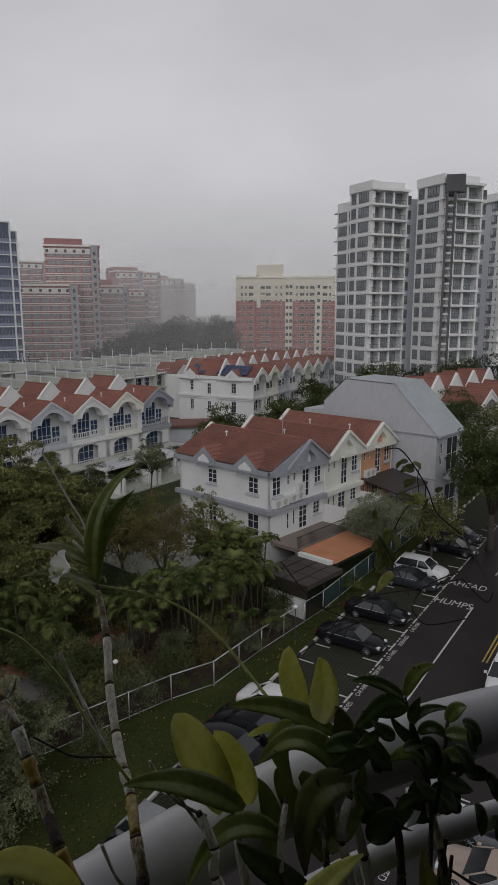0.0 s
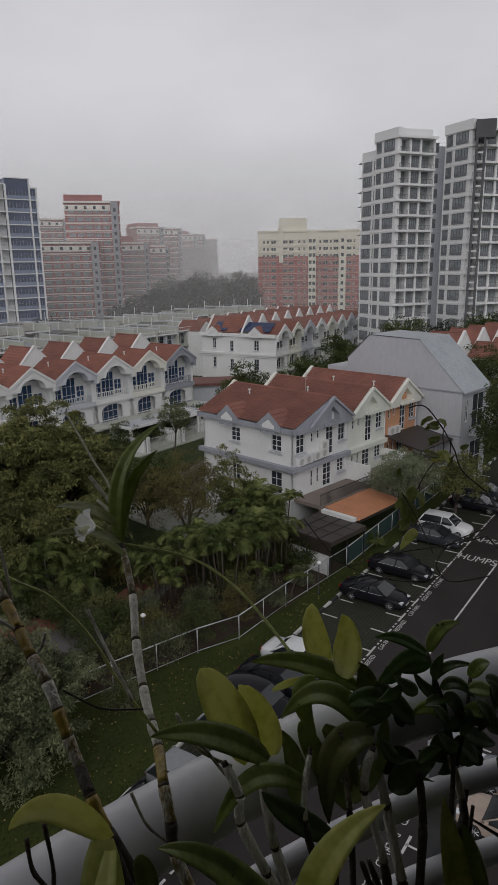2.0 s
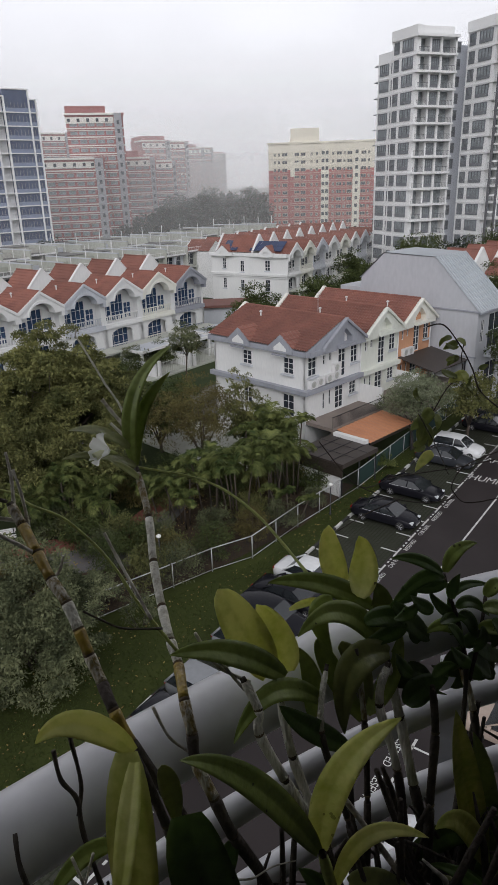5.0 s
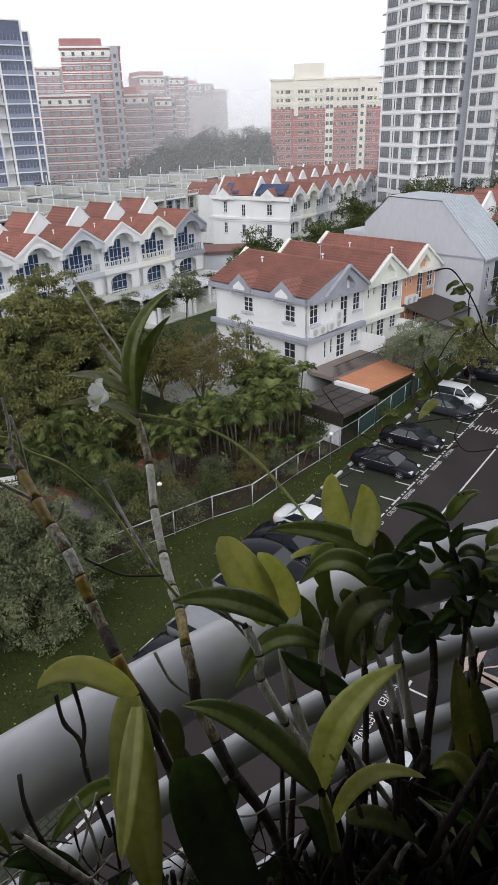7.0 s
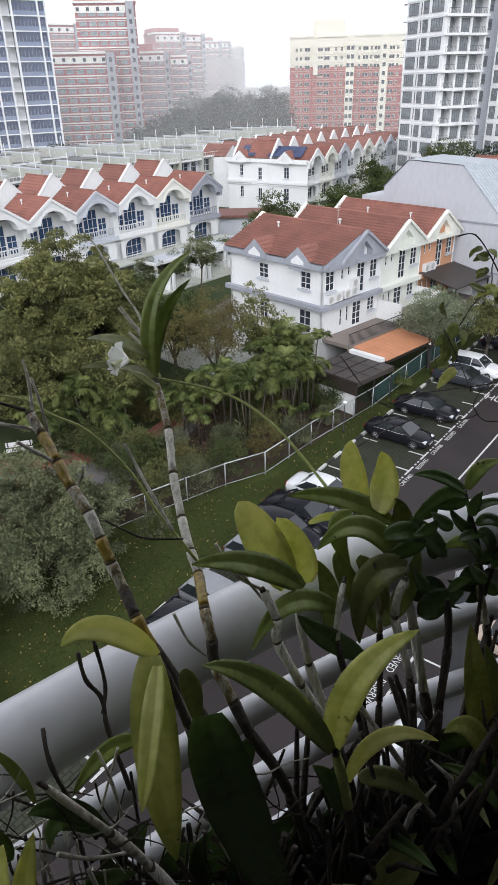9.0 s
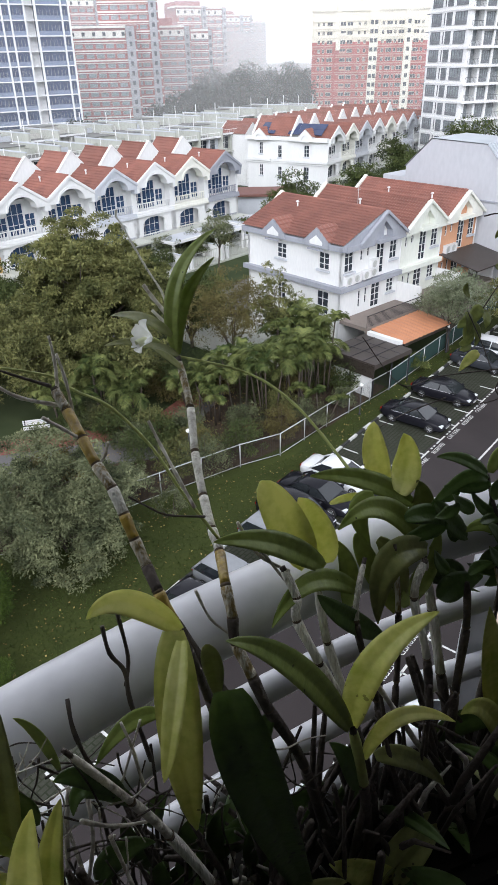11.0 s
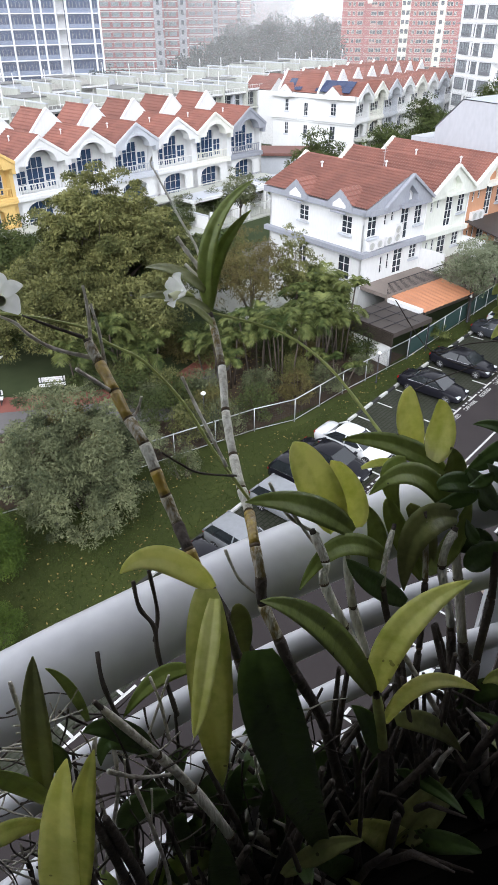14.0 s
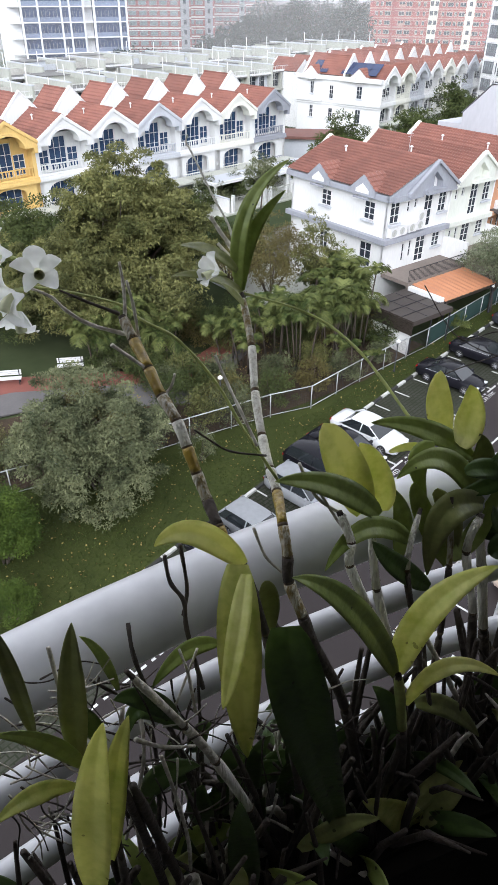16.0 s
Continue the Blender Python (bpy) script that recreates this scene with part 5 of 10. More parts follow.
tree(-4.0, 95.0, 9.2, 7.5, LEAF_DARK, "dark round tree between the houses", 13, 0.35, 110, 60, 0.25, 0.2, 0.1, group="trees between the houses")
tree(5.5, 102.0, 10.0, 8.0, LEAF_DARK, "dark round tree between the houses", 14, 0.35, 110, 60, 0.25, 0.2, 0.1, group="trees between the houses")
tree(12.0, 108.0, 10.8, 9.0, LEAF_DARK, "dark round tree between the houses", 15, 0.35, 120, 60, 0.25, 0.2, 0.1, group="trees between the houses")
tree(-11.7, 76.0, 8.0, 4.4, LEAF_GREY, "slim young street tree in front of the terraces", 16, 0.22, 70, 60, 0.45, 0.09, 0.1)
tree(28.0, 90.0, 12.0, 10.0, LEAF_DARK, "green tree behind the grey house", 17, 0.35, 130, 60, 0.25, 0.25, 0.1, group="trees between the houses")
tree(36.0, 88.0, 11.0, 10.0, LEAF_OLIVE, "green tree behind the grey house", 18, 0.35, 130, 60, 0.25, 0.25, 0.1, group="trees between the houses")
tree(-16.5, 62.5, 6.0, 6.0, LEAF_DARK, "bushy green tree in front of the terraces", 19, 0.28, 80, 70, 0.2, 0.15, 0.1)
tree(-10.5, 60.0, 5.5, 5.5, LEAF_DARK, "bushy green tree near the corner house", 20, 0.28, 70, 70, 0.2, 0.15, 0.1)
tree(-31.0, 56.0, 6.5, 8.0, LEAF_DARK, "bushy green tree under the yellow house", 21, 0.28, 100, 80, 0.15, 0.2, 0.1)
for i, (x, y, tp, w) in enumerate([(25, 131, 13, 12), (33, 134, 12, 12), (40, 132, 14, 13), (48, 136, 14, 14), (15, 140, 9, 9), (58, 130, 15, 15), (-70, 172, 9, 9), (-62, 180, 10, 10), (-52, 192, 9, 9), (-44, 205, 9, 9)]):
    tree(x, y, tp, w, LEAF_FAR if i % 2 else LEAF_DARK, "hazy green tree at the foot of the towers", 40 + i, 0.5, 90, 50, 0.2, 0.25, 0.11, group="trees at the towers")


tree(-25.0, 43.5, 7.2, 9.5, LEAF_DARK, "leafy green tree beside the red track", 22, 0.19, 190, 190, 0.08, 0.2, 0.08)
tree(-29.0, 46.5, 7.5, 9.0, LEAF_OLIVE, "leafy olive tree beside the red track", 23, 0.25, 150, 110, 0.08, 0.2, 0.08)
tree(-11.2, 55.5, 6.6, 7.0, LEAF_DARK, "dark bushy tree behind the park", 24, 0.24, 140, 90, 0.1, 0.15, 0.08)
tree(-2.6, 54.0, 5.0, 5.0, LEAF_DARK, "dark bushy tree beside the corner house", 25, 0.22, 100, 90, 0.1, 0.12, 0.09)
tree(-16.5, 52.5, 8.0, 7.5, LEAF_DARK, "dark bushy tree behind the spreading tree", 26, 0.26, 140, 100, 0.1, 0.2, 0.08)
tree(-21.5, 63.0, 5.5, 6.5, LEAF_OLIVE, "low olive tree under the terraces", 27, 0.26, 100, 80, 0.1, 0.15, 0.09)


def shrub(x, y, h, w, material, label, seed, leaf=0.13, n=60, per=60):
    rng = np.random.default_rng(seed)
    s = thing("shrub", pose(x, y, 0.05), label, "shrub", "shrubs")
    cs, stems = [], Shape()
    for _ in range(n):
        a, r = rng.uniform(0, 2 * math.pi), math.sqrt(rng.uniform(0, 1)) * w / 2
        z = h * (0.25 + 0.7 * rng.uniform() * math.sqrt(max(0.05, 1 - (2 * r / w) ** 2)))
        cs.append((r * math.cos(a), r * math.sin(a), z))
        if len(cs) % 5 == 0:
            stems.tube([(0.3 * cs[-1][0], 0.3 * cs[-1][1], 0), cs[-1]], [0.03, 0.01], 5)
    part("woody_base", stems, BARK, s)
    cr = new("foliage", leaves_mesh("foliage", cs, rng.uniform(0.1, 0.2, n) * w, per, leaf, material, rng))
    cr.parent = s
    return s


rs_ = np.random.default_rng(77)
line = [(1.0, 7.6), (-1.5, 8.0), (-4.5, 8.6), (-7.5, 9.6), (-9.5, 10.5), (-12, 11.4), (-14.5, 12.0), (-17, 12.8), (-20, 14.0), (-23, 15.2), (-26, 16.4), (-6, 11.5), (-9, 13.0), (-2, 10.5), (1.5, 10)]
mats_ = [LEAF_GREY, LEAF_BROWN, LEAF_DARK, LEAF_GREY, LEAF_OLIVE]
for i, (a, b) in enumerate(line):
    p = ROAD @ Vector((a + rs_.uniform(-0.5, 0.5), b + rs_.uniform(0.2, 0.9), 0))
    shrub(p.x, p.y, rs_.uniform(1.9, 3.2), rs_.uniform(2.2, 3.4), mats_[i % 5], ("grey-green", "bronze", "dark green", "grey-green", "olive")[i % 5] + " shrub along the park fence", 100 + i)
for i in range(9):
    shrub(-17.0 + 1.15 * i + rs_.uniform(-0.5, 0.5), 39.6 - 0.25 * i + rs_.uniform(-1.0, 1.0), rs_.uniform(1.8, 2.8), rs_.uniform(2.4, 3.6), mats_[(2, 0, 4)[i % 3]], "leafy undergrowth that half hides the red track", 170 + i, 0.16, 60, 60)
for i in range(16):
    shrub(-13.5 + 1.05 * i + rs_.uniform(-0.6, 0.6), 47.0 + rs_.uniform(-2.5, 3.5), rs_.uniform(1.8, 3.4), rs_.uniform(2.6, 3.8), mats_[(2, 4, 1, 2)[i % 4]], "dark leafy undergrowth beneath the park trees", 150 + i, 0.16, 60, 60)
for i in range(8):
    q = B_AT @ Vector((12.0 + 4.1 * i + rs_.uniform(-0.8, 0.8), rs_.uniform(-6.0, -4.2), 0))
    shrub(q.x, q.y, rs_.uniform(2.6, 4.2), rs_.uniform(3.4, 5.0), mats_[(2, 4, 2, 0)[i % 4]], "leafy garden bush in front of the terraces", 190 + i, 0.2, 60, 80)
shrub(-15.2, 20.6, 4.6, 3.4, LEAF_HEDGE, "dense bright green clipped bush on the lawn", 130, 0.1, 260, 150)
shrub(-13.1, 17.4, 2.0, 2.2, LEAF_HEDGE, "low bright green bush on the lawn", 131, 0.07, 120, 120)
shrub(7.9, 51.2, 1.9, 2.2, LEAF_PALM, "small green shrub at the fence", 132)
shrub(2.0, 44.5, 1.6, 1.8, LEAF_GREY, "small grey-green shrub at the fence", 133)
shrub(-8.0, 30.0, 2.6, 2.0, LEAF_GREY, "young grey-green sapling on the lawn", 134, 0.12, 40, 40)
shrub(-20.5, 27.5, 2.4, 5.0, LEAF_OLIVE, "wide olive hedge behind the fence", 135, 0.12, 100, 80)
shrub(-24.5, 29.5, 2.6, 5.0, LEAF_GREY, "wide grey-green hedge behind the fence", 136, 0.12, 100, 80)


def palm(x, y, h, seed, stems=4, frond=1.7, label="clump of slender palms with arching feathered fronds"):
    rng = np.random.default_rng(seed)
    p = thing("palm_clump", pose(x, y, 0.05), label, "palm", "palms")
    for k in range(stems):
        a, r = rng.uniform(0, 6.28), rng.uniform(0.1, 0.9)
        bx, by = r * math.cos(a), r * math.sin(a)
        tx, ty, tz = bx * 1.9, by * 1.9, h * rng.uniform(0.55, 0.85)
        part("trunk", Shape().tube([(bx, by, 0), ((bx + tx) / 2, (by + ty) / 2, tz * 0.55), (tx, ty, tz)], [0.07, 0.055, 0.05], 7), BARK, p, smooth=True)
        for i in range(8):
            az = 2 * math.pi * i / 8 + rng.uniform(-0.3, 0.3)
            el = rng.uniform(0.35, 1.35)
            L = frond * rng.uniform(0.75, 1.15)
            s = Shape()
            pts = []
            for j in range(9):
                u = j / 8
                rr = L * u * math.cos(el) * (1 - 0.1 * u) + 0.05
                zz = L * (u * math.sin(el) - 0.62 * u * u)
                pts.append(Vector((tx + rr * math.cos(az), ty + rr * math.sin(az), tz + zz)))
            s.tube(pts, [0.02 * (1 - 0.8 * q / 8) for q in range(9)], 4)
            for j in range(1, 9):
                for hv in (0.0, 0.25, 0.5, 0.75):
                    c = pts[j].lerp(pts[j - 1], hv)
                    d = (pts[j] - pts[j - 1]).normalized()
                    sd = d.cross(Vector((0, 0, 1))).normalized()
                    ll = L * 0.34 * math.sin(math.pi * (0.18 + 0.72 * (j - hv) / 8))
                    for sg in (-1, 1):
                        tip = c + (sd * sg * 0.8 + d * 0.6 + Vector((0, 0, -0.42 + rng.uniform(-0.15, 0.15)))) * ll
                        w = d * 0.02
                        s.add([tuple(c - w), tuple(c + w), tuple(c.lerp(tip, 0.55) + w * 1.1 + Vector((0, 0, 0.16 * ll))), tuple(tip), tuple(c.lerp(tip, 0.55) - w * 1.1 + Vector((0, 0, 0.16 * ll)))], [(0, 1, 2, 3, 4)])
            part("frond", s, LEAF_PALM, p)
    return p


for i, (x, y, hh, st, fr) in enumerate([(-3.4, 42.6, 7.0, 7, 2.3), (-1.2, 43.2, 6.6, 7, 2.2), (-0.6, 47.4, 7.4, 7, 2.2), (0.5, 46.6, 7.0, 6, 2.1), (-5.2, 43.0, 5.8, 6, 2.0), (-7.0, 41.6, 4.6, 6, 1.8), (-8.6, 42.6, 4.2, 5, 1.8), (-2.4, 45.8, 6.2, 6, 2.1), (0.4, 42.0, 3.0, 4, 1.2), (-15.0, 40.6, 5.6, 6, 2.4), (-17.4, 39.6, 5.0, 6, 2.4), (-13.0, 41.2, 4.6, 5, 2.2), (-0.4, 45.6, 6.0, 5, 1.8)]):
    palm(x, y, hh, 200 + i, max(3, st - 2), fr)

# forested rise in the distance
rng = np.random.default_rng(9)
cs, cr = [], []
for _ in range(2200):
    az, r = rng.uniform(-26, 24), rng.uniform(256, 330)
    if -1.4 < az < 7.6 and r < 302:      # clear of the slab block
        continue
    hz = (9 + 9 * math.exp(-((az + 4) / 6.5) ** 4) + 1.6 * math.sin(az * 1.9) + 1.0 * math.sin(az * 4.3 + 1)) * (0.7 + 0.3 * min(1, (r - 256) / 40)) + rng.uniform(-1.5, 1.5)
    x, y = polar(az, r)
    cs.append((x, y, rng.uniform(0.35, 1.0) * hz))
    cr.append(rng.uniform(2.0, 4.2))
wood = new("far_woods", leaves_mesh("far_woods", cs, cr, 80, 0.9, LEAF_FAR, rng, aspect=0.75))
tagged(wood, "hazy dark green wooded rise behind the houses", "woods", "", "stuff")

# grass and fallen leaves
rng = np.random.default_rng(21)
gp = []
for _ in range(60000):
    a, b = rng.uniform(-28, 20), rng.uniform(3.0, 14)
    if b < kerb_y(a) + 0.15:
        continue
    if b > 6.6 + max(0, -(a + 3)) * 0.34:
        continue
    q = ROAD @ Vector((a, b, 0.1))
    gp.append((q.x, q.y, q.z + 0.01))
grass = new("grass", leaves_mesh("grass", gp, [0.02] * len(gp), 1, 0.11, leafmat("grass_blades", (0.06, 0.082, 0.02), (0.036, 0.053, 0.013)), rng, droop=-0.9, aspect=0.3))
tagged(grass, "short wet grass of the lawn", "grass", "", "stuff")
fp = [gp[i] for i in rng.integers(0, len(gp), 900)] + [tuple(ROAD @ Vector((rng.uniform(-14, 3), rng.uniform(11, 18), 0.14))) for _ in range(900)]
fallen = new("fallen_leaves", leaves_mesh("fallen_leaves", [(x, y, z + 0.05) for x, y, z in fp], [0.02] * len(fp), 1, 0.13, leafmat("fallen_yellow_leaves", (0.42, 0.33, 0.12), (0.25, 0.16, 0.07)), rng, aspect=0.6))
tagged(fallen, "scattered yellow and brown fallen leaves", "leaves", "", "stuff")


# ---- fence, lamps, benches ----
FL = [(33, 6.2), (21, 6.3), (9.45, 6.35), (1.8, 7.1), (-3.4, 7.3), (-6, 8.5), (-11.3, 10.2), (-18.9, 12.5), (-26, 15.0), (-40, 19.5)]
fence = thing("fence", ROAD, "white pipe fence with wire mesh and green screens along the lawn", "fence")
for k, ((a, b), (c, d)) in enumerate(zip(FL[:-1], FL[1:])):
    part("top_rail", Shape().tube([(a, b, 1.75), (c, d, 1.75)], 0.035, 8), GALV, fence, smooth=True)
    part("bottom_rail", Shape().tube([(a, b, 0.25), (c, d, 0.25)], 0.025, 6), GALV, fence, smooth=True)
    n = max(1, round(math.hypot(c - a, d - b) / 2.6))
    for i in range(n):
        u = i / n
        x, y = a + (c - a) * u, b + (d - b) * u
        part("post", Shape().tube([(x, y, 0), (x, y, 1.8)], 0.035, 8), GALV, fence, smooth=True)
        if a > 9.5:
            v = (i + 1) / n
            x2, y2 = a + (c - a) * v, b + (d - b) * v
            part("screen", Shape().add([(x, y + 0.05, 0.3), (x2, y2 + 0.05, 0.3), (x2, y2 + 0.05, 1.7), (x, y + 0.05, 1.7), (x, y + 0.07, 0.3), (x2, y2 + 0.07, 0.3), (x2, y2 + 0.07, 1.7), (x, y + 0.07, 1.7)],
                 [(0, 1, 2, 3), (7, 6, 5, 4), (3, 2, 6, 7)]), FENCEGREEN, fence, "dark green mesh screen")
    if a <= 9.7:
        L = math.hypot(c - a, d - b)
        wires = Shape()
        for i in range(int(L / 0.16)):
            u = (i + 0.5) * 0.16 / L
            x, y = a + (c - a) * u, b + (d - b) * u
            wires.tube([(x, y, 0.25), (x, y, 1.75)], 0.005, 3, False)
        for j in range(9):
            wires.tube([(a, b, 0.35 + 0.16 * j), (c, d, 0.35 + 0.16 * j)], 0.005, 3, False)
        part("wire_mesh", wires, DARKMETAL, fence)
GLOBE = mat("white_globe", (0.8, 0.8, 0.78), (0.7, 0.7, 0.68), 0.3, 5, 30, 0.0)


def lamp_post(m, h=2.3):
    l = thing("garden_lamp", m, "short garden lamp with a white globe on a dark post", "lamp", "garden lamps")
    part("post", Shape().tube([(0, 0, 0), (0, 0, 0.1), (0, 0, 0.12), (0, 0, h - 0.1)], [0.09, 0.09, 0.04, 0.04], 8), DARKMETAL, l, smooth=True)
    part("globe", Shape().tube([(0, 0, h - 0.12 + 0.32 * i / 8) for i in range(9)], [max(0.02, 0.17 * math.sin(math.pi * i / 8)) for i in range(9)], 12), GLOBE, l, smooth=True)
    return l


lp = lamp_post(ROAD @ pose(4.6, 6.1, 0.1))
for a, b in ((19.0, 6.0), (-7.5, 11.4), (-13.5, 12.9), (-19.5, 10.4), (9.0, 31)):
    copy_thing(lp, ROAD @ pose(a, b, 0.1))


def bench(m):
    b = thing("park_bench", m, "pale slatted park bench on dark legs beside the track", "bench", "park benches")
    for i in range(4):
        part("seat_slat", Shape().box(-0.9, 0.9, -0.22 + 0.12 * i, -0.13 + 0.12 * i, 0.42, 0.46), FRAME, b)
    for i in range(3):
        part("back_slat", Shape().box(-0.9, 0.9, 0.26, 0.3, 0.55 + 0.13 * i, 0.65 + 0.13 * i), FRAME, b)
    for x in (-0.75, 0.75):
        part("leg", Shape().box(x - 0.03, x + 0.03, -0.2, -0.14, 0, 0.42).box(x - 0.03, x + 0.03, 0.22, 0.28, 0, 0.92).box(x - 0.03, x + 0.03, -0.14, 0.22, 0.38, 0.42), DARKMETAL, b)
    return b


bn = bench(pose(-22.6, 36.2, 0.12, 0, 0, 20))
copy_thing(bn, pose(-19.2, 38.8, 0.12, 0, 0, 20))


# ---- parked vehicles ----
TYRE = mat("tyre_rubber", (0.02, 0.02, 0.02), (0.015, 0.015, 0.015), 0.85, 5, 40, 0.1)
RIM = mat("alloy_rim", (0.5, 0.5, 0.52), (0.4, 0.4, 0.42), 0.35, 5, 40, 0.0, metal=0.8)
CARGLASS = mat("car_glass", (0.02, 0.024, 0.028), (0.015, 0.018, 0.02), 0.04, 1, 5, 0.0, spec=0.9)
LAMPW = mat("headlamp", (0.7, 0.72, 0.75), (0.55, 0.57, 0.6), 0.15, 5, 30, 0.0)
LAMPR = mat("tail_lamp", (0.3, 0.015, 0.01), (0.2, 0.01, 0.01), 0.2, 5, 30, 0.0)
PLATE = mat("number_plate", (0.5, 0.5, 0.5), (0.4, 0.4, 0.4), 0.5, 5, 30, 0.0)
CHROME = mat("chrome_trim", (0.7, 0.7, 0.72), (0.6, 0.6, 0.62), 0.2, 5, 30, 0.0, metal=1.0)
PAINTS = {n: mat(n + "_car_paint", c, tuple(q * 0.85 for q in c), 0.08, 0.5, 4, 0.0, spec=0.16) for n, c in
          {"black": (0.012, 0.012, 0.016), "white": (0.72, 0.73, 0.74), "silver": (0.26, 0.27, 0.285), "grey": (0.035, 0.038, 0.044), "beige": (0.45, 0.36, 0.3)}.items()}


def car(m, colour, kind="saloon", label=""):
    """A car whose nose points to +x, standing on its wheels at z = 0; body and cabin are lofted from cross-sections."""
    L, W, Ht = {"saloon": (4.75, 1.82, 1.45), "hatch": (4.2, 1.74, 1.5), "suv": (4.5, 1.84, 1.66), "van": (4.7, 1.84, 1.8)}[kind]
    c = thing("car", m, label or colour + " " + kind + " parked in its bay", "car", "parked cars")
    paint = PAINTS[colour]
    h2, w2 = L / 2, W / 2
    belt = {"saloon": 0.93, "hatch": 0.95, "suv": 1.02, "van": 1.05}[kind]
    hood = {"saloon": 0.88, "hatch": 0.93, "suv": 1.0, "van": 1.05}[kind]
    boot = {"saloon": 0.98, "hatch": 1.0, "suv": 1.08, "van": 1.15}[kind]
    # lower body: stations along the length (x, half width, deck height, sill height)
    st = [(-h2, 0.80, 0.72, 0.42), (-h2 + 0.08, 0.9, boot - 0.06, 0.3), (-h2 + 0.35, 0.97, boot, 0.24), (-h2 + 0.9, 1.0, belt + 0.04, 0.2), (-0.4, 1.0, belt + 0.01, 0.19), (0.5, 1.0, belt, 0.19),
          (0.95, 1.0, belt - 0.01, 0.2), (1.3, 0.99, hood, 0.2), (h2 - 0.55, 0.96, hood - 0.09, 0.22), (h2 - 0.2, 0.89, hood - 0.2, 0.24), (h2 - 0.04, 0.78, 0.6, 0.3), (h2, 0.7, 0.5, 0.36)]
    s, n = Shape(), 12
    vs, fs = [], []
    for x, k, top, low in st:
        w = w2 * k
        sec = [(-w * 0.9, low), (-w, low + 0.12), (-w * 1.0, (low + top) / 2), (-w * 0.97, top - 0.1), (-w * 0.9, top - 0.02), (-w * 0.5, top + 0.02), (w * 0.5, top + 0.02), (w * 0.9, top - 0.02), (w * 0.97, top - 0.1), (w, (low + top) / 2), (w, low + 0.12), (w * 0.9, low)]
        vs += [(x, y, z) for y, z in sec]
    for i in range(len(st) - 1):
        for j in range(n):
            a, b = i * n + j, i * n + (j + 1) % n
            fs.append((a, b, b + n, a + n))
    fs += [tuple(range(n)), tuple(range(len(vs) - 1, len(vs) - n - 1, -1))]
    s.add(vs, fs)
    body = part("body", s, paint, c, smooth=True)
    # cabin
    r0, r1, f0, f1 = {"saloon": (-h2 + 0.75, -h2 + 1.45, 0.35, 1.2), "hatch": (-h2 + 0.12, -h2 + 0.55, 0.35, 1.15), "suv": (-h2 + 0.15, -h2 + 0.55, 0.4, 1.15), "van": (-h2 + 0.1, -h2 + 0.35, 0.75, 1.45)}[kind]
    base, tw = belt - 0.02, w2 * 0.76
    bw = w2 * 0.95
    rf = [(r1, Ht - 0.05), ((r1 + f0) / 2, Ht), (f0, Ht - 0.05)]
    glass = Shape()
    for sg in (-1, 1):
        g0 = [(r0, sg * bw, base), (f1, sg * bw, base), (f0, sg * tw, Ht - 0.06), (r1, sg * tw, Ht - 0.06)]
        glass.add(g0, [(0, 1, 2, 3)] if sg < 0 else [(3, 2, 1, 0)])
    glass.add([(f1, -bw, base), (f1, bw, base), (f0, tw, Ht - 0.06), (f0, -tw, Ht - 0.06)], [(0, 1, 2, 3)])
    glass.add([(r0, bw, base), (r0, -bw, base), (r1, -tw, Ht - 0.06), (r1, tw, Ht - 0.06)], [(0, 1, 2, 3)])
    part("glazing", glass, CARGLASS, c, "dark car windows")
    roof = Shape()
    rv = []
    for x, z in [(r1 - 0.06, Ht - 0.075), (r1 + 0.15, Ht - 0.02), ((r1 + f0) / 2, Ht + 0.015), (f0 - 0.15, Ht - 0.02), (f0 + 0.06, Ht - 0.075)]:
        for q, dz in ((-1.03, -0.035), (-0.8, 0.0), (0, 0.02), (0.8, 0.0), (1.03, -0.035)):
            rv.append((x, q * tw, z + dz))
    roof.add(rv, [(i * 5 + j, i * 5 + j + 5, i * 5 + j + 6, i * 5 + j + 1) for i in range(4) for j in range(4)])
    part("roof", roof, paint, c, smooth=True)
    for sg in (-1, 1):
        for (xa, ya, za), (xb, yb, zb), r in (((f1, bw, base), (f0, tw, Ht - 0.06), 0.035), ((r0, bw, base), (r1, tw, Ht - 0.06), 0.06), ((-0.15, bw, base), (-0.1, tw, Ht - 0.05), 0.04)):
            part("pillar", Shape().tube([(xa, sg * ya * 1.003, za), (xb, sg * yb * 1.003, zb)], r, 6), paint, c, smooth=True)
        part("window_trim", Shape().tube([(r0, sg * bw * 1.012, base + 0.02), (f1, sg * bw * 1.012, base + 0.02)], 0.012, 5), CHROME, c)
        part("wing_mirror", Shape().box(f1 - 0.3, f1 - 0.15, sg * (w2 * 1.0) - 0.02, sg * (w2 * 1.0) + sg * 0.16 + 0.02 * sg, base + 0.02, base + 0.15), paint, c)
        part("headlamp", Shape().box(h2 - 0.36, h2 - 0.09, sg * w2 * 0.66 - 0.16, sg * w2 * 0.66 + 0.13, 0.58, 0.7), LAMPW, c)
        part("tail_lamp", Shape().box(-h2 + 0.0, -h2 + 0.3, sg * w2 * 0.7 - 0.16, sg * w2 * 0.7 + 0.16, 0.74, 0.86), LAMPR, c)
    part("grille", Shape().box(h2 - 0.06, h2 + 0.012, -0.42, 0.42, 0.44, 0.56), DARKMETAL, c)
    part("number_plate", Shape().box(h2, h2 + 0.025, -0.25, 0.25, 0.36, 0.46), PLATE, c)
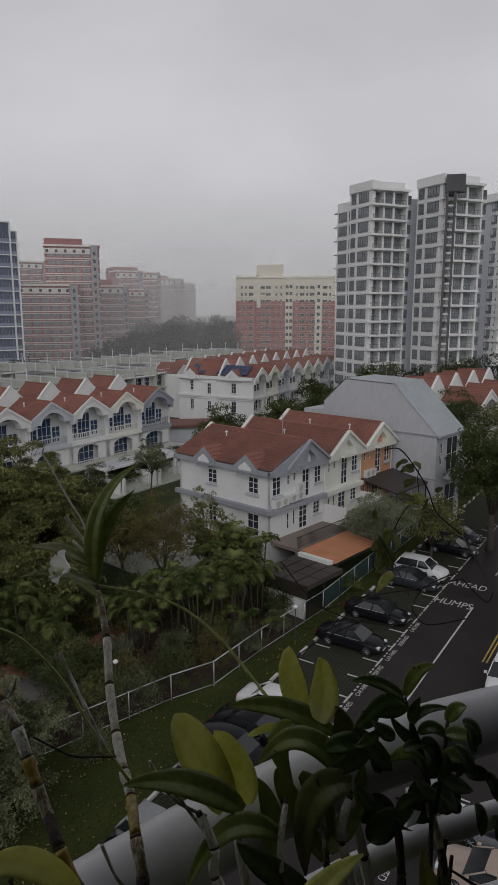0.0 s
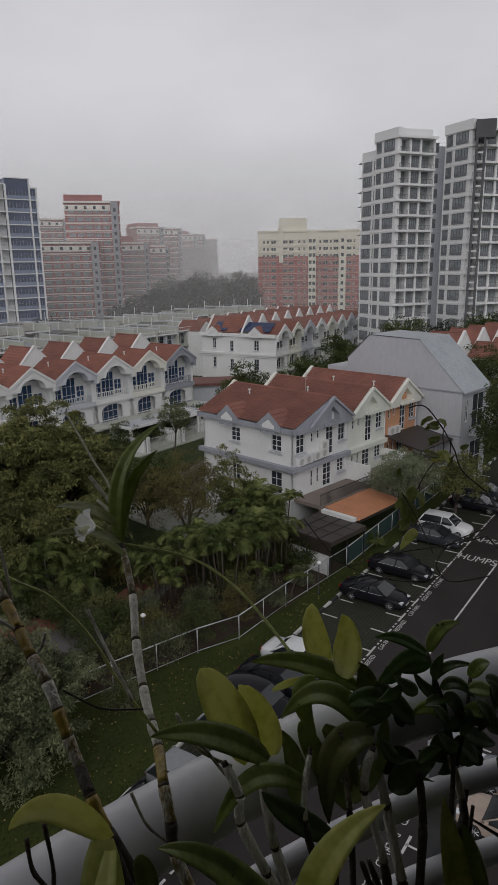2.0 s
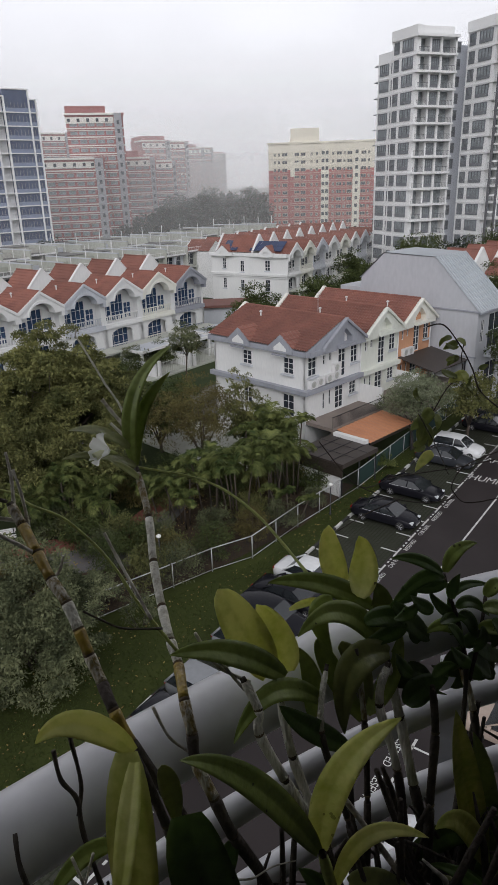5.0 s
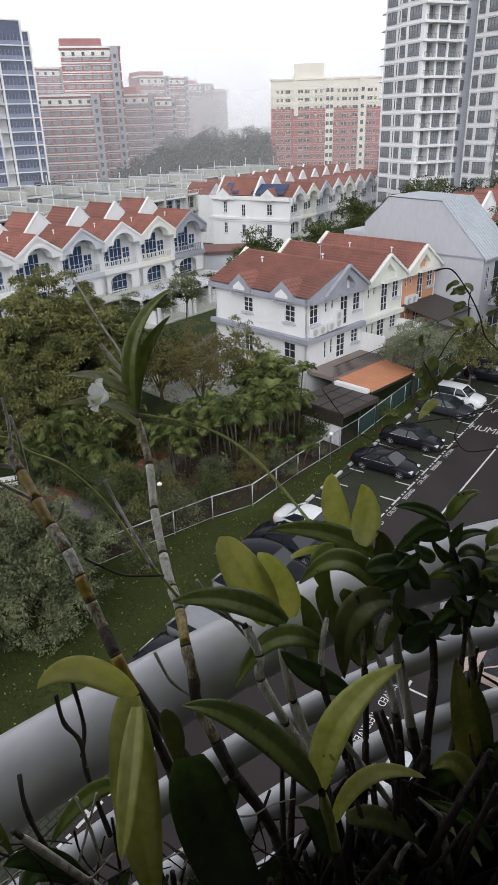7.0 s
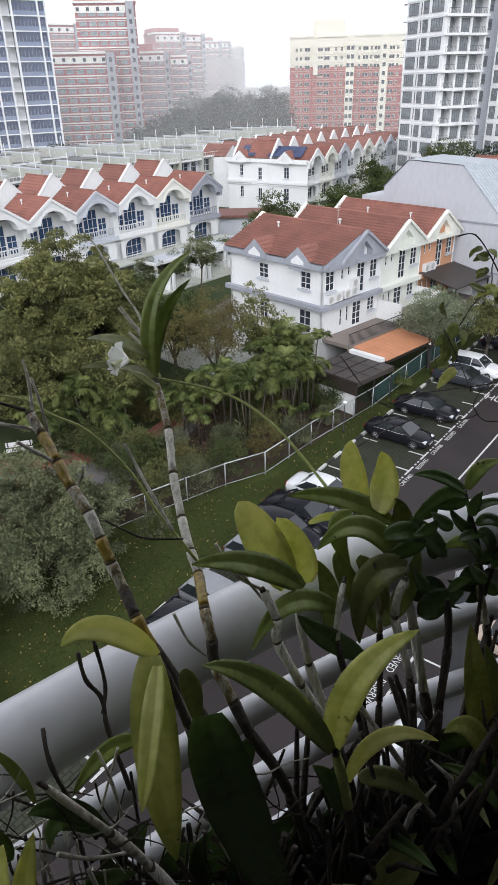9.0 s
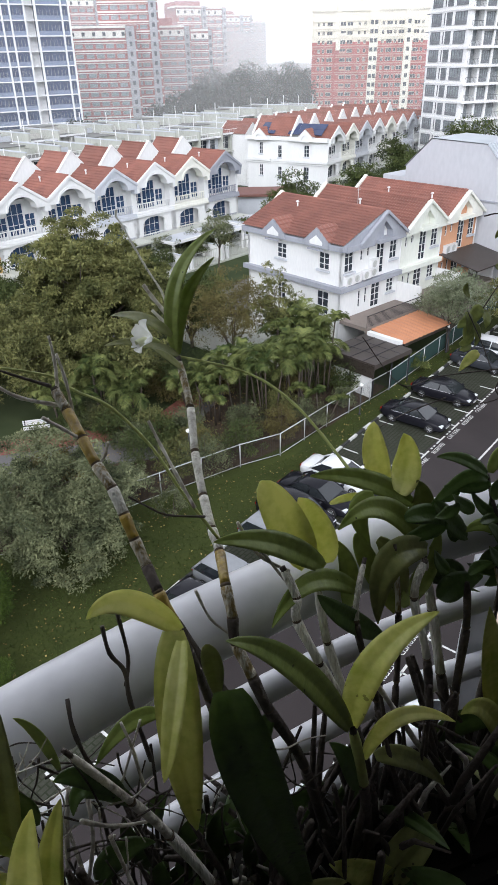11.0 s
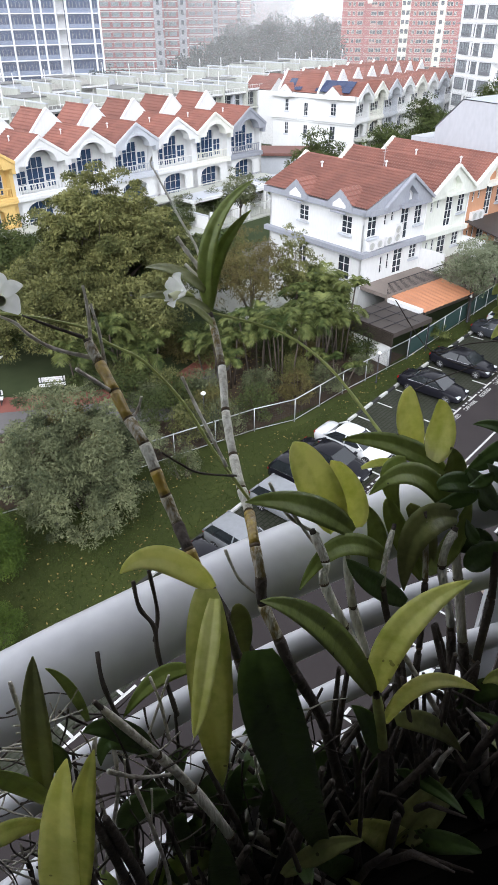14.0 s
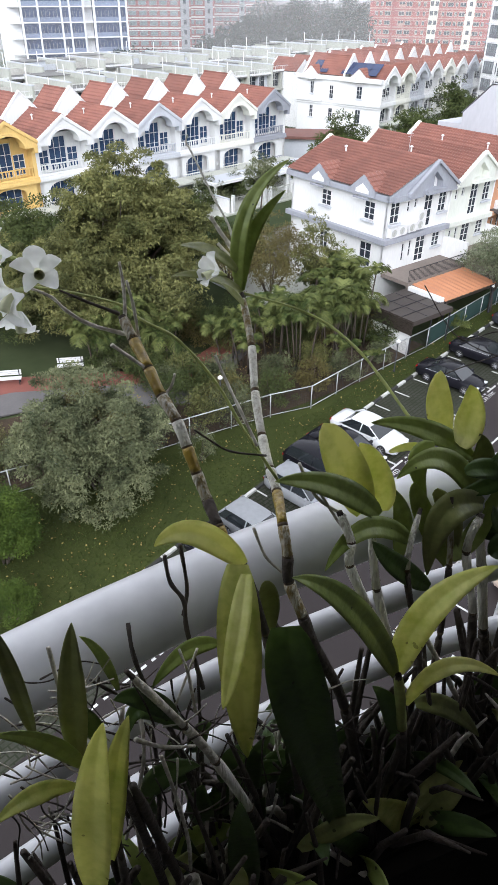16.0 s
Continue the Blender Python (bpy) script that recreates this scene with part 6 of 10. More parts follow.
    part("number_plate", Shape().box(-h2 - 0.02, -h2 + 0.02, -0.25, 0.25, 0.55, 0.66), PLATE, c)
    for x in (-L * 0.29, L * 0.3):
        for sg in (-1, 1):
            y = sg * (w2 - 0.1)
            w = part("wheel", Shape().tube([(x, y - 0.1 * sg, 0.32), (x, y - 0.07 * sg, 0.32), (x, y + 0.08 * sg, 0.32), (x, y + 0.11 * sg, 0.32)], [0.26, 0.32, 0.32, 0.27], 20), TYRE, c, smooth=True)
            rim = Shape().tube([(x, y + 0.105 * sg, 0.32), (x, y + 0.118 * sg, 0.32)], [0.07, 0.06], 10)
            rim.tube([(x, y + 0.1 * sg, 0.32), (x, y + 0.113 * sg, 0.32)], [0.225, 0.215], 18, False)
            for k in range(7):
                a = 2 * math.pi * k / 7
                rim.tube([(x, y + 0.112 * sg, 0.32), (x + 0.21 * math.cos(a), y + 0.112 * sg, 0.32 + 0.21 * math.sin(a))], 0.022, 5)
            part("rim", rim, RIM, w)
    return c


BAY = pose(0, 0, 0.006, 0, 0, -90)
for s_, w_, colour, kind, label in [
        (6.0, 2.45, "black", "saloon", "shiny black saloon car parked nose out"), (10.8, 2.5, "black", "saloon", "black saloon car with chrome trim parked nose out"),
        (17.9, 2.5, "grey", "saloon", "dark grey saloon car parked nose out"), (20.5, 2.4, "white", "suv", "white sport utility car parked nose out"),
        (27.6, 1.8, "black", "saloon", "black saloon car near the far fence"), (31.5, 2.2, "grey", "hatch", "dark hatchback car near the far fence"),
        (-3.7, 2.65, "white", "saloon", "white sporty saloon car with a dark roof line"), (-6.1, 2.6, "black", "saloon", "black saloon car with wet roof"),
        (-8.5, 2.5, "black", "suv", "black sport utility car between two others"), (-10.9, 2.0, "silver", "hatch", "pale silver hatchback car"),
        (-14.8, 1.7, "silver", "hatch", "silver hatchback car under the railing"), (-17.2, 1.5, "black", "hatch", "dark hatchback car beside the lawn")]:
    car(ROAD @ pose(s_, w_, 0) @ BAY, colour, kind, label)
car(ROAD @ pose(6.6, -7.6, 0.004, 0, 0, 180), "white", "van", "white people carrier at the far side of the drive")
car(ROAD @ pose(-9.3, -10.6, 0.004, 0, 0, 90), "beige", "saloon", "beige saloon car parked below the balcony")
car(ROAD @ pose(-16.6, -10.4, 0.004, 0, 0, 90), "white", "van", "white van parked below the balcony")
car(ROAD @ pose(-6.7, -10.5, 0.004, 0, 0, 90), "silver", "saloon", "silver saloon car parked below the balcony")
near = thing("near_bay_markings", ROAD, "white bay lines and reserved lettering on the near side", "road marking", "", "structure")
for i in range(-9, 2):
    part("bay_line", Shape().box(2.4 * i - 0.05, 2.4 * i + 0.05, -8.4, -7.0, 0.002, 0.008).box(2.4 * i - 0.5, 2.4 * i + 0.5, -7.1, -6.98, 0.002, 0.008), LINE, near)
for i in (-6, -5, -4):
    lettering("RESERVED", 2.4 * i - 0.6, -6.5, 0.5, 180, parent=near, name="word", squeeze=0.85)


# ---- haze: upright translucent sheets stand in for it, denser with distance ----
def haze_sheet(r, alpha, top):
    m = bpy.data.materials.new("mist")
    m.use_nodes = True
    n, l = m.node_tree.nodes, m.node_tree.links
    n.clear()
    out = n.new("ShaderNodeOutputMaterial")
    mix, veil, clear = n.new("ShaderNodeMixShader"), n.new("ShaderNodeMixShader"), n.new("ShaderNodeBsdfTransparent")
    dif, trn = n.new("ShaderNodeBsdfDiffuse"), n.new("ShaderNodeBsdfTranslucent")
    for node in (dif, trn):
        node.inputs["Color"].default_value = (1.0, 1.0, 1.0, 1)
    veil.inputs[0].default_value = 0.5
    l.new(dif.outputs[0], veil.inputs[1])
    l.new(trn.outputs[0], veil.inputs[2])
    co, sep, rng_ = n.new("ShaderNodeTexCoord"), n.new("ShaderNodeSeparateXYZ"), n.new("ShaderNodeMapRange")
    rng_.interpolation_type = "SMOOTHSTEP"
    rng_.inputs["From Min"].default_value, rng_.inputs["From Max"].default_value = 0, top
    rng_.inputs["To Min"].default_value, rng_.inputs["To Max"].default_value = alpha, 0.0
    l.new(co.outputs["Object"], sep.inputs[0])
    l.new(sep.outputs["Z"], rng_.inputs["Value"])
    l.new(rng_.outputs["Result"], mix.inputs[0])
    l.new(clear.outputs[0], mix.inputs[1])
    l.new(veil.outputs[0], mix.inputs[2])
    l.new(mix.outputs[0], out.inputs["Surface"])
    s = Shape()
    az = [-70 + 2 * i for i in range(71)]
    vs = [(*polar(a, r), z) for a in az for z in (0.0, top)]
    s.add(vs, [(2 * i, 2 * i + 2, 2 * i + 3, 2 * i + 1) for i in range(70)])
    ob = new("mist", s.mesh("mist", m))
    return tagged(ob, "translucent sheet standing in for rain haze before the far blocks", "mist", "", "stuff")


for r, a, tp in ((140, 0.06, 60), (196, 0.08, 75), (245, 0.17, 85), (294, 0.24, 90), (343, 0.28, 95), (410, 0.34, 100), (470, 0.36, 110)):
    haze_sheet(r, a, tp)


# ---- balcony: curved pipe railing; unseen slab above, floor and walls behind, added for shade ----
BALC = pose(0, 0, 22.5)
RAILW = mat("white_enamel_rail", (0.62, 0.62, 0.64), (0.5, 0.5, 0.52), 0.35, 3, 40, 0.03, spec=0.5)
# dark tone for unseen surfaces, keeps bounced light off the plants
WALLB = mat("unseen_dark_paint", (0.13, 0.125, 0.12), (0.09, 0.087, 0.083), 0.8, 1, 10, 0.08)
# near-black: the shade among the dense stems is put into this colour
TROUGH = mat("shade_black_trough", (0.016, 0.014, 0.012), (0.01, 0.009, 0.008), 0.95, 6, 50, 0.1, spec=0.05)
CANE = mat("papery_cane", (0.66, 0.64, 0.57), (0.4, 0.37, 0.3), 0.8, 190, 600, 0.5, stretch=(1, 1, 0.08), low=0.36, high=0.54)
CANEY = mat("yellow_grey_cane", (0.5, 0.47, 0.4), (0.2, 0.14, 0.04), 0.7, 150, 500, 0.5, stretch=(1, 1, 0.08), low=0.42, high=0.58)
STICK = mat("dry_grey_stem", (0.6, 0.57, 0.5), (0.28, 0.25, 0.2), 0.85, 120, 160, 0.4)
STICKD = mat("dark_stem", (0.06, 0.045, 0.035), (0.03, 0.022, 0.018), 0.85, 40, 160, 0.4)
SPIKE = mat("green_spike", (0.34, 0.38, 0.11), (0.2, 0.23, 0.06), 0.6, 30, 120, 0.1)
NODE = mat("dark_cane_node", (0.12, 0.085, 0.05), (0.06, 0.042, 0.025), 0.85, 40, 160, 0.2)
PETAL = mat("white_petal", (0.95, 0.95, 0.93), (0.87, 0.88, 0.84), 0.6, 60, 200, 0.1, thin=0.5)
GOLD = mat("golden_cane", (0.36, 0.25, 0.03), (0.15, 0.095, 0.02), 0.35, 120, 160, 0.3, stretch=(1, 1, 0.15))
DRYWHITE = mat("bleached_stem", (0.7, 0.68, 0.62), (0.5, 0.47, 0.41), 0.8, 120, 400, 0.3)
PETALY = mat("greenish_throat", (0.72, 0.72, 0.5), (0.6, 0.62, 0.38), 0.6, 60, 200, 0.1)


def orchid_leaf(name, a, b, thin=0.2):
    """Glossy leaf with fine mottling and scattered dark specks."""
    m = mat(name, a, b, 0.34, 14, 110, 0.12, spec=0.45, vary=0.12, thin=thin, low=0.36, high=0.6)
    n, l = m.node_tree.nodes, m.node_tree.links
    co, vo, no = n.new("ShaderNodeTexCoord"), n.new("ShaderNodeTexVoronoi"), n.new("ShaderNodeTexNoise")
    vo.inputs["Scale"].default_value, no.inputs["Scale"].default_value = 95.0, 18.0
    l.new(co.outputs["Object"], vo.inputs["Vector"])
    l.new(co.outputs["Object"], no.inputs["Vector"])
    lim = n.new("ShaderNodeMapRange")
    lim.inputs["From Min"].default_value, lim.inputs["From Max"].default_value = 0.5, 0.75
    lim.inputs["To Min"].default_value, lim.inputs["To Max"].default_value = 0.0, 0.3
    l.new(no.outputs["Fac"], lim.inputs["Value"])
    less = n.new("ShaderNodeMath")
    less.operation = "LESS_THAN"
    l.new(vo.outputs["Distance"], less.inputs[0])
    l.new(lim.outputs["Result"], less.inputs[1])
    mx = n.new("ShaderNodeMix")
    mx.data_type = "RGBA"
    bs = n["Principled BSDF"]
    src = bs.inputs["Base Color"].links[0].from_socket
    l.new(less.outputs[0], mx.inputs[0])
    l.new(src, mx.inputs[6])
    mx.inputs[7].default_value = (0.03, 0.028, 0.012, 1)
    l.new(mx.outputs[2], bs.inputs["Base Color"])
    return m


LEAF_Y = orchid_leaf("yellow_green_leaf", (0.86, 0.85, 0.4), (0.62, 0.65, 0.2), 0.5)
LEAF_YG = orchid_leaf("lime_leaf", (0.6, 0.6, 0.2), (0.34, 0.39, 0.08), 0.32)
LEAF_G = orchid_leaf("mid_green_leaf", (0.32, 0.39, 0.1), (0.19, 0.25, 0.055))
LEAF_O = orchid_leaf("olive_leaf", (0.3, 0.32, 0.11), (0.18, 0.2, 0.065))
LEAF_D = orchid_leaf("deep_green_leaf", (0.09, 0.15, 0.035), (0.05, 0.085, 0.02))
LEAF_TWIG = orchid_leaf("pale_twig_leaf", (0.22, 0.25, 0.06), (0.12, 0.15, 0.04))


def rail_y(x):
    return 0.59 + 0.70 * x - 0.59 * x * x if x < 0.55 else 0.59 + 0.70 * 0.55 - 0.59 * 0.55 ** 2 + (x - 0.55) * 0.05


def rail_path(z, off=0.0):
    return [(x, rail_y(x) - off, z) for x in [-0.9 + 0.06 * i for i in range(40)]]


railing = thing("balcony_railing", BALC, "white enamelled curved pipe railing of the balcony, wet on top", "railing")
part("top_rail", Shape().tube(rail_path(-0.5), 0.0375, 32), RAILW, railing, smooth=True)
for z in (-0.64, -0.768, -0.895, -1.02, -1.145):
    part("lower_rail", Shape().tube(rail_path(z), 0.0165, 20), RAILW, railing, smooth=True)
part("post_plate", Shape().prism([(0.2, rail_y(0.2) + 0.03), (0.245, rail_y(0.245) + 0.03), (0.245, rail_y(0.245) + 0.045), (0.2, rail_y(0.2) + 0.045)], "z", -1.45, -0.6), RAILW, railing)
part("post_plate", Shape().prism([(-0.62, rail_y(-0.62) + 0.03), (-0.56, rail_y(-0.56) + 0.03), (-0.56, rail_y(-0.56) + 0.045), (-0.62, rail_y(-0.62) + 0.045)], "z", -1.45, -0.6), RAILW, railing)
floor = [(-3, -2.2), (3, -2.2), (3, 1.3)] + [(x, rail_y(x) + 0.08) for x in [1.4 - 0.1 * i for i in range(25)]] + [(-3, -0.9)]
fl_ = new("balcony_floor", Shape().prism(floor, "z", -1.7, -1.5).mesh("balcony_floor", WALLB))
fl_.matrix_world = BALC
tagged(fl_, "grey screeded balcony floor", "floor", "", "structure")
# unseen slab: its edge is set by how far it shades the plants
ce_ = new("ceiling", Shape().prism([(-3, -2.2), (3, -2.2), (3, 1.3)] + [(x, rail_y(x) - 0.07) for x in [1.4 - 0.1 * i for i in range(25)]] + [(-3, -1.1)], "z", 1.15, 1.35).mesh("ceiling", WALLB))
ce_.matrix_world = BALC
tagged(ce_, "unseen concrete slab over the balcony, placed to shade the plants", "ceiling", "", "structure")
for nm, sh in (("wall_back", Shape().box(-3, 3, -2.4, -2.2, -1.5, 1.15)), ("wall_left", Shape().box(-3.2, -3, -2.4, -0.9, -1.5, 1.15)), ("wall_right", Shape().box(3, 3.2, -2.4, 1.3, -1.5, 1.15))):
    wb = new(nm, sh.mesh(nm, WALLB))
    wb.matrix_world = BALC
    tagged(wb, "unseen balcony wall behind the railing, added for shade", "wall", "", "structure")
lower = new("wall_lower", Shape().box(-3.1, 3.1, -8.0, -0.98, -22.45, -1.702).mesh("wall_lower", WALLB))
lower.matrix_world = BALC
tagged(lower, "painted wall of the apartment block that carries the balcony", "wall", "", "structure")
# trough and soil added to fill the shaded depth below the plants
trough = thing("plant_trough", BALC, "plant trough full of roots behind the railing, shade put into its black", "planter")
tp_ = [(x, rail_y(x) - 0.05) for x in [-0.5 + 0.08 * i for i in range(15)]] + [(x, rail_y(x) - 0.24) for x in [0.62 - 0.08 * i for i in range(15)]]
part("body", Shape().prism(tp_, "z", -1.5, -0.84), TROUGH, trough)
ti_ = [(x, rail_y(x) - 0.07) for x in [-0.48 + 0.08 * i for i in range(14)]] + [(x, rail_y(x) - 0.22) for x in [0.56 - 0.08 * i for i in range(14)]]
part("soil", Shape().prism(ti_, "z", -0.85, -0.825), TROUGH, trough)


def leaf(plant, base, ctl, tip, width, material, fold=0.2, twist=0.0, blunt=0.0):
    """A strap-shaped leaf with a fold along its midrib, rounded belly and pointed tip."""
    b, c, t = Vector(base), Vector(ctl), Vector(tip)
    face = Vector((0.15, -0.75, 0.65))
    n, half = 14, width / 2
    round_tip = 0.5 if material is LEAF_Y and width > 0.0281 else 0.68
    s = Shape()
    top, bot = [], []
    for i in range(n + 1):
        u = i / n
        p = b * (1 - u) ** 2 + c * 2 * u * (1 - u) + t * u * u
        d = ((c - b) * (1 - u) + (t - c) * u).normalized()
        side = d.cross(face)
        side = side.normalized() if side.length > 1e-4 else Vector((1, 0, 0))
        nor = side.cross(d).normalized()
        side = (side * math.cos(twist) + nor * math.sin(twist)).normalized()
        nor = side.cross(d).normalized()
        q0 = max(0.03, blunt)
        w = half * (math.sin(math.pi * min(1, q0 + (1 - q0) * u) ** 0.74) ** round_tip if u < 1 else 0.0)
        w = max(w, half * 0.05)
        wave = 0.04 * half * math.sin(u * 9 + base[0] * 60)
        for q in (-1, -0.6, -0.14, 0, 0.14, 0.6, 1):
            lift = fold * w * (abs(q) ** 1.3 + (0.14 if q == 0 else 0.3 * math.exp(-(4 * abs(q) - 0.9) ** 2))) + wave * q
            top.append(p + side * (w * q) + nor * lift)
            bot.append(p + side * (w * q) + nor * (lift - 0.0011 * (1 - 0.7 * abs(q))))
    k = len(top)
    fs = []
    for i in range(n):
        for j in range(6):
            a = i * 7 + j
            fs += [(a, a + 1, a + 8, a + 7), (k + a + 7, k + a + 8, k + a + 1, k + a)]
    for i in range(n):
        for j in (0, 6):
            a = i * 7 + j
            fs.append((a, a + 7, k + a + 7, k + a) if j == 0 else (k + a, k + a + 7, a + 7, a))
    s.add([tuple(v) for v in top + bot], fs)
    part("leaf", s, material, plant, smooth=True)


def cane(plant, pts, r0, r1, material, name="cane", nodes=True):
    """A stem through the points; jointed ones swell between dark nodes."""
    ps = [Vector(p) for p in pts]
    fine, rad, joints = [], [], []
    m = len(ps) - 1
    steps = 5
    for i in range(m):
        p0, p1, p2, p3 = ps[max(i - 1, 0)], ps[i], ps[i + 1], ps[min(i + 2, m)]
        for k in range(steps + (i == m - 1)):
            u = k / steps
            fine.append(0.5 * ((2 * p1) + (p2 - p0) * u + (2 * p0 - 5 * p1 + 4 * p2 - p3) * u * u + (3 * p1 - p0 - 3 * p2 + p3) * u ** 3))
            rad.append((r0 + (r1 - r0) * (i + u) / m) * (0.92 + 0.1 * math.sin(7.0 * (i + u))))
    if not nodes:
        part(name, Shape().tube(fine, rad, 7), material, plant, smooth=True)
        return
    # jointed: each internode is a sheath that flares at its upper end, above a dark node
    st = part(name, Shape().tube(fine, [r * 0.72 for r in rad], 8), STICKD, plant, smooth=True)
    for i in range(m):
        seg = fine[i * steps:(i + 1) * steps + 1]
        r = r0 + (r1 - r0) * (i + 0.5) / m
        cover = material[i % len(material)] if isinstance(material, list) else material
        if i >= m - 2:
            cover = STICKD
        prof = [1.0 if i else 0.35, 1.06 if i else 0.8, 1.0, 0.95, 0.93, 0.98][:len(seg)]
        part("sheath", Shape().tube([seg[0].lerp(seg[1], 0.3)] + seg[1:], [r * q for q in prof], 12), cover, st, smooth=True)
        if i:
            d = (seg[1] - seg[0]).normalized()
            part("node", Shape().tube([seg[0] - d * 0.0016, seg[0], seg[0] + d * 0.0016], [r * 0.9, r * 1.0, r * 0.9], 12), NODE, st, smooth=True)


def bloom(at, size, way, plant, cup=0.35):
    """An open white flower: five petals and a furled lip."""
    at, way = Vector(at), Vector(way).normalized()
    q = way.to_track_quat("Z", "Y")
    root = part("flower", Shape().tube([at - way * size * 0.35, at], [size * 0.05, size * 0.12], 8), SPIKE, plant, "white orchid flower")
    for k in range(5):
        a = 2 * math.pi * k / 5 + 0.3
        wide = 0.66 if k in (1, 4) else 0.46
        s, vs, fs = Shape(), [], []
        for i in range(8):
            u = i / 7
            w = size * wide * 0.5 * math.sin(math.pi * min(0.97, 0.06 + 0.94 * u) ** 0.9) ** 0.7
            for j in (-1, -0.4, 0.4, 1):
                spread = 1 - cup * (0.35 + 0.65 * math.sin(min(1.0, 1.15 * u) * 1.571))
                r, off = size * (0.06 + 0.9 * u * spread), w * j
                z = size * (cup * 1.05 * u + 0.22 * math.sin(u * 2.4) - (0.34 - 0.5 * cup) * u * u + 0.1 * j * j * math.sin(3 * u))
                vs.append(tuple(at + q @ Vector((r * math.cos(a) - off * math.sin(a), r * math.sin(a) + off * math.cos(a), z))))
        for i in range(7):
            for j in range(3):
                b = i * 4 + j
                fs.append((b, b + 1, b + 5, b + 4))
        part("petal", s.add(vs, fs), PETAL, root, smooth=True)
    part("lip", Shape().tube([at, at + q @ Vector((0, -0.1 * size, 0.25 * size)), at + q @ Vector((0, -0.3 * size, 0.45 * size))], [size * 0.06, size * 0.12, size * 0.16], 10, False), PETALY, root, smooth=True)


# ---- plants at the rail ----
pl = thing("flowering_orchid", BALC, "tall orchid with papery grey canes and a white bloom", "orchid", "potted plants")
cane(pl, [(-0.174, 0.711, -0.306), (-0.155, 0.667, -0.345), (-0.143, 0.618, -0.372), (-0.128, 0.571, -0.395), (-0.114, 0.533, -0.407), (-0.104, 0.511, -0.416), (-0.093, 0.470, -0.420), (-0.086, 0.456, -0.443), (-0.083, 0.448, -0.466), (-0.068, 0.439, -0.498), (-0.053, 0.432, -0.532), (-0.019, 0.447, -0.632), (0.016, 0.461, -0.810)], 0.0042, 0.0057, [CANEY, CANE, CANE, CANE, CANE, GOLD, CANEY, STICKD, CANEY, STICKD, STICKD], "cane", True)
leaf(pl, (-0.176, 0.709, -0.299), (-0.186, 0.710, -0.205), (-0.134, 0.766, -0.178), 0.0186, LEAF_G, 0.3, 0.3)
leaf(pl, (-0.174, 0.711, -0.303), (-0.179, 0.722, -0.243), (-0.135, 0.755, -0.206), 0.0161, LEAF_G, 0.3, -0.2)
leaf(pl, (-0.178, 0.707, -0.280), (-0.195, 0.671, -0.240), (-0.218, 0.629, -0.230), 0.0135, LEAF_O, 0.18, 0)
leaf(pl, (-0.173, 0.712, -0.305), (-0.200, 0.667, -0.264), (-0.226, 0.622, -0.258), 0.0115, LEAF_O, 0.18, 0)
leaf(pl, (-0.168, 0.706, -0.320), (-0.173, 0.667, -0.287), (-0.184, 0.642, -0.268), 0.0095, LEAF_O, 0.18, 0)
cane(pl, [(-0.180, 0.722, -0.290), (-0.193, 0.748, -0.250), (-0.213, 0.759, -0.220), (-0.230, 0.770, -0.194), (-0.243, 0.779, -0.175), (-0.248, 0.781, -0.168), (-0.246, 0.781, -0.160)], 0.0015, 0.0010, DRYWHITE, "dry_stem", False)
cane(pl, [(-0.186, 0.730, -0.272), (-0.192, 0.738, -0.263), (-0.204, 0.742, -0.249), (-0.215, 0.746, -0.235)], 0.0028, 0.0024, STICK, "dry_stem", False)
cane(pl, [(-0.188, 0.729, -0.275), (-0.204, 0.731, -0.259)], 0.0024, 0.0018, DRYWHITE, "dry_stem", False)
cane(pl, [(-0.173, 0.712, -0.306), (-0.119, 0.739, -0.330), (-0.078, 0.732, -0.344), (-0.038, 0.703, -0.362), (-0.004, 0.667, -0.385), (0.024, 0.627, -0.402)], 0.0015, 0.0020, SPIKE, "flower_spike", False)
cane(pl, [(-0.312, 0.514, -0.234), (-0.289, 0.538, -0.247), (-0.254, 0.555, -0.262), (-0.236, 0.552, -0.273), (-0.201, 0.546, -0.287), (-0.165, 0.539, -0.324), (-0.138, 0.522, -0.358), (-0.104, 0.511, -0.402)], 0.0012, 0.0018, SPIKE, "flower_spike", False)
cane(pl, [(-0.166, 0.458, -0.321), (-0.155, 0.468, -0.337), (-0.141, 0.480, -0.354), (-0.114, 0.503, -0.371)], 0.0009, 0.0012, STICKD, "dry_stem", False)
cane(pl, [(-0.166, 0.537, -0.294), (-0.155, 0.528, -0.312), (-0.139, 0.511, -0.331), (-0.121, 0.496, -0.357)], 0.0015, 0.0018, STICK, "dry_stem", False)
pl = thing("leafless_orchid", BALC, "leafless orchid with thick yellow and grey jointed canes and white blooms", "orchid", "potted plants")
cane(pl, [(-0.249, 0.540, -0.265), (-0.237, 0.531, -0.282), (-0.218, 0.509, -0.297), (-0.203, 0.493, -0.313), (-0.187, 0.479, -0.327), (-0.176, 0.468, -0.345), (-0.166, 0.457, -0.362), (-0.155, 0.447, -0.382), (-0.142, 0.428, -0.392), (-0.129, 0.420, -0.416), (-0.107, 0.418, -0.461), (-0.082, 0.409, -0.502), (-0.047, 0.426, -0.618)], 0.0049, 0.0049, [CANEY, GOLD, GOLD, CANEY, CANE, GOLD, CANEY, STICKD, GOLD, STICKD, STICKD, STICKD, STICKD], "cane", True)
cane(pl, [(-0.247, 0.542, -0.274), (-0.248, 0.550, -0.246), (-0.252, 0.556, -0.223)], 0.0022, 0.0013, STICK, "side_stem", False)
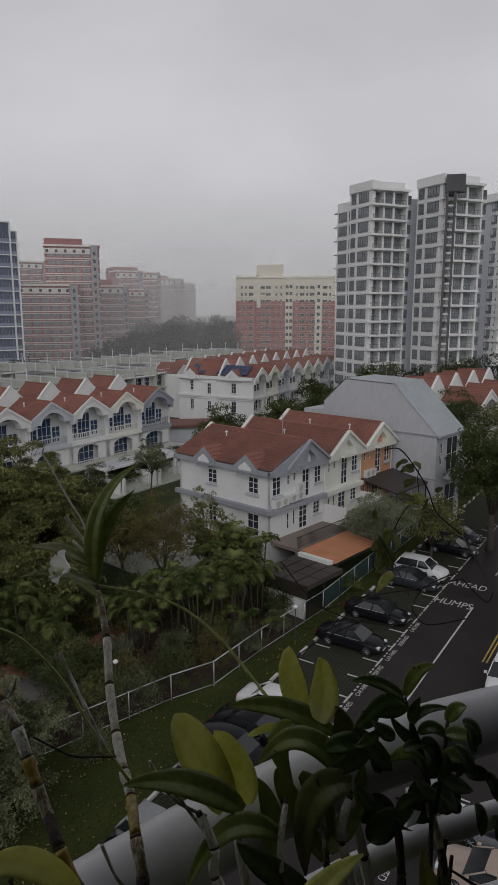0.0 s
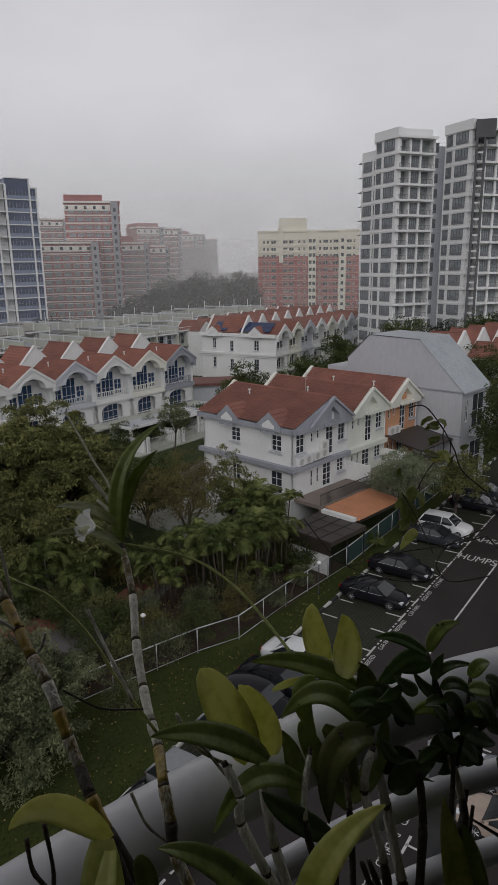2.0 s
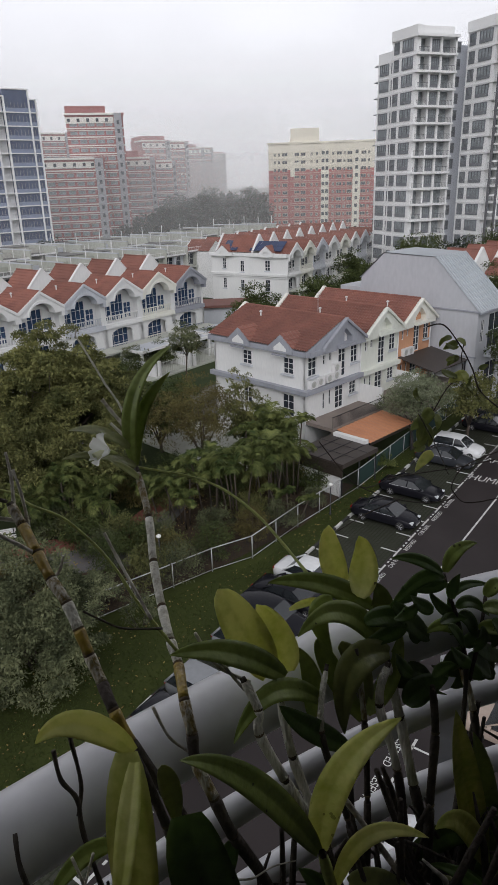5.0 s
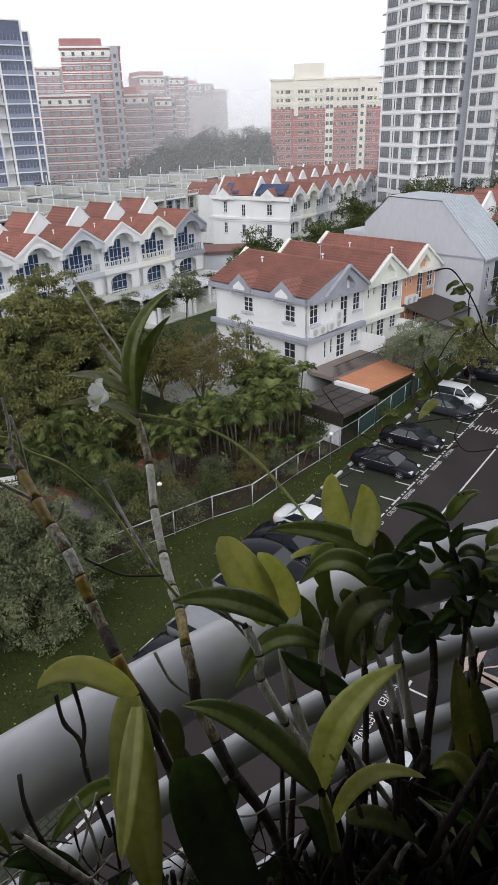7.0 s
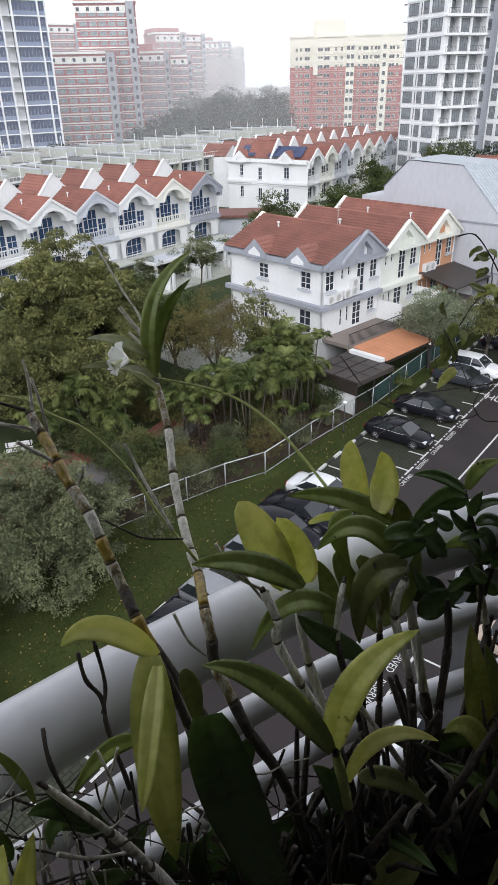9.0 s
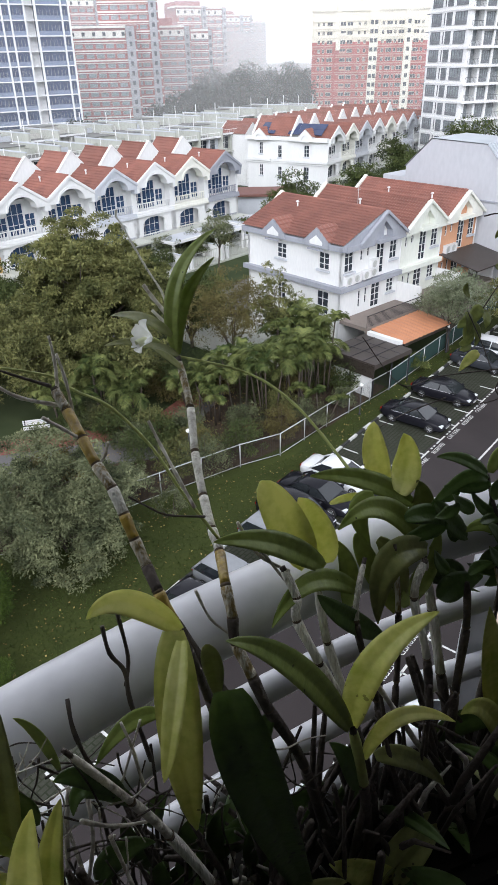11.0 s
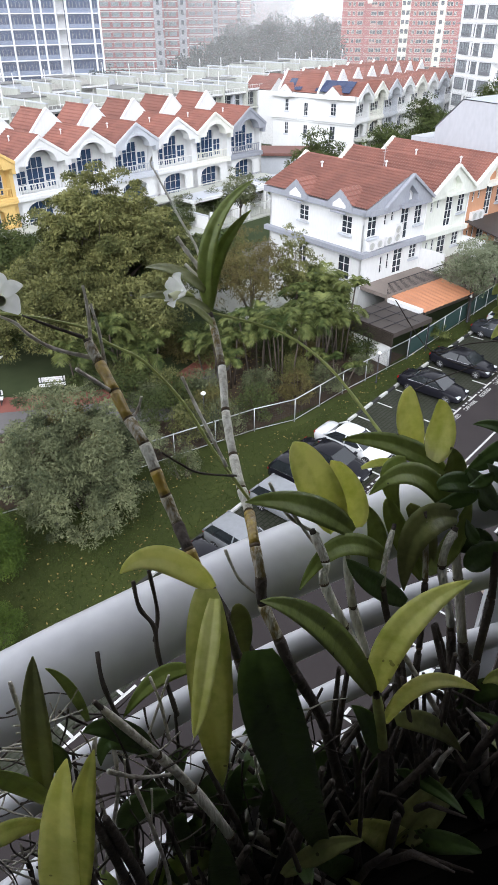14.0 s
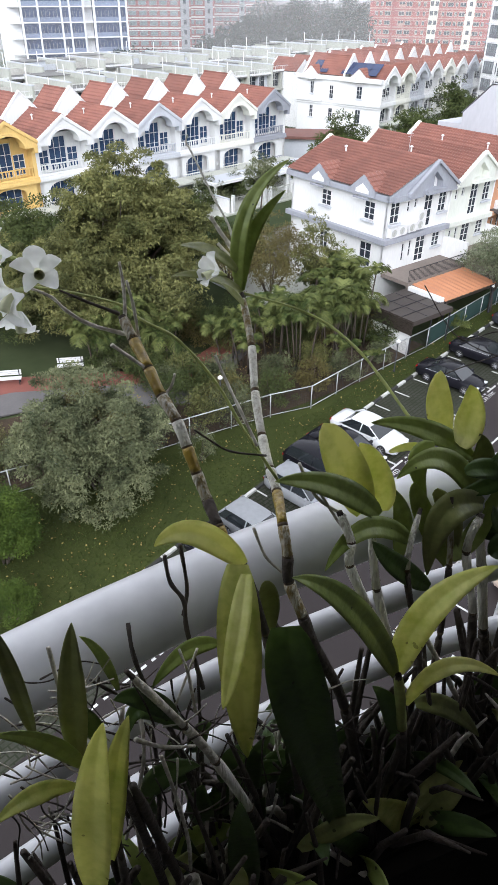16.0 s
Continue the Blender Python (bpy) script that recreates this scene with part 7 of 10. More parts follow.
cane(pl, [(-0.236, 0.542, -0.290), (-0.237, 0.541, -0.260), (-0.243, 0.545, -0.235)], 0.0019, 0.0013, STICK, "side_stem", False)
cane(pl, [(-0.247, 0.541, -0.283), (-0.269, 0.519, -0.266), (-0.285, 0.513, -0.253), (-0.297, 0.511, -0.240), (-0.317, 0.509, -0.232)], 0.0022, 0.0012, STICK, "side_stem", False)
cane(pl, [(-0.250, 0.538, -0.263), (-0.272, 0.526, -0.249), (-0.291, 0.516, -0.236)], 0.0019, 0.0009, STICKD, "side_stem", False)
cane(pl, [(-0.218, 0.509, -0.299), (-0.228, 0.500, -0.285), (-0.240, 0.489, -0.268)], 0.0018, 0.0018, STICK, "side_stem", False)
cane(pl, [(-0.201, 0.496, -0.314), (-0.196, 0.500, -0.308), (-0.193, 0.503, -0.297)], 0.0018, 0.0012, STICK, "side_stem", False)
bloom((-0.188, 0.656, -0.264), 0.0300, (-0.6, -0.55, 0.42), pl, 0.4)
bloom((-0.326, 0.502, -0.206), 0.0300, (-0.5, -0.75, 0.35), pl, 0.25)
bloom((-0.304, 0.509, -0.219), 0.0270, (0.35, -0.55, 0.6), pl, 0.2)
bloom((-0.317, 0.491, -0.231), 0.0320, (-0.35, -0.7, -0.05), pl, 0.25)
bloom((-0.314, 0.486, -0.244), 0.0300, (0.0, -0.55, -0.75), pl, 0.35)
pl = thing("broad_leaved_orchid", BALC, "dense orchid clump with broad yellow-green leaves", "orchid", "potted plants")
leaf(pl, (0.056, 0.628, -0.413), (0.037, 0.626, -0.372), (0.041, 0.638, -0.342), 0.0282, LEAF_Y, 0.25, 0)
leaf(pl, (0.071, 0.617, -0.415), (0.085, 0.651, -0.399), (0.074, 0.649, -0.361), 0.0314, LEAF_Y, 0.25, 0)
leaf(pl, (0.092, 0.619, -0.465), (0.106, 0.643, -0.446), (0.090, 0.628, -0.405), 0.0312, LEAF_O, 0.2, 0)
leaf(pl, (0.089, 0.628, -0.436), (0.035, 0.616, -0.386), (-0.022, 0.594, -0.383), 0.0229, LEAF_G, 0.25, 0)
leaf(pl, (0.106, 0.628, -0.493), (0.050, 0.600, -0.384), (0.007, 0.555, -0.419), 0.0260, LEAF_G, 0.3, 0)
leaf(pl, (-0.021, 0.535, -0.447), (-0.051, 0.533, -0.379), (-0.067, 0.540, -0.355), 0.0391, LEAF_Y, 0.25, 0)
leaf(pl, (-0.005, 0.546, -0.454), (-0.010, 0.553, -0.417), (-0.032, 0.547, -0.377), 0.0340, LEAF_Y, 0.2, 0)
leaf(pl, (-0.006, 0.536, -0.451), (-0.052, 0.503, -0.383), (-0.100, 0.464, -0.368), 0.0242, LEAF_G, 0.28, 0)
leaf(pl, (0.031, 0.551, -0.494), (-0.024, 0.524, -0.425), (-0.052, 0.472, -0.471), 0.0213, LEAF_G, 0.3, 0)
leaf(pl, (0.020, 0.544, -0.509), (0.027, 0.574, -0.479), (0.005, 0.564, -0.438), 0.0210, LEAF_G, 0.25, 0)
leaf(pl, (0.105, 0.607, -0.479), (0.041, 0.559, -0.432), (0.055, 0.557, -0.543), 0.0328, LEAF_O, 0.3, 0)
leaf(pl, (0.074, 0.569, -0.535), (0.024, 0.577, -0.449), (0.028, 0.579, -0.439), 0.0222, LEAF_G, 0.25, 0)
leaf(pl, (0.079, 0.572, -0.529), (0.117, 0.619, -0.521), (0.120, 0.626, -0.466), 0.0230, LEAF_G, 0.25, 0)
leaf(pl, (0.058, 0.549, -0.552), (0.008, 0.516, -0.494), (-0.011, 0.502, -0.456), 0.0235, LEAF_D, 0.2, 0)
leaf(pl, (0.126, 0.599, -0.543), (0.139, 0.621, -0.534), (0.179, 0.637, -0.539), 0.0300, LEAF_D, 0.2, 0)
leaf(pl, (0.051, 0.595, -0.459), (0.086, 0.591, -0.492), (0.077, 0.580, -0.546), 0.0233, LEAF_O, 0.25, 0)
leaf(pl, (0.043, 0.599, -0.406), (0.014, 0.585, -0.409), (0.043, 0.589, -0.464), 0.0227, LEAF_G, 0.2, 0)
leaf(pl, (-0.001, 0.589, -0.412), (0.027, 0.614, -0.412), (0.046, 0.611, -0.421), 0.0084, LEAF_Y, 0.2, 0)
cane(pl, [(-0.045, 0.507, -0.428), (-0.031, 0.498, -0.456), (-0.030, 0.489, -0.476), (-0.008, 0.484, -0.524), (0.032, 0.492, -0.625), (0.057, 0.488, -0.726), (0.074, 0.489, -0.868)], 0.0045, 0.0053, CANE, "cane", True)
cane(pl, [(-0.012, 0.522, -0.459), (0.000, 0.510, -0.523), (0.020, 0.504, -0.588), (0.038, 0.496, -0.648), (0.061, 0.490, -0.786)], 0.0046, 0.0051, CANE, "cane", True)
cane(pl, [(0.103, 0.616, -0.491), (0.120, 0.605, -0.563), (0.139, 0.596, -0.653), (0.175, 0.594, -0.809), (0.218, 0.595, -0.990)], 0.0056, 0.0067, CANE, "cane", True)
cane(pl, [(0.067, 0.584, -0.456), (0.075, 0.559, -0.526), (0.079, 0.542, -0.611), (0.082, 0.523, -0.774)], 0.0031, 0.0040, CANEY, "cane", True)
cane(pl, [(0.036, 0.564, -0.459), (0.029, 0.530, -0.513), (0.057, 0.528, -0.627), (0.101, 0.525, -0.832)], 0.0031, 0.0040, CANE, "cane", True)
cane(pl, [(0.099, 0.574, -0.606), (0.133, 0.572, -0.719), (0.169, 0.571, -0.891)], 0.0041, 0.0051, CANEY, "cane", True)
cane(pl, [(-0.084, 0.497, -0.371), (-0.067, 0.501, -0.409), (-0.039, 0.512, -0.437)], 0.0016, 0.0019, STICK, "dry_stem", False)
cane(pl, [(-0.068, 0.500, -0.396), (-0.044, 0.508, -0.442), (-0.027, 0.511, -0.459)], 0.0016, 0.0020, STICK, "dry_stem", False)
cane(pl, [(-0.116, 0.451, -0.411), (-0.105, 0.450, -0.441), (-0.090, 0.453, -0.461)], 0.0016, 0.0012, STICK, "dry_stem", False)
pl = thing("young_orchid_shoot", BALC, "young orchid shoot with pointed arching green leaves", "orchid", "potted plants")
leaf(pl, (0.024, 0.437, -0.555), (0.020, 0.425, -0.440), (0.091, 0.459, -0.427), 0.0280, LEAF_Y, 0.3, 0.2)
leaf(pl, (0.022, 0.435, -0.556), (-0.031, 0.374, -0.381), (-0.072, 0.337, -0.347), 0.0227, LEAF_G, 0.3, -0.2)
leaf(pl, (0.039, 0.446, -0.614), (0.052, 0.431, -0.494), (0.126, 0.469, -0.579), 0.0171, LEAF_Y, 0.3, 0)
leaf(pl, (0.053, 0.466, -0.637), (0.085, 0.472, -0.623), (0.141, 0.507, -0.737), 0.0223, LEAF_O, 0.2, 0)
leaf(pl, (0.036, 0.445, -0.663), (0.030, 0.451, -0.617), (0.005, 0.443, -0.589), 0.0218, LEAF_D, 0.2, 0)
cane(pl, [(0.024, 0.437, -0.553), (0.042, 0.449, -0.657), (0.061, 0.460, -0.819), (0.087, 0.477, -1.051)], 0.0053, 0.0063, SPIKE, "cane", True)
cane(pl, [(0.131, 0.512, -0.742), (0.177, 0.535, -0.828), (0.229, 0.559, -0.922)], 0.0046, 0.0046, STICK, "dry_stem", False)
pl = thing("drooping_orchid", BALC, "orchid with long drooping strap leaves beside the rail", "orchid", "potted plants")
leaf(pl, (-0.108, 0.358, -0.362), (-0.144, 0.353, -0.313), (-0.165, 0.338, -0.336), 0.0185, LEAF_Y, 0.3, 0)
leaf(pl, (-0.112, 0.354, -0.359), (-0.102, 0.298, -0.396), (-0.094, 0.299, -0.499), 0.0305, LEAF_YG, 0.3, 0.1, 0.05)
leaf(pl, (-0.104, 0.345, -0.358), (-0.101, 0.292, -0.382), (-0.109, 0.286, -0.425), 0.0150, LEAF_Y, 0.4, -0.25, 0.05)
leaf(pl, (-0.095, 0.378, -0.397), (-0.092, 0.396, -0.439), (-0.091, 0.392, -0.477), 0.0164, LEAF_O, 0.2, 0)
leaf(pl, (-0.077, 0.363, -0.426), (-0.066, 0.327, -0.460), (-0.001, 0.389, -0.785), 0.0460, LEAF_D, 0.35, 0, 0.05)
leaf(pl, (-0.127, 0.352, -0.443), (-0.152, 0.345, -0.434), (-0.172, 0.322, -0.468), 0.0135, LEAF_G, 0.25, 0)
leaf(pl, (-0.154, 0.318, -0.494), (-0.171, 0.303, -0.438), (-0.187, 0.288, -0.438), 0.0178, LEAF_D, 0.25, 0)
leaf(pl, (-0.191, 0.305, -0.451), (-0.195, 0.301, -0.396), (-0.205, 0.292, -0.380), 0.0080, LEAF_G, 0.2, 0)
leaf(pl, (-0.052, 0.432, -0.540), (-0.067, 0.411, -0.575), (-0.092, 0.381, -0.563), 0.0216, LEAF_D, 0.2, 0)
leaf(pl, (-0.148, 0.324, -0.516), (-0.185, 0.311, -0.451), (-0.182, 0.293, -0.485), 0.0162, LEAF_D, 0.2, 0)
cane(pl, [(-0.108, 0.358, -0.362), (-0.092, 0.361, -0.433), (-0.076, 0.364, -0.517), (-0.055, 0.380, -0.682)], 0.0036, 0.0042, STICKD, "cane", True)
cane(pl, [(-0.171, 0.374, -0.379), (-0.166, 0.367, -0.399), (-0.156, 0.366, -0.417), (-0.153, 0.360, -0.444), (-0.140, 0.351, -0.500)], 0.0017, 0.0022, STICKD, "dry_stem", False)
cane(pl, [(-0.161, 0.382, -0.374), (-0.156, 0.377, -0.413), (-0.157, 0.366, -0.433)], 0.0017, 0.0017, STICKD, "dry_stem", False)
cane(pl, [(-0.190, 0.336, -0.414), (-0.183, 0.322, -0.431), (-0.174, 0.320, -0.470), (-0.161, 0.322, -0.517)], 0.0017, 0.0023, STICKD, "dry_stem", False)
cane(pl, [(-0.175, 0.289, -0.404), (-0.147, 0.315, -0.498), (-0.127, 0.331, -0.567), (-0.101, 0.353, -0.679), (-0.076, 0.374, -0.812), (-0.057, 0.388, -0.930)], 0.0027, 0.0067, [STICK, STICK, CANE, CANE, CANE], "cane", True)
cane(pl, [(-0.151, 0.331, -0.429), (-0.144, 0.327, -0.452), (-0.141, 0.329, -0.500)], 0.0011, 0.0017, STICK, "dry_stem", False)
cane(pl, [(-0.140, 0.341, -0.438), (-0.148, 0.334, -0.465), (-0.156, 0.326, -0.492)], 0.0011, 0.0011, STICK, "dry_stem", False)
cane(pl, [(-0.180, 0.265, -0.503), (-0.171, 0.273, -0.601), (-0.162, 0.281, -0.721)], 0.0036, 0.0043, CANE, "cane", True)
cane(pl, [(-0.174, 0.270, -0.511), (-0.162, 0.282, -0.625), (-0.148, 0.294, -0.746)], 0.0044, 0.0044, STICK, "cane", True)
cane(pl, [(-0.162, 0.301, -0.522), (-0.152, 0.300, -0.584), (-0.147, 0.304, -0.668), (-0.149, 0.302, -0.769)], 0.0018, 0.0021, STICK, "dry_stem", False)
cane(pl, [(-0.179, 0.296, -0.496), (-0.163, 0.310, -0.524), (-0.143, 0.328, -0.546)], 0.0021, 0.0015, STICK, "dry_stem", False)
pl = thing("bushy_orchid", BALC, "bushy orchid with upright yellow-green leaves and tangled grey roots", "orchid", "potted plants")
leaf(pl, (-0.190, 0.236, -0.424), (-0.190, 0.246, -0.361), (-0.188, 0.257, -0.323), 0.0172, LEAF_O, 0.25, 0)
leaf(pl, (-0.176, 0.199, -0.518), (-0.167, 0.201, -0.394), (-0.161, 0.222, -0.357), 0.0237, LEAF_Y, 0.25, 0.1)
leaf(pl, (-0.170, 0.214, -0.497), (-0.161, 0.218, -0.402), (-0.154, 0.239, -0.374), 0.0174, LEAF_YG, 0.25, 0)
leaf(pl, (-0.194, 0.232, -0.451), (-0.205, 0.212, -0.411), (-0.219, 0.188, -0.417), 0.0138, LEAF_YG, 0.25, 0)
leaf(pl, (-0.188, 0.237, -0.434), (-0.201, 0.230, -0.386), (-0.214, 0.204, -0.355), 0.0131, LEAF_G, 0.25, 0)
leaf(pl, (-0.214, 0.234, -0.400), (-0.215, 0.233, -0.328), (-0.217, 0.231, -0.301), 0.0109, LEAF_O, 0.25, 0)
leaf(pl, (-0.183, 0.252, -0.427), (-0.191, 0.260, -0.412), (-0.199, 0.248, -0.383), 0.0139, LEAF_D, 0.2, 0)
cane(pl, [(-0.203, 0.253, -0.342), (-0.199, 0.248, -0.383), (-0.194, 0.242, -0.436)], 0.0014, 0.0019, STICK, "dry_stem", False)
cane(pl, [(-0.230, 0.243, -0.489), (-0.227, 0.237, -0.502), (-0.222, 0.242, -0.530), (-0.222, 0.240, -0.553)], 0.0008, 0.0005, STICKD, "root", False)
cane(pl, [(-0.218, 0.277, -0.419), (-0.207, 0.286, -0.427), (-0.200, 0.298, -0.426), (-0.190, 0.299, -0.407)], 0.0007, 0.0005, STICK, "root", False)
cane(pl, [(-0.213, 0.258, -0.399), (-0.207, 0.272, -0.414), (-0.196, 0.275, -0.399), (-0.193, 0.283, -0.390)], 0.0007, 0.0004, STICK, "root", False)
cane(pl, [(-0.236, 0.272, -0.578), (-0.233, 0.271, -0.605), (-0.222, 0.273, -0.627), (-0.214, 0.271, -0.650)], 0.0010, 0.0006, STICKD, "root", False)
cane(pl, [(-0.225, 0.278, -0.456), (-0.219, 0.292, -0.459), (-0.211, 0.297, -0.445), (-0.210, 0.295, -0.420)], 0.0008, 0.0005, STICK, "root", False)
cane(pl, [(-0.228, 0.242, -0.405), (-0.219, 0.251, -0.417), (-0.215, 0.265, -0.443), (-0.214, 0.275, -0.477)], 0.0007, 0.0005, STICK, "root", False)
cane(pl, [(-0.253, 0.274, -0.582), (-0.244, 0.281, -0.611), (-0.235, 0.299, -0.642), (-0.218, 0.306, -0.634)], 0.0010, 0.0006, STICKD, "root", False)
cane(pl, [(-0.238, 0.225, -0.462), (-0.236, 0.230, -0.490), (-0.230, 0.230, -0.509), (-0.219, 0.236, -0.525)], 0.0008, 0.0005, STICK, "root", False)
cane(pl, [(-0.251, 0.275, -0.587), (-0.243, 0.286, -0.621), (-0.232, 0.288, -0.644), (-0.217, 0.294, -0.665)], 0.0010, 0.0006, STICK, "root", False)
cane(pl, [(-0.238, 0.268, -0.448), (-0.233, 0.280, -0.448), (-0.219, 0.284, -0.437), (-0.215, 0.296, -0.433)], 0.0008, 0.0005, STICKD, "root", False)
cane(pl, [(-0.225, 0.274, -0.499), (-0.211, 0.281, -0.506), (-0.199, 0.294, -0.521), (-0.186, 0.298, -0.506)], 0.0008, 0.0005, STICK, "root", False)
cane(pl, [(-0.240, 0.229, -0.421), (-0.227, 0.233, -0.422), (-0.216, 0.238, -0.430), (-0.207, 0.248, -0.435)], 0.0007, 0.0005, STICK, "root", False)
cane(pl, [(-0.264, 0.244, -0.526), (-0.257, 0.244, -0.546), (-0.261, 0.241, -0.570), (-0.262, 0.235, -0.589)], 0.0009, 0.0006, STICKD, "root", False)
cane(pl, [(-0.237, 0.263, -0.436), (-0.223, 0.267, -0.427), (-0.212, 0.275, -0.439), (-0.203, 0.286, -0.457)], 0.0008, 0.0005, STICK, "root", False)
cane(pl, [(-0.236, 0.238, -0.394), (-0.228, 0.239, -0.408), (-0.225, 0.238, -0.425), (-0.224, 0.235, -0.440)], 0.0007, 0.0005, STICK, "root", False)
cane(pl, [(-0.254, 0.255, -0.512), (-0.246, 0.259, -0.533), (-0.233, 0.263, -0.546), (-0.224, 0.270, -0.572)], 0.0009, 0.0006, STICKD, "root", False)
cane(pl, [(-0.262, 0.249, -0.470), (-0.252, 0.252, -0.485), (-0.244, 0.254, -0.504), (-0.236, 0.259, -0.525)], 0.0008, 0.0005, STICK, "root", False)
cane(pl, [(-0.242, 0.262, -0.549), (-0.242, 0.258, -0.571), (-0.246, 0.245, -0.572), (-0.253, 0.237, -0.582)], 0.0009, 0.0006, STICK, "root", False)
cane(pl, [(-0.241, 0.222, -0.473), (-0.232, 0.226, -0.491), (-0.231, 0.233, -0.526), (-0.230, 0.233, -0.551)], 0.0008, 0.0005, STICKD, "root", False)
cane(pl, [(-0.227, 0.257, -0.449), (-0.221, 0.258, -0.468), (-0.215, 0.271, -0.496), (-0.203, 0.279, -0.512)], 0.0008, 0.0005, STICK, "root", False)
cane(pl, [(-0.246, 0.238, -0.474), (-0.239, 0.250, -0.481), (-0.237, 0.260, -0.475), (-0.236, 0.267, -0.463)], 0.0008, 0.0005, STICK, "root", False)
cane(pl, [(-0.238, 0.257, -0.384), (-0.229, 0.264, -0.396), (-0.216, 0.269, -0.396), (-0.209, 0.278, -0.392)], 0.0007, 0.0004, STICKD, "root", False)
cane(pl, [(-0.255, 0.265, -0.468), (-0.253, 0.276, -0.501), (-0.252, 0.285, -0.536), (-0.249, 0.292, -0.569)], 0.0009, 0.0006, STICK, "root", False)
cane(pl, [(-0.235, 0.235, -0.526), (-0.227, 0.241, -0.549), (-0.222, 0.253, -0.586), (-0.212, 0.261, -0.616)], 0.0009, 0.0006, STICK, "root", False)
cane(pl, [(-0.230, 0.256, -0.568), (-0.226, 0.269, -0.612), (-0.213, 0.281, -0.633), (-0.202, 0.297, -0.672)], 0.0010, 0.0006, STICKD, "root", False)
cane(pl, [(-0.247, 0.255, -0.554), (-0.237, 0.269, -0.572), (-0.229, 0.279, -0.603), (-0.222, 0.277, -0.626)], 0.0010, 0.0006, STICK, "root", False)
cane(pl, [(-0.215, 0.244, -0.396), (-0.208, 0.254, -0.413), (-0.203, 0.259, -0.435), (-0.195, 0.267, -0.456)], 0.0007, 0.0005, STICK, "root", False)
cane(pl, [(-0.254, 0.243, -0.473), (-0.243, 0.248, -0.486), (-0.232, 0.257, -0.490), (-0.219, 0.262, -0.478)], 0.0008, 0.0005, STICKD, "root", False)
cane(pl, [(-0.230, 0.279, -0.450), (-0.223, 0.290, -0.473), (-0.214, 0.299, -0.496), (-0.205, 0.305, -0.520)], 0.0008, 0.0005, STICK, "root", False)
cane(pl, [(-0.215, 0.260, -0.395), (-0.206, 0.271, -0.408), (-0.195, 0.280, -0.412), (-0.186, 0.292, -0.419)], 0.0007, 0.0005, STICK, "root", False)
cane(pl, [(-0.246, 0.280, -0.528), (-0.231, 0.286, -0.529), (-0.220, 0.296, -0.551), (-0.205, 0.304, -0.552)], 0.0009, 0.0006, STICKD, "root", False)
cane(pl, [(-0.235, 0.244, -0.459), (-0.224, 0.246, -0.471), (-0.216, 0.255, -0.494), (-0.214, 0.264, -0.529)], 0.0008, 0.0005, STICK, "root", False)
cane(pl, [(-0.266, 0.257, -0.549), (-0.266, 0.259, -0.580), (-0.259, 0.260, -0.605), (-0.264, 0.262, -0.644)], 0.0010, 0.0006, STICK, "root", False)
cane(pl, [(-0.239, 0.254, -0.472), (-0.229, 0.263, -0.473), (-0.222, 0.278, -0.495), (-0.208, 0.285, -0.491)], 0.0008, 0.0005, STICKD, "root", False)
cane(pl, [(-0.246, 0.280, -0.546), (-0.242, 0.274, -0.561), (-0.250, 0.275, -0.596), (-0.262, 0.269, -0.616)], 0.0009, 0.0006, STICK, "root", False)
cane(pl, [(-0.237, 0.242, -0.537), (-0.223, 0.247, -0.526), (-0.215, 0.252, -0.509), (-0.213, 0.261, -0.501)], 0.0008, 0.0005, STICK, "root", False)
cane(pl, [(-0.236, 0.284, -0.421), (-0.230, 0.299, -0.429), (-0.217, 0.307, -0.427), (-0.208, 0.322, -0.448)], 0.0008, 0.0005, STICKD, "root", False)
cane(pl, [(-0.233, 0.253, -0.424), (-0.230, 0.259, -0.449), (-0.219, 0.265, -0.462), (-0.207, 0.274, -0.468)], 0.0008, 0.0005, STICK, "root", False)
cane(pl, [(-0.245, 0.244, -0.536), (-0.235, 0.253, -0.555), (-0.222, 0.261, -0.562), (-0.213, 0.277, -0.587)], 0.0009, 0.0006, STICK, "root", False)
cane(pl, [(-0.235, 0.241, -0.417), (-0.225, 0.248, -0.425), (-0.214, 0.255, -0.422), (-0.211, 0.265, -0.417)], 0.0007, 0.0005, STICKD, "root", False)
cane(pl, [(-0.218, 0.248, -0.400), (-0.206, 0.254, -0.405), (-0.195, 0.259, -0.398), (-0.193, 0.268, -0.391)], 0.0007, 0.0004, STICK, "root", False)
cane(pl, [(-0.235, 0.278, -0.542), (-0.223, 0.286, -0.561), (-0.218, 0.298, -0.601), (-0.212, 0.306, -0.641)], 0.0010, 0.0006, STICK, "root", False)
cane(pl, [(-0.238, 0.247, -0.419), (-0.232, 0.260, -0.435), (-0.222, 0.267, -0.450), (-0.217, 0.273, -0.475)], 0.0008, 0.0005, STICKD, "root", False)
cane(pl, [(-0.224, 0.263, -0.476), (-0.219, 0.269, -0.503), (-0.212, 0.285, -0.535), (-0.202, 0.303, -0.557)], 0.0009, 0.0005, STICK, "root", False)
cane(pl, [(-0.217, 0.257, -0.458), (-0.204, 0.262, -0.448), (-0.194, 0.272, -0.451), (-0.186, 0.287, -0.461)], 0.0008, 0.0005, STICK, "root", False)
cane(pl, [(-0.245, 0.257, -0.406), (-0.242, 0.267, -0.432), (-0.235, 0.278, -0.453), (-0.226, 0.291, -0.465)], 0.0008, 0.0005, STICKD, "root", False)
cane(pl, [(-0.189, 0.334, -0.651), (-0.189, 0.334, -0.698), (-0.196, 0.328, -0.735)], 0.0013, 0.0008, STICK, "root", False)
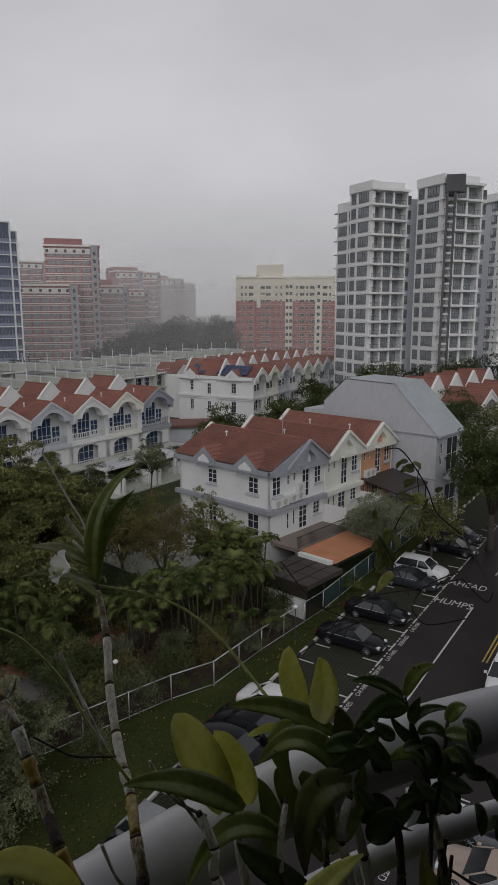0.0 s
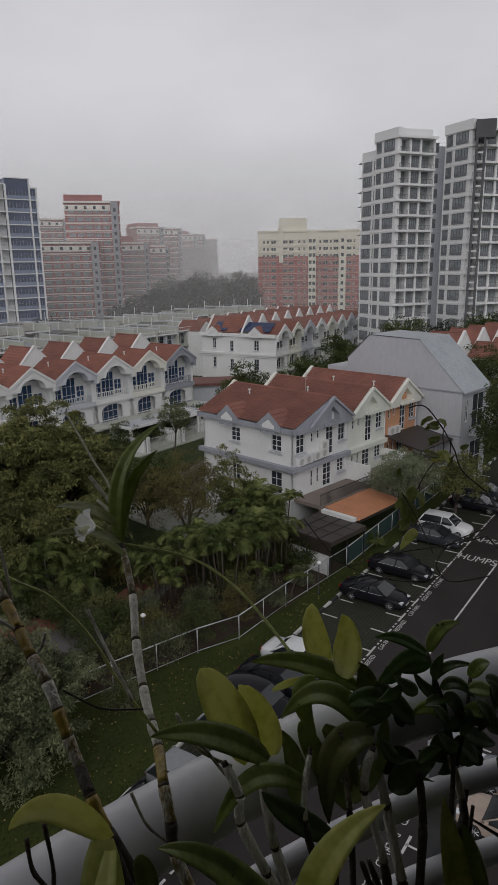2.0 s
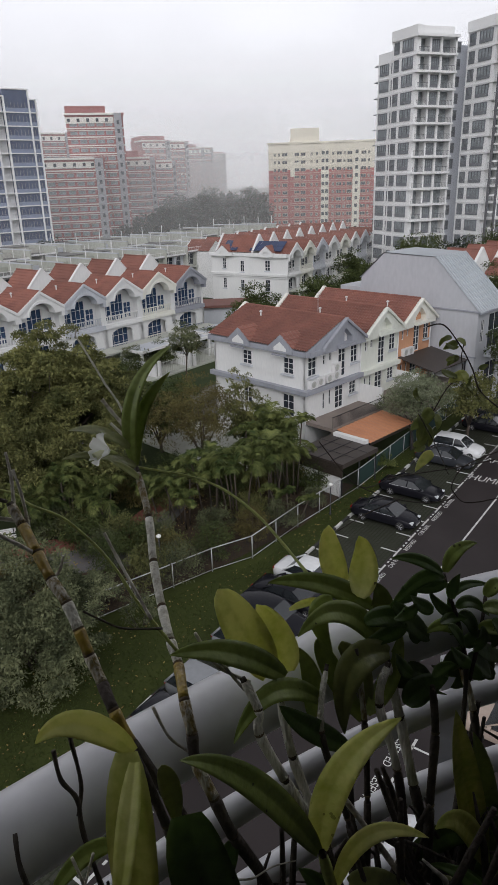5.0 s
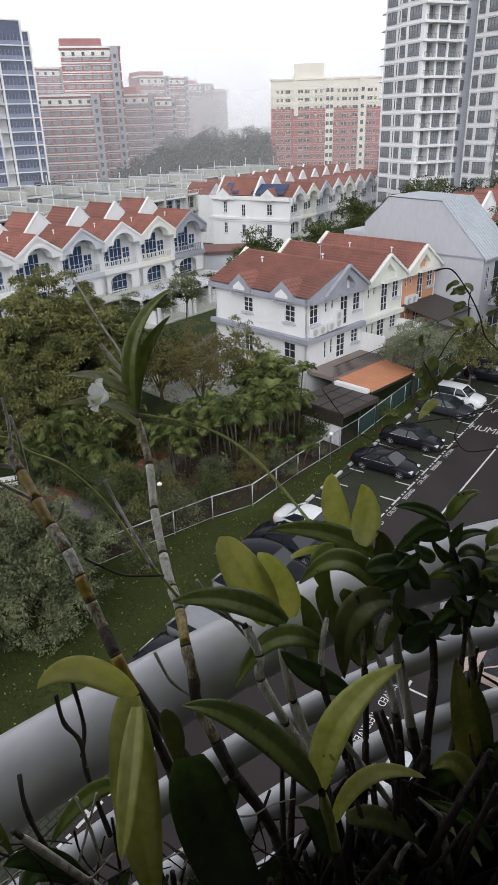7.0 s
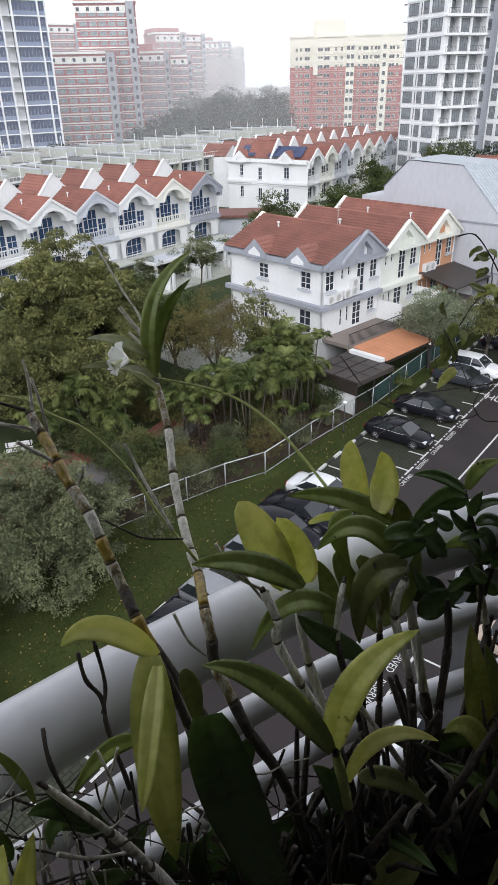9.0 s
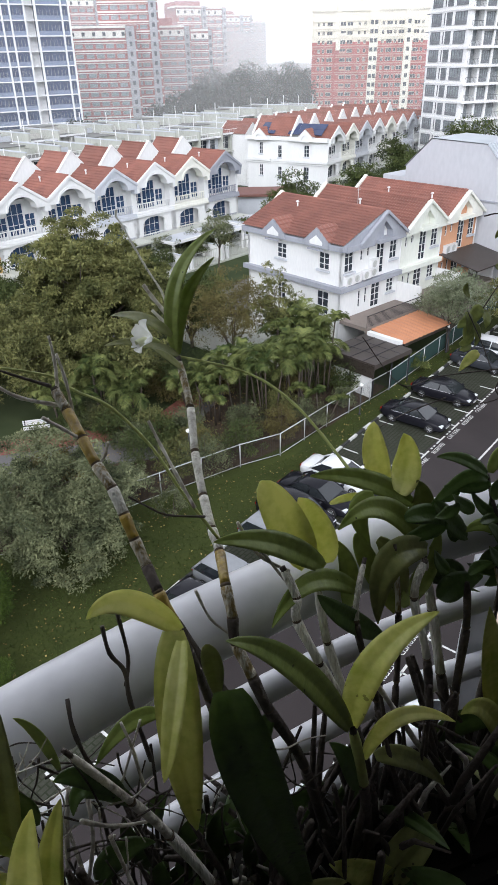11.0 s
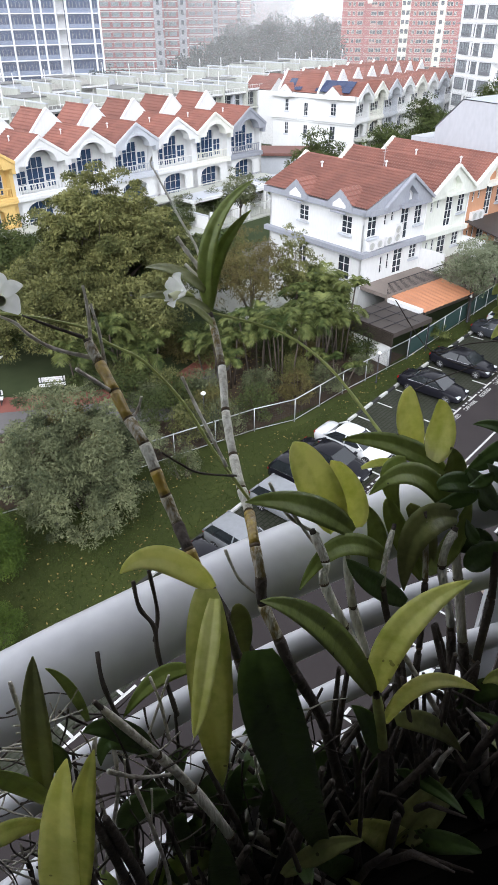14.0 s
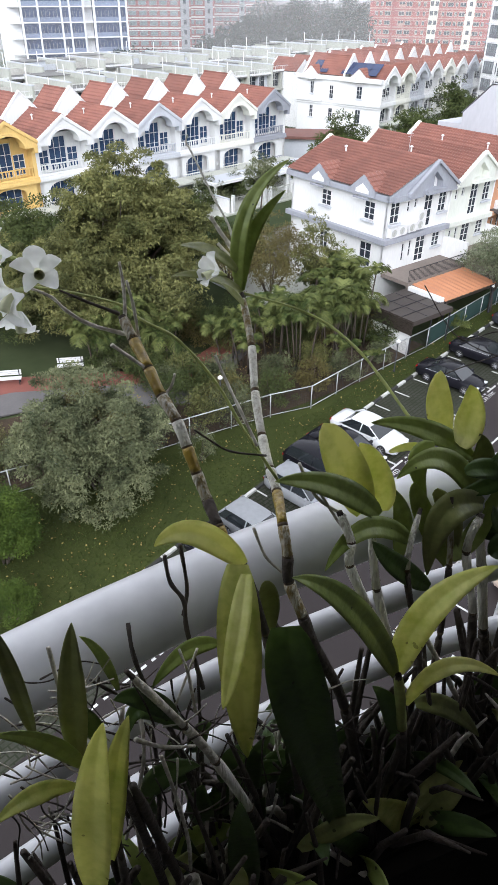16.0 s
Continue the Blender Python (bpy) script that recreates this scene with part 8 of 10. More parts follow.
cane(pl, [(-0.103, 0.374, -0.760), (-0.094, 0.381, -0.826), (-0.088, 0.386, -0.896)], 0.0015, 0.0009, STICKD, "root", False)
cane(pl, [(-0.166, 0.299, -0.629), (-0.163, 0.302, -0.591), (-0.168, 0.298, -0.550)], 0.0011, 0.0007, STICKD, "root", False)
cane(pl, [(-0.175, 0.318, -0.516), (-0.177, 0.316, -0.549), (-0.176, 0.317, -0.588)], 0.0010, 0.0007, STICK, "root", False)
cane(pl, [(-0.137, 0.325, -0.565), (-0.120, 0.339, -0.601), (-0.101, 0.355, -0.632)], 0.0011, 0.0007, STICKD, "root", False)
cane(pl, [(-0.104, 0.359, -0.826), (-0.078, 0.380, -0.879), (-0.051, 0.401, -0.900)], 0.0015, 0.0010, STICKD, "root", False)
cane(pl, [(-0.208, 0.286, -0.648), (-0.205, 0.289, -0.608), (-0.196, 0.297, -0.586)], 0.0011, 0.0007, STICK, "root", False)
cane(pl, [(-0.140, 0.373, -0.668), (-0.131, 0.381, -0.638), (-0.122, 0.388, -0.608)], 0.0012, 0.0008, STICKD, "root", False)
cane(pl, [(-0.059, 0.427, -0.648), (-0.065, 0.423, -0.601), (-0.079, 0.412, -0.556)], 0.0012, 0.0008, STICKD, "root", False)
cane(pl, [(-0.178, 0.322, -0.605), (-0.184, 0.317, -0.562), (-0.183, 0.318, -0.527)], 0.0011, 0.0007, STICK, "root", False)
cane(pl, [(-0.188, 0.306, -0.604), (-0.171, 0.321, -0.615), (-0.155, 0.335, -0.617)], 0.0011, 0.0007, STICKD, "root", False)
cane(pl, [(-0.183, 0.269, -0.540), (-0.173, 0.277, -0.579), (-0.160, 0.289, -0.616)], 0.0010, 0.0007, STICKD, "root", False)
cane(pl, [(-0.206, 0.281, -0.573), (-0.192, 0.295, -0.599), (-0.177, 0.308, -0.631)], 0.0011, 0.0007, STICK, "root", False)
cane(pl, [(-0.096, 0.393, -0.890), (-0.067, 0.416, -0.942), (-0.035, 0.440, -0.975)], 0.0017, 0.0011, STICKD, "root", False)
cane(pl, [(-0.202, 0.318, -0.580), (-0.200, 0.319, -0.621), (-0.195, 0.324, -0.669)], 0.0012, 0.0007, STICKD, "root", False)
cane(pl, [(-0.192, 0.315, -0.517), (-0.189, 0.317, -0.486), (-0.186, 0.320, -0.458)], 0.0009, 0.0006, STICK, "root", False)
cane(pl, [(-0.165, 0.302, -0.485), (-0.169, 0.299, -0.453), (-0.174, 0.294, -0.423)], 0.0009, 0.0006, STICKD, "root", False)
cane(pl, [(-0.155, 0.334, -0.540), (-0.139, 0.348, -0.543), (-0.121, 0.363, -0.548)], 0.0010, 0.0007, STICKD, "root", False)
cane(pl, [(-0.057, 0.387, -0.764), (-0.030, 0.408, -0.809), (-0.001, 0.429, -0.872)], 0.0015, 0.0009, STICK, "root", False)
cane(pl, [(-0.106, 0.351, -0.813), (-0.084, 0.369, -0.877), (-0.062, 0.386, -0.958)], 0.0016, 0.0010, STICKD, "root", False)
cane(pl, [(-0.162, 0.356, -0.586), (-0.158, 0.360, -0.552), (-0.151, 0.366, -0.524)], 0.0011, 0.0007, STICKD, "root", False)
cane(pl, [(-0.159, 0.303, -0.485), (-0.144, 0.316, -0.493), (-0.131, 0.327, -0.484)], 0.0009, 0.0006, STICK, "root", False)
cane(pl, [(-0.179, 0.277, -0.512), (-0.184, 0.273, -0.541), (-0.185, 0.272, -0.578)], 0.0010, 0.0006, STICKD, "root", False)
cane(pl, [(-0.151, 0.344, -0.624), (-0.152, 0.344, -0.583), (-0.146, 0.349, -0.551)], 0.0011, 0.0007, STICKD, "root", False)
cane(pl, [(-0.097, 0.374, -0.586), (-0.086, 0.383, -0.565), (-0.076, 0.391, -0.542)], 0.0011, 0.0007, STICK, "root", False)
cane(pl, [(-0.044, 0.448, -0.944), (-0.012, 0.472, -0.965), (0.020, 0.495, -0.982)], 0.0018, 0.0011, STICKD, "root", False)
cane(pl, [(-0.142, 0.317, -0.593), (-0.144, 0.316, -0.633), (-0.154, 0.307, -0.658)], 0.0011, 0.0007, STICKD, "root", False)
cane(pl, [(-0.115, 0.336, -0.534), (-0.102, 0.348, -0.524), (-0.083, 0.363, -0.532)], 0.0010, 0.0006, STICK, "root", False)
cane(pl, [(-0.205, 0.283, -0.584), (-0.204, 0.284, -0.627), (-0.198, 0.290, -0.675)], 0.0011, 0.0007, STICKD, "root", False)
cane(pl, [(-0.166, 0.312, -0.533), (-0.150, 0.327, -0.542), (-0.135, 0.340, -0.541)], 0.0010, 0.0007, STICKD, "root", False)
cane(pl, [(-0.147, 0.295, -0.510), (-0.149, 0.294, -0.544), (-0.153, 0.291, -0.577)], 0.0010, 0.0006, STICK, "root", False)
cane(pl, [(-0.143, 0.311, -0.511), (-0.128, 0.324, -0.511), (-0.116, 0.334, -0.498)], 0.0010, 0.0006, STICKD, "root", False)
cane(pl, [(-0.187, 0.266, -0.581), (-0.175, 0.277, -0.571), (-0.165, 0.286, -0.553)], 0.0010, 0.0007, STICKD, "root", False)
cane(pl, [(-0.102, 0.362, -0.804), (-0.087, 0.375, -0.877), (-0.060, 0.396, -0.946)], 0.0016, 0.0010, STICK, "root", False)
cane(pl, [(-0.141, 0.365, -0.726), (-0.122, 0.381, -0.723), (-0.111, 0.390, -0.694)], 0.0013, 0.0008, STICKD, "root", False)
cane(pl, [(-0.166, 0.320, -0.590), (-0.152, 0.332, -0.632), (-0.145, 0.338, -0.683)], 0.0012, 0.0007, STICKD, "root", False)
cane(pl, [(-0.072, 0.381, -0.858), (-0.047, 0.400, -0.932), (-0.025, 0.417, -1.023)], 0.0017, 0.0011, STICK, "root", False)
cane(pl, [(-0.156, 0.312, -0.629), (-0.138, 0.328, -0.649), (-0.121, 0.343, -0.647)], 0.0012, 0.0007, STICKD, "root", False)
cane(pl, [(-0.192, 0.288, -0.534), (-0.188, 0.291, -0.574), (-0.182, 0.297, -0.617)], 0.0011, 0.0007, STICKD, "root", False)
cane(pl, [(-0.056, 0.392, -0.652), (-0.052, 0.395, -0.615), (-0.044, 0.401, -0.585)], 0.0012, 0.0008, STICK, "root", False)
cane(pl, [(-0.008, 0.453, -0.843), (-0.016, 0.447, -0.880), (-0.028, 0.439, -0.912), (-0.032, 0.436, -0.962)], 0.0017, 0.0008, STICK, "root", False)
cane(pl, [(-0.043, 0.411, -0.583), (-0.029, 0.421, -0.622), (-0.007, 0.437, -0.657), (0.017, 0.453, -0.689)], 0.0010, 0.0006, STICKD, "root", False)
cane(pl, [(-0.098, 0.371, -0.714), (-0.089, 0.379, -0.766), (-0.072, 0.392, -0.820), (-0.056, 0.405, -0.882)], 0.0016, 0.0007, STICKD, "root", False)
cane(pl, [(-0.086, 0.382, -0.585), (-0.067, 0.397, -0.604), (-0.048, 0.412, -0.615), (-0.027, 0.428, -0.630)], 0.0016, 0.0006, STICKD, "root", False)
cane(pl, [(-0.195, 0.295, -0.535), (-0.183, 0.307, -0.546), (-0.169, 0.319, -0.559), (-0.155, 0.331, -0.583)], 0.0014, 0.0005, STICKD, "root", False)
cane(pl, [(-0.085, 0.411, -0.640), (-0.081, 0.414, -0.682), (-0.072, 0.421, -0.729), (-0.059, 0.431, -0.782)], 0.0015, 0.0006, STICK, "root", False)
cane(pl, [(-0.021, 0.483, -0.667), (0.003, 0.501, -0.688), (0.030, 0.519, -0.713), (0.056, 0.536, -0.724)], 0.0011, 0.0007, STICKD, "root", False)
cane(pl, [(-0.115, 0.371, -0.645), (-0.106, 0.378, -0.689), (-0.096, 0.386, -0.738), (-0.092, 0.389, -0.788)], 0.0018, 0.0006, STICKD, "root", False)
cane(pl, [(-0.175, 0.321, -0.630), (-0.179, 0.317, -0.660), (-0.187, 0.310, -0.686), (-0.198, 0.300, -0.699)], 0.0012, 0.0006, STICKD, "root", False)
cane(pl, [(-0.211, 0.316, -0.480), (-0.200, 0.327, -0.482), (-0.187, 0.339, -0.487), (-0.176, 0.349, -0.480)], 0.0012, 0.0005, STICKD, "root", False)
cane(pl, [(-0.078, 0.394, -0.725), (-0.083, 0.389, -0.760), (-0.098, 0.378, -0.773), (-0.114, 0.364, -0.779)], 0.0019, 0.0007, STICK, "root", False)
cane(pl, [(-0.212, 0.322, -0.470), (-0.200, 0.333, -0.485), (-0.187, 0.345, -0.499), (-0.174, 0.356, -0.519)], 0.0012, 0.0005, STICKD, "root", False)
cane(pl, [(-0.209, 0.296, -0.491), (-0.198, 0.306, -0.511), (-0.187, 0.316, -0.534), (-0.175, 0.327, -0.556)], 0.0012, 0.0005, STICKD, "root", False)
cane(pl, [(-0.135, 0.338, -0.681), (-0.118, 0.353, -0.711), (-0.100, 0.368, -0.750), (-0.079, 0.384, -0.784)], 0.0010, 0.0006, STICKD, "root", False)
cane(pl, [(-0.138, 0.348, -0.542), (-0.143, 0.343, -0.566), (-0.146, 0.341, -0.597), (-0.148, 0.339, -0.629)], 0.0013, 0.0005, STICKD, "root", False)
cane(pl, [(-0.067, 0.433, -0.716), (-0.051, 0.445, -0.766), (-0.033, 0.458, -0.821), (-0.008, 0.477, -0.870)], 0.0015, 0.0007, STICK, "root", False)
cane(pl, [(-0.198, 0.334, -0.612), (-0.183, 0.347, -0.630), (-0.168, 0.362, -0.649), (-0.153, 0.375, -0.684)], 0.0013, 0.0006, STICKD, "root", False)
cane(pl, [(-0.172, 0.357, -0.723), (-0.162, 0.366, -0.772), (-0.145, 0.381, -0.816), (-0.129, 0.395, -0.872)], 0.0013, 0.0007, STICKD, "root", False)
cane(pl, [(-0.218, 0.292, -0.459), (-0.211, 0.299, -0.483), (-0.200, 0.309, -0.502), (-0.187, 0.321, -0.515)], 0.0013, 0.0005, STICKD, "root", False)
cane(pl, [(-0.155, 0.372, -0.613), (-0.145, 0.381, -0.652), (-0.136, 0.389, -0.696), (-0.127, 0.397, -0.744)], 0.0009, 0.0006, STICKD, "root", False)
cane(pl, [(-0.163, 0.344, -0.650), (-0.165, 0.343, -0.686), (-0.169, 0.339, -0.721), (-0.176, 0.333, -0.753)], 0.0009, 0.0006, STICK, "root", False)
cane(pl, [(-0.228, 0.285, -0.560), (-0.237, 0.276, -0.573), (-0.248, 0.266, -0.572), (-0.258, 0.255, -0.575)], 0.0015, 0.0005, STICKD, "root", False)
cane(pl, [(-0.073, 0.437, -0.831), (-0.072, 0.438, -0.884), (-0.082, 0.430, -0.919), (-0.102, 0.414, -0.923)], 0.0013, 0.0008, STICKD, "root", False)
cane(pl, [(-0.152, 0.352, -0.532), (-0.140, 0.362, -0.562), (-0.124, 0.376, -0.585), (-0.107, 0.390, -0.599)], 0.0011, 0.0005, STICKD, "root", False)
cane(pl, [(-0.202, 0.281, -0.462), (-0.204, 0.278, -0.485), (-0.202, 0.281, -0.515), (-0.203, 0.280, -0.543)], 0.0013, 0.0005, STICKD, "root", False)
cane(pl, [(-0.118, 0.395, -0.555), (-0.131, 0.384, -0.563), (-0.138, 0.378, -0.586), (-0.140, 0.376, -0.618)], 0.0011, 0.0005, STICK, "root", False)
cane(pl, [(-0.188, 0.325, -0.616), (-0.186, 0.327, -0.654), (-0.184, 0.329, -0.695), (-0.190, 0.324, -0.728)], 0.0015, 0.0006, STICKD, "root", False)
cane(pl, [(-0.201, 0.297, -0.435), (-0.192, 0.305, -0.456), (-0.183, 0.314, -0.479), (-0.173, 0.323, -0.504)], 0.0013, 0.0004, STICKD, "root", False)
cane(pl, [(-0.192, 0.328, -0.575), (-0.191, 0.330, -0.611), (-0.183, 0.336, -0.650), (-0.175, 0.344, -0.692)], 0.0014, 0.0006, STICKD, "root", False)
cane(pl, [(-0.230, 0.283, -0.557), (-0.227, 0.286, -0.590), (-0.227, 0.285, -0.624), (-0.222, 0.290, -0.663)], 0.0012, 0.0005, STICKD, "root", False)
cane(pl, [(-0.220, 0.297, -0.493), (-0.208, 0.308, -0.494), (-0.197, 0.319, -0.494), (-0.184, 0.330, -0.498)], 0.0013, 0.0005, STICK, "root", False)
cane(pl, [(-0.160, 0.330, -0.560), (-0.172, 0.319, -0.565), (-0.186, 0.307, -0.553), (-0.198, 0.295, -0.548)], 0.0008, 0.0005, STICKD, "root", False)
cane(pl, [(-0.035, 0.448, -0.593), (-0.032, 0.450, -0.630), (-0.027, 0.454, -0.671), (-0.031, 0.451, -0.706)], 0.0011, 0.0006, STICKD, "root", False)
cane(pl, [(-0.131, 0.390, -0.739), (-0.114, 0.404, -0.786), (-0.096, 0.419, -0.838), (-0.073, 0.438, -0.885)], 0.0015, 0.0007, STICKD, "root", False)
cane(pl, [(-0.211, 0.305, -0.444), (-0.203, 0.313, -0.466), (-0.192, 0.323, -0.486), (-0.179, 0.335, -0.501)], 0.0012, 0.0004, STICKD, "root", False)
cane(pl, [(-0.081, 0.390, -0.568), (-0.072, 0.397, -0.606), (-0.065, 0.402, -0.648), (-0.053, 0.412, -0.693)], 0.0010, 0.0006, STICK, "root", False)
cane(pl, [(-0.044, 0.414, -0.640), (-0.024, 0.429, -0.650), (-0.008, 0.440, -0.640), (0.011, 0.454, -0.639)], 0.0014, 0.0006, STICKD, "root", False)
cane(pl, [(-0.206, 0.281, -0.403), (-0.206, 0.281, -0.426), (-0.201, 0.286, -0.450), (-0.196, 0.291, -0.476)], 0.0006, 0.0004, STICKD, "root", False)
cane(pl, [(-0.084, 0.400, -0.677), (-0.067, 0.414, -0.721), (-0.045, 0.431, -0.758), (-0.021, 0.448, -0.777)], 0.0016, 0.0007, STICKD, "root", False)
cane(pl, [(-0.204, 0.305, -0.439), (-0.208, 0.302, -0.460), (-0.214, 0.296, -0.478), (-0.215, 0.294, -0.503)], 0.0011, 0.0004, STICKD, "root", False)
cane(pl, [(-0.058, 0.412, -0.560), (-0.038, 0.427, -0.581), (-0.019, 0.441, -0.584), (0.002, 0.456, -0.596)], 0.0012, 0.0006, STICK, "root", False)
cane(pl, [(-0.035, 0.465, -0.727), (-0.010, 0.483, -0.749), (0.016, 0.502, -0.790), (0.045, 0.521, -0.821)], 0.0011, 0.0007, STICKD, "root", False)
cane(pl, [(-0.164, 0.344, -0.484), (-0.163, 0.345, -0.513), (-0.157, 0.350, -0.545), (-0.146, 0.360, -0.578)], 0.0011, 0.0005, STICKD, "root", False)
cane(pl, [(-0.094, 0.395, -0.625), (-0.095, 0.394, -0.662), (-0.090, 0.398, -0.706), (-0.085, 0.402, -0.753)], 0.0014, 0.0006, STICKD, "root", False)
cane(pl, [(-0.035, 0.435, -0.705), (-0.020, 0.446, -0.755), (-0.011, 0.453, -0.809), (0.004, 0.463, -0.870)], 0.0011, 0.0007, STICKD, "root", False)
cane(pl, [(-0.174, 0.307, -0.490), (-0.164, 0.316, -0.515), (-0.154, 0.325, -0.544), (-0.148, 0.330, -0.579)], 0.0007, 0.0005, STICK, "root", False)
cane(pl, [(-0.076, 0.437, -0.656), (-0.076, 0.438, -0.696), (-0.077, 0.436, -0.735), (-0.068, 0.443, -0.787)], 0.0019, 0.0007, STICKD, "root", False)
cane(pl, [(-0.159, 0.331, -0.587), (-0.144, 0.343, -0.613), (-0.128, 0.358, -0.637), (-0.111, 0.372, -0.644)], 0.0008, 0.0006, STICKD, "root", False)
cane(pl, [(-0.085, 0.384, -0.596), (-0.068, 0.398, -0.601), (-0.054, 0.409, -0.593), (-0.034, 0.423, -0.602)], 0.0015, 0.0006, STICKD, "root", False)
cane(pl, [(-0.036, 0.468, -0.744), (-0.012, 0.486, -0.786), (0.016, 0.505, -0.810), (0.045, 0.524, -0.836)], 0.0013, 0.0007, STICKD, "root", False)
cane(pl, [(-0.198, 0.282, -0.488), (-0.205, 0.275, -0.505), (-0.208, 0.272, -0.530), (-0.215, 0.267, -0.551)], 0.0007, 0.0005, STICK, "root", False)
cane(pl, [(-0.123, 0.346, -0.478), (-0.115, 0.353, -0.508), (-0.103, 0.362, -0.540), (-0.091, 0.372, -0.575)], 0.0014, 0.0005, STICKD, "root", False)
cane(pl, [(-0.150, 0.351, -0.517), (-0.155, 0.346, -0.540), (-0.163, 0.340, -0.560), (-0.175, 0.329, -0.568)], 0.0009, 0.0005, STICKD, "root", False)
cane(pl, [(-0.062, 0.446, -0.723), (-0.038, 0.464, -0.757), (-0.013, 0.483, -0.792), (0.015, 0.502, -0.825)], 0.0020, 0.0007, STICKD, "root", False)
cane(pl, [(-0.124, 0.387, -0.636), (-0.119, 0.391, -0.678), (-0.114, 0.396, -0.724), (-0.113, 0.397, -0.768)], 0.0015, 0.0006, STICKD, "root", False)
cane(pl, [(-0.195, 0.299, -0.454), (-0.192, 0.302, -0.481), (-0.195, 0.300, -0.506), (-0.193, 0.302, -0.536)], 0.0007, 0.0005, STICK, "root", False)
cane(pl, [(-0.207, 0.293, -0.495), (-0.209, 0.291, -0.522), (-0.213, 0.287, -0.547), (-0.212, 0.288, -0.579)], 0.0011, 0.0005, STICKD, "root", False)
cane(pl, [(-0.191, 0.341, -0.547), (-0.187, 0.345, -0.581), (-0.186, 0.346, -0.616), (-0.183, 0.349, -0.654)], 0.0013, 0.0005, STICKD, "root", False)
cane(pl, [(-0.103, 0.369, -0.598), (-0.107, 0.366, -0.629), (-0.107, 0.366, -0.665), (-0.115, 0.360, -0.692)], 0.0009, 0.0006, STICKD, "root", False)
cane(pl, [(-0.146, 0.327, -0.525), (-0.132, 0.339, -0.545), (-0.118, 0.351, -0.574), (-0.105, 0.362, -0.609)], 0.0007, 0.0005, STICKD, "root", False)
pl = thing("low_orchid", BALC, "low orchid with broad yellowing leaves near the pot", "orchid", "potted plants")
leaf(pl, (0.121, 0.466, -0.926), (0.061, 0.432, -0.775), (0.010, 0.397, -0.714), 0.0405, LEAF_YG, 0.2, 0)
leaf(pl, (0.111, 0.461, -0.917), (0.078, 0.432, -0.895), (0.036, 0.395, -0.859), 0.0444, LEAF_YG, 0.2, 0)
leaf(pl, (0.143, 0.468, -1.059), (0.143, 0.463, -0.948), (0.128, 0.470, -0.870), 0.0374, LEAF_G, 0.2, 0)
leaf(pl, (0.095, 0.471, -0.895), (0.068, 0.455, -0.822), (0.057, 0.448, -0.799), 0.0138, LEAF_YG, 0.2, 0)
leaf(pl, (0.215, 0.513, -1.141), (0.210, 0.506, -0.977), (0.203, 0.518, -0.894), 0.0499, LEAF_G, 0.2, 0)
leaf(pl, (0.198, 0.545, -0.995), (0.196, 0.545, -0.922), (0.157, 0.525, -0.816), 0.0110, LEAF_YG, 0.2, 0)
cane(pl, [(0.100, 0.454, -0.900), (0.109, 0.459, -0.968), (0.121, 0.466, -1.063)], 0.0033, 0.0033, STICK, "dry_stem", False)
cane(pl, [(0.158, 0.516, -0.920), (0.204, 0.539, -0.995), (0.260, 0.562, -1.056)], 0.0041, 0.0041, STICK, "dry_stem", False)
leaf(pl, (0.068, 0.435, -0.959), (0.022, 0.406, -0.800), (-0.034, 0.365, -0.723), 0.0328, LEAF_D, 0.2, 0)
leaf(pl, (-0.095, 0.319, -0.773), (-0.101, 0.313, -0.663), (-0.102, 0.312, -0.591), 0.0295, LEAF_D, 0.2, 0)
leaf(pl, (-0.109, 0.306, -0.774), (-0.104, 0.311, -0.723), (-0.100, 0.314, -0.711), 0.0227, LEAF_Y, 0.2, 0)
cane(pl, [(0.176, 0.535, -0.851), (0.183, 0.539, -0.922), (0.177, 0.536, -0.985)], 0.0030, 0.0011, STICK, "dry_stem", False)
cane(pl, [(0.051, 0.489, -0.953), (0.041, 0.482, -1.012), (0.020, 0.469, -1.052)], 0.0016, 0.0011, STICKD, "dry_stem", False)
cane(pl, [(0.050, 0.468, -0.686), (0.033, 0.457, -0.711), (0.026, 0.453, -0.757)], 0.0020, 0.0009, STICKD, "dry_stem", False)
cane(pl, [(0.063, 0.518, -0.794), (0.032, 0.498, -0.794), (0.006, 0.480, -0.808)], 0.0029, 0.0010, STICKD, "dry_stem", False)
cane(pl, [(0.111, 0.515, -0.860), (0.149, 0.536, -0.939), (0.198, 0.560, -1.004)], 0.0029, 0.0011, STICK, "dry_stem", False)
cane(pl, [(0.120, 0.530, -1.018), (0.149, 0.546, -1.123), (0.173, 0.558, -1.238)], 0.0025, 0.0013, STICKD, "dry_stem", False)
cane(pl, [(0.127, 0.538, -1.038), (0.144, 0.547, -1.139), (0.172, 0.562, -1.259)], 0.0041, 0.0013, STICKD, "dry_stem", False)
cane(pl, [(-0.013, 0.480, -0.737), (-0.014, 0.479, -0.794), (-0.013, 0.480, -0.858)], 0.0020, 0.0009, STICKD, "dry_stem", False)
cane(pl, [(0.163, 0.552, -0.943), (0.206, 0.573, -1.028), (0.247, 0.590, -1.126)], 0.0032, 0.0012, STICK, "dry_stem", False)
cane(pl, [(0.177, 0.545, -0.977), (0.158, 0.536, -1.023), (0.158, 0.536, -1.103)], 0.0039, 0.0012, STICKD, "dry_stem", False)
cane(pl, [(0.211, 0.607, -0.925), (0.255, 0.625, -1.004), (0.304, 0.644, -1.081)], 0.0015, 0.0012, STICKD, "dry_stem", False)
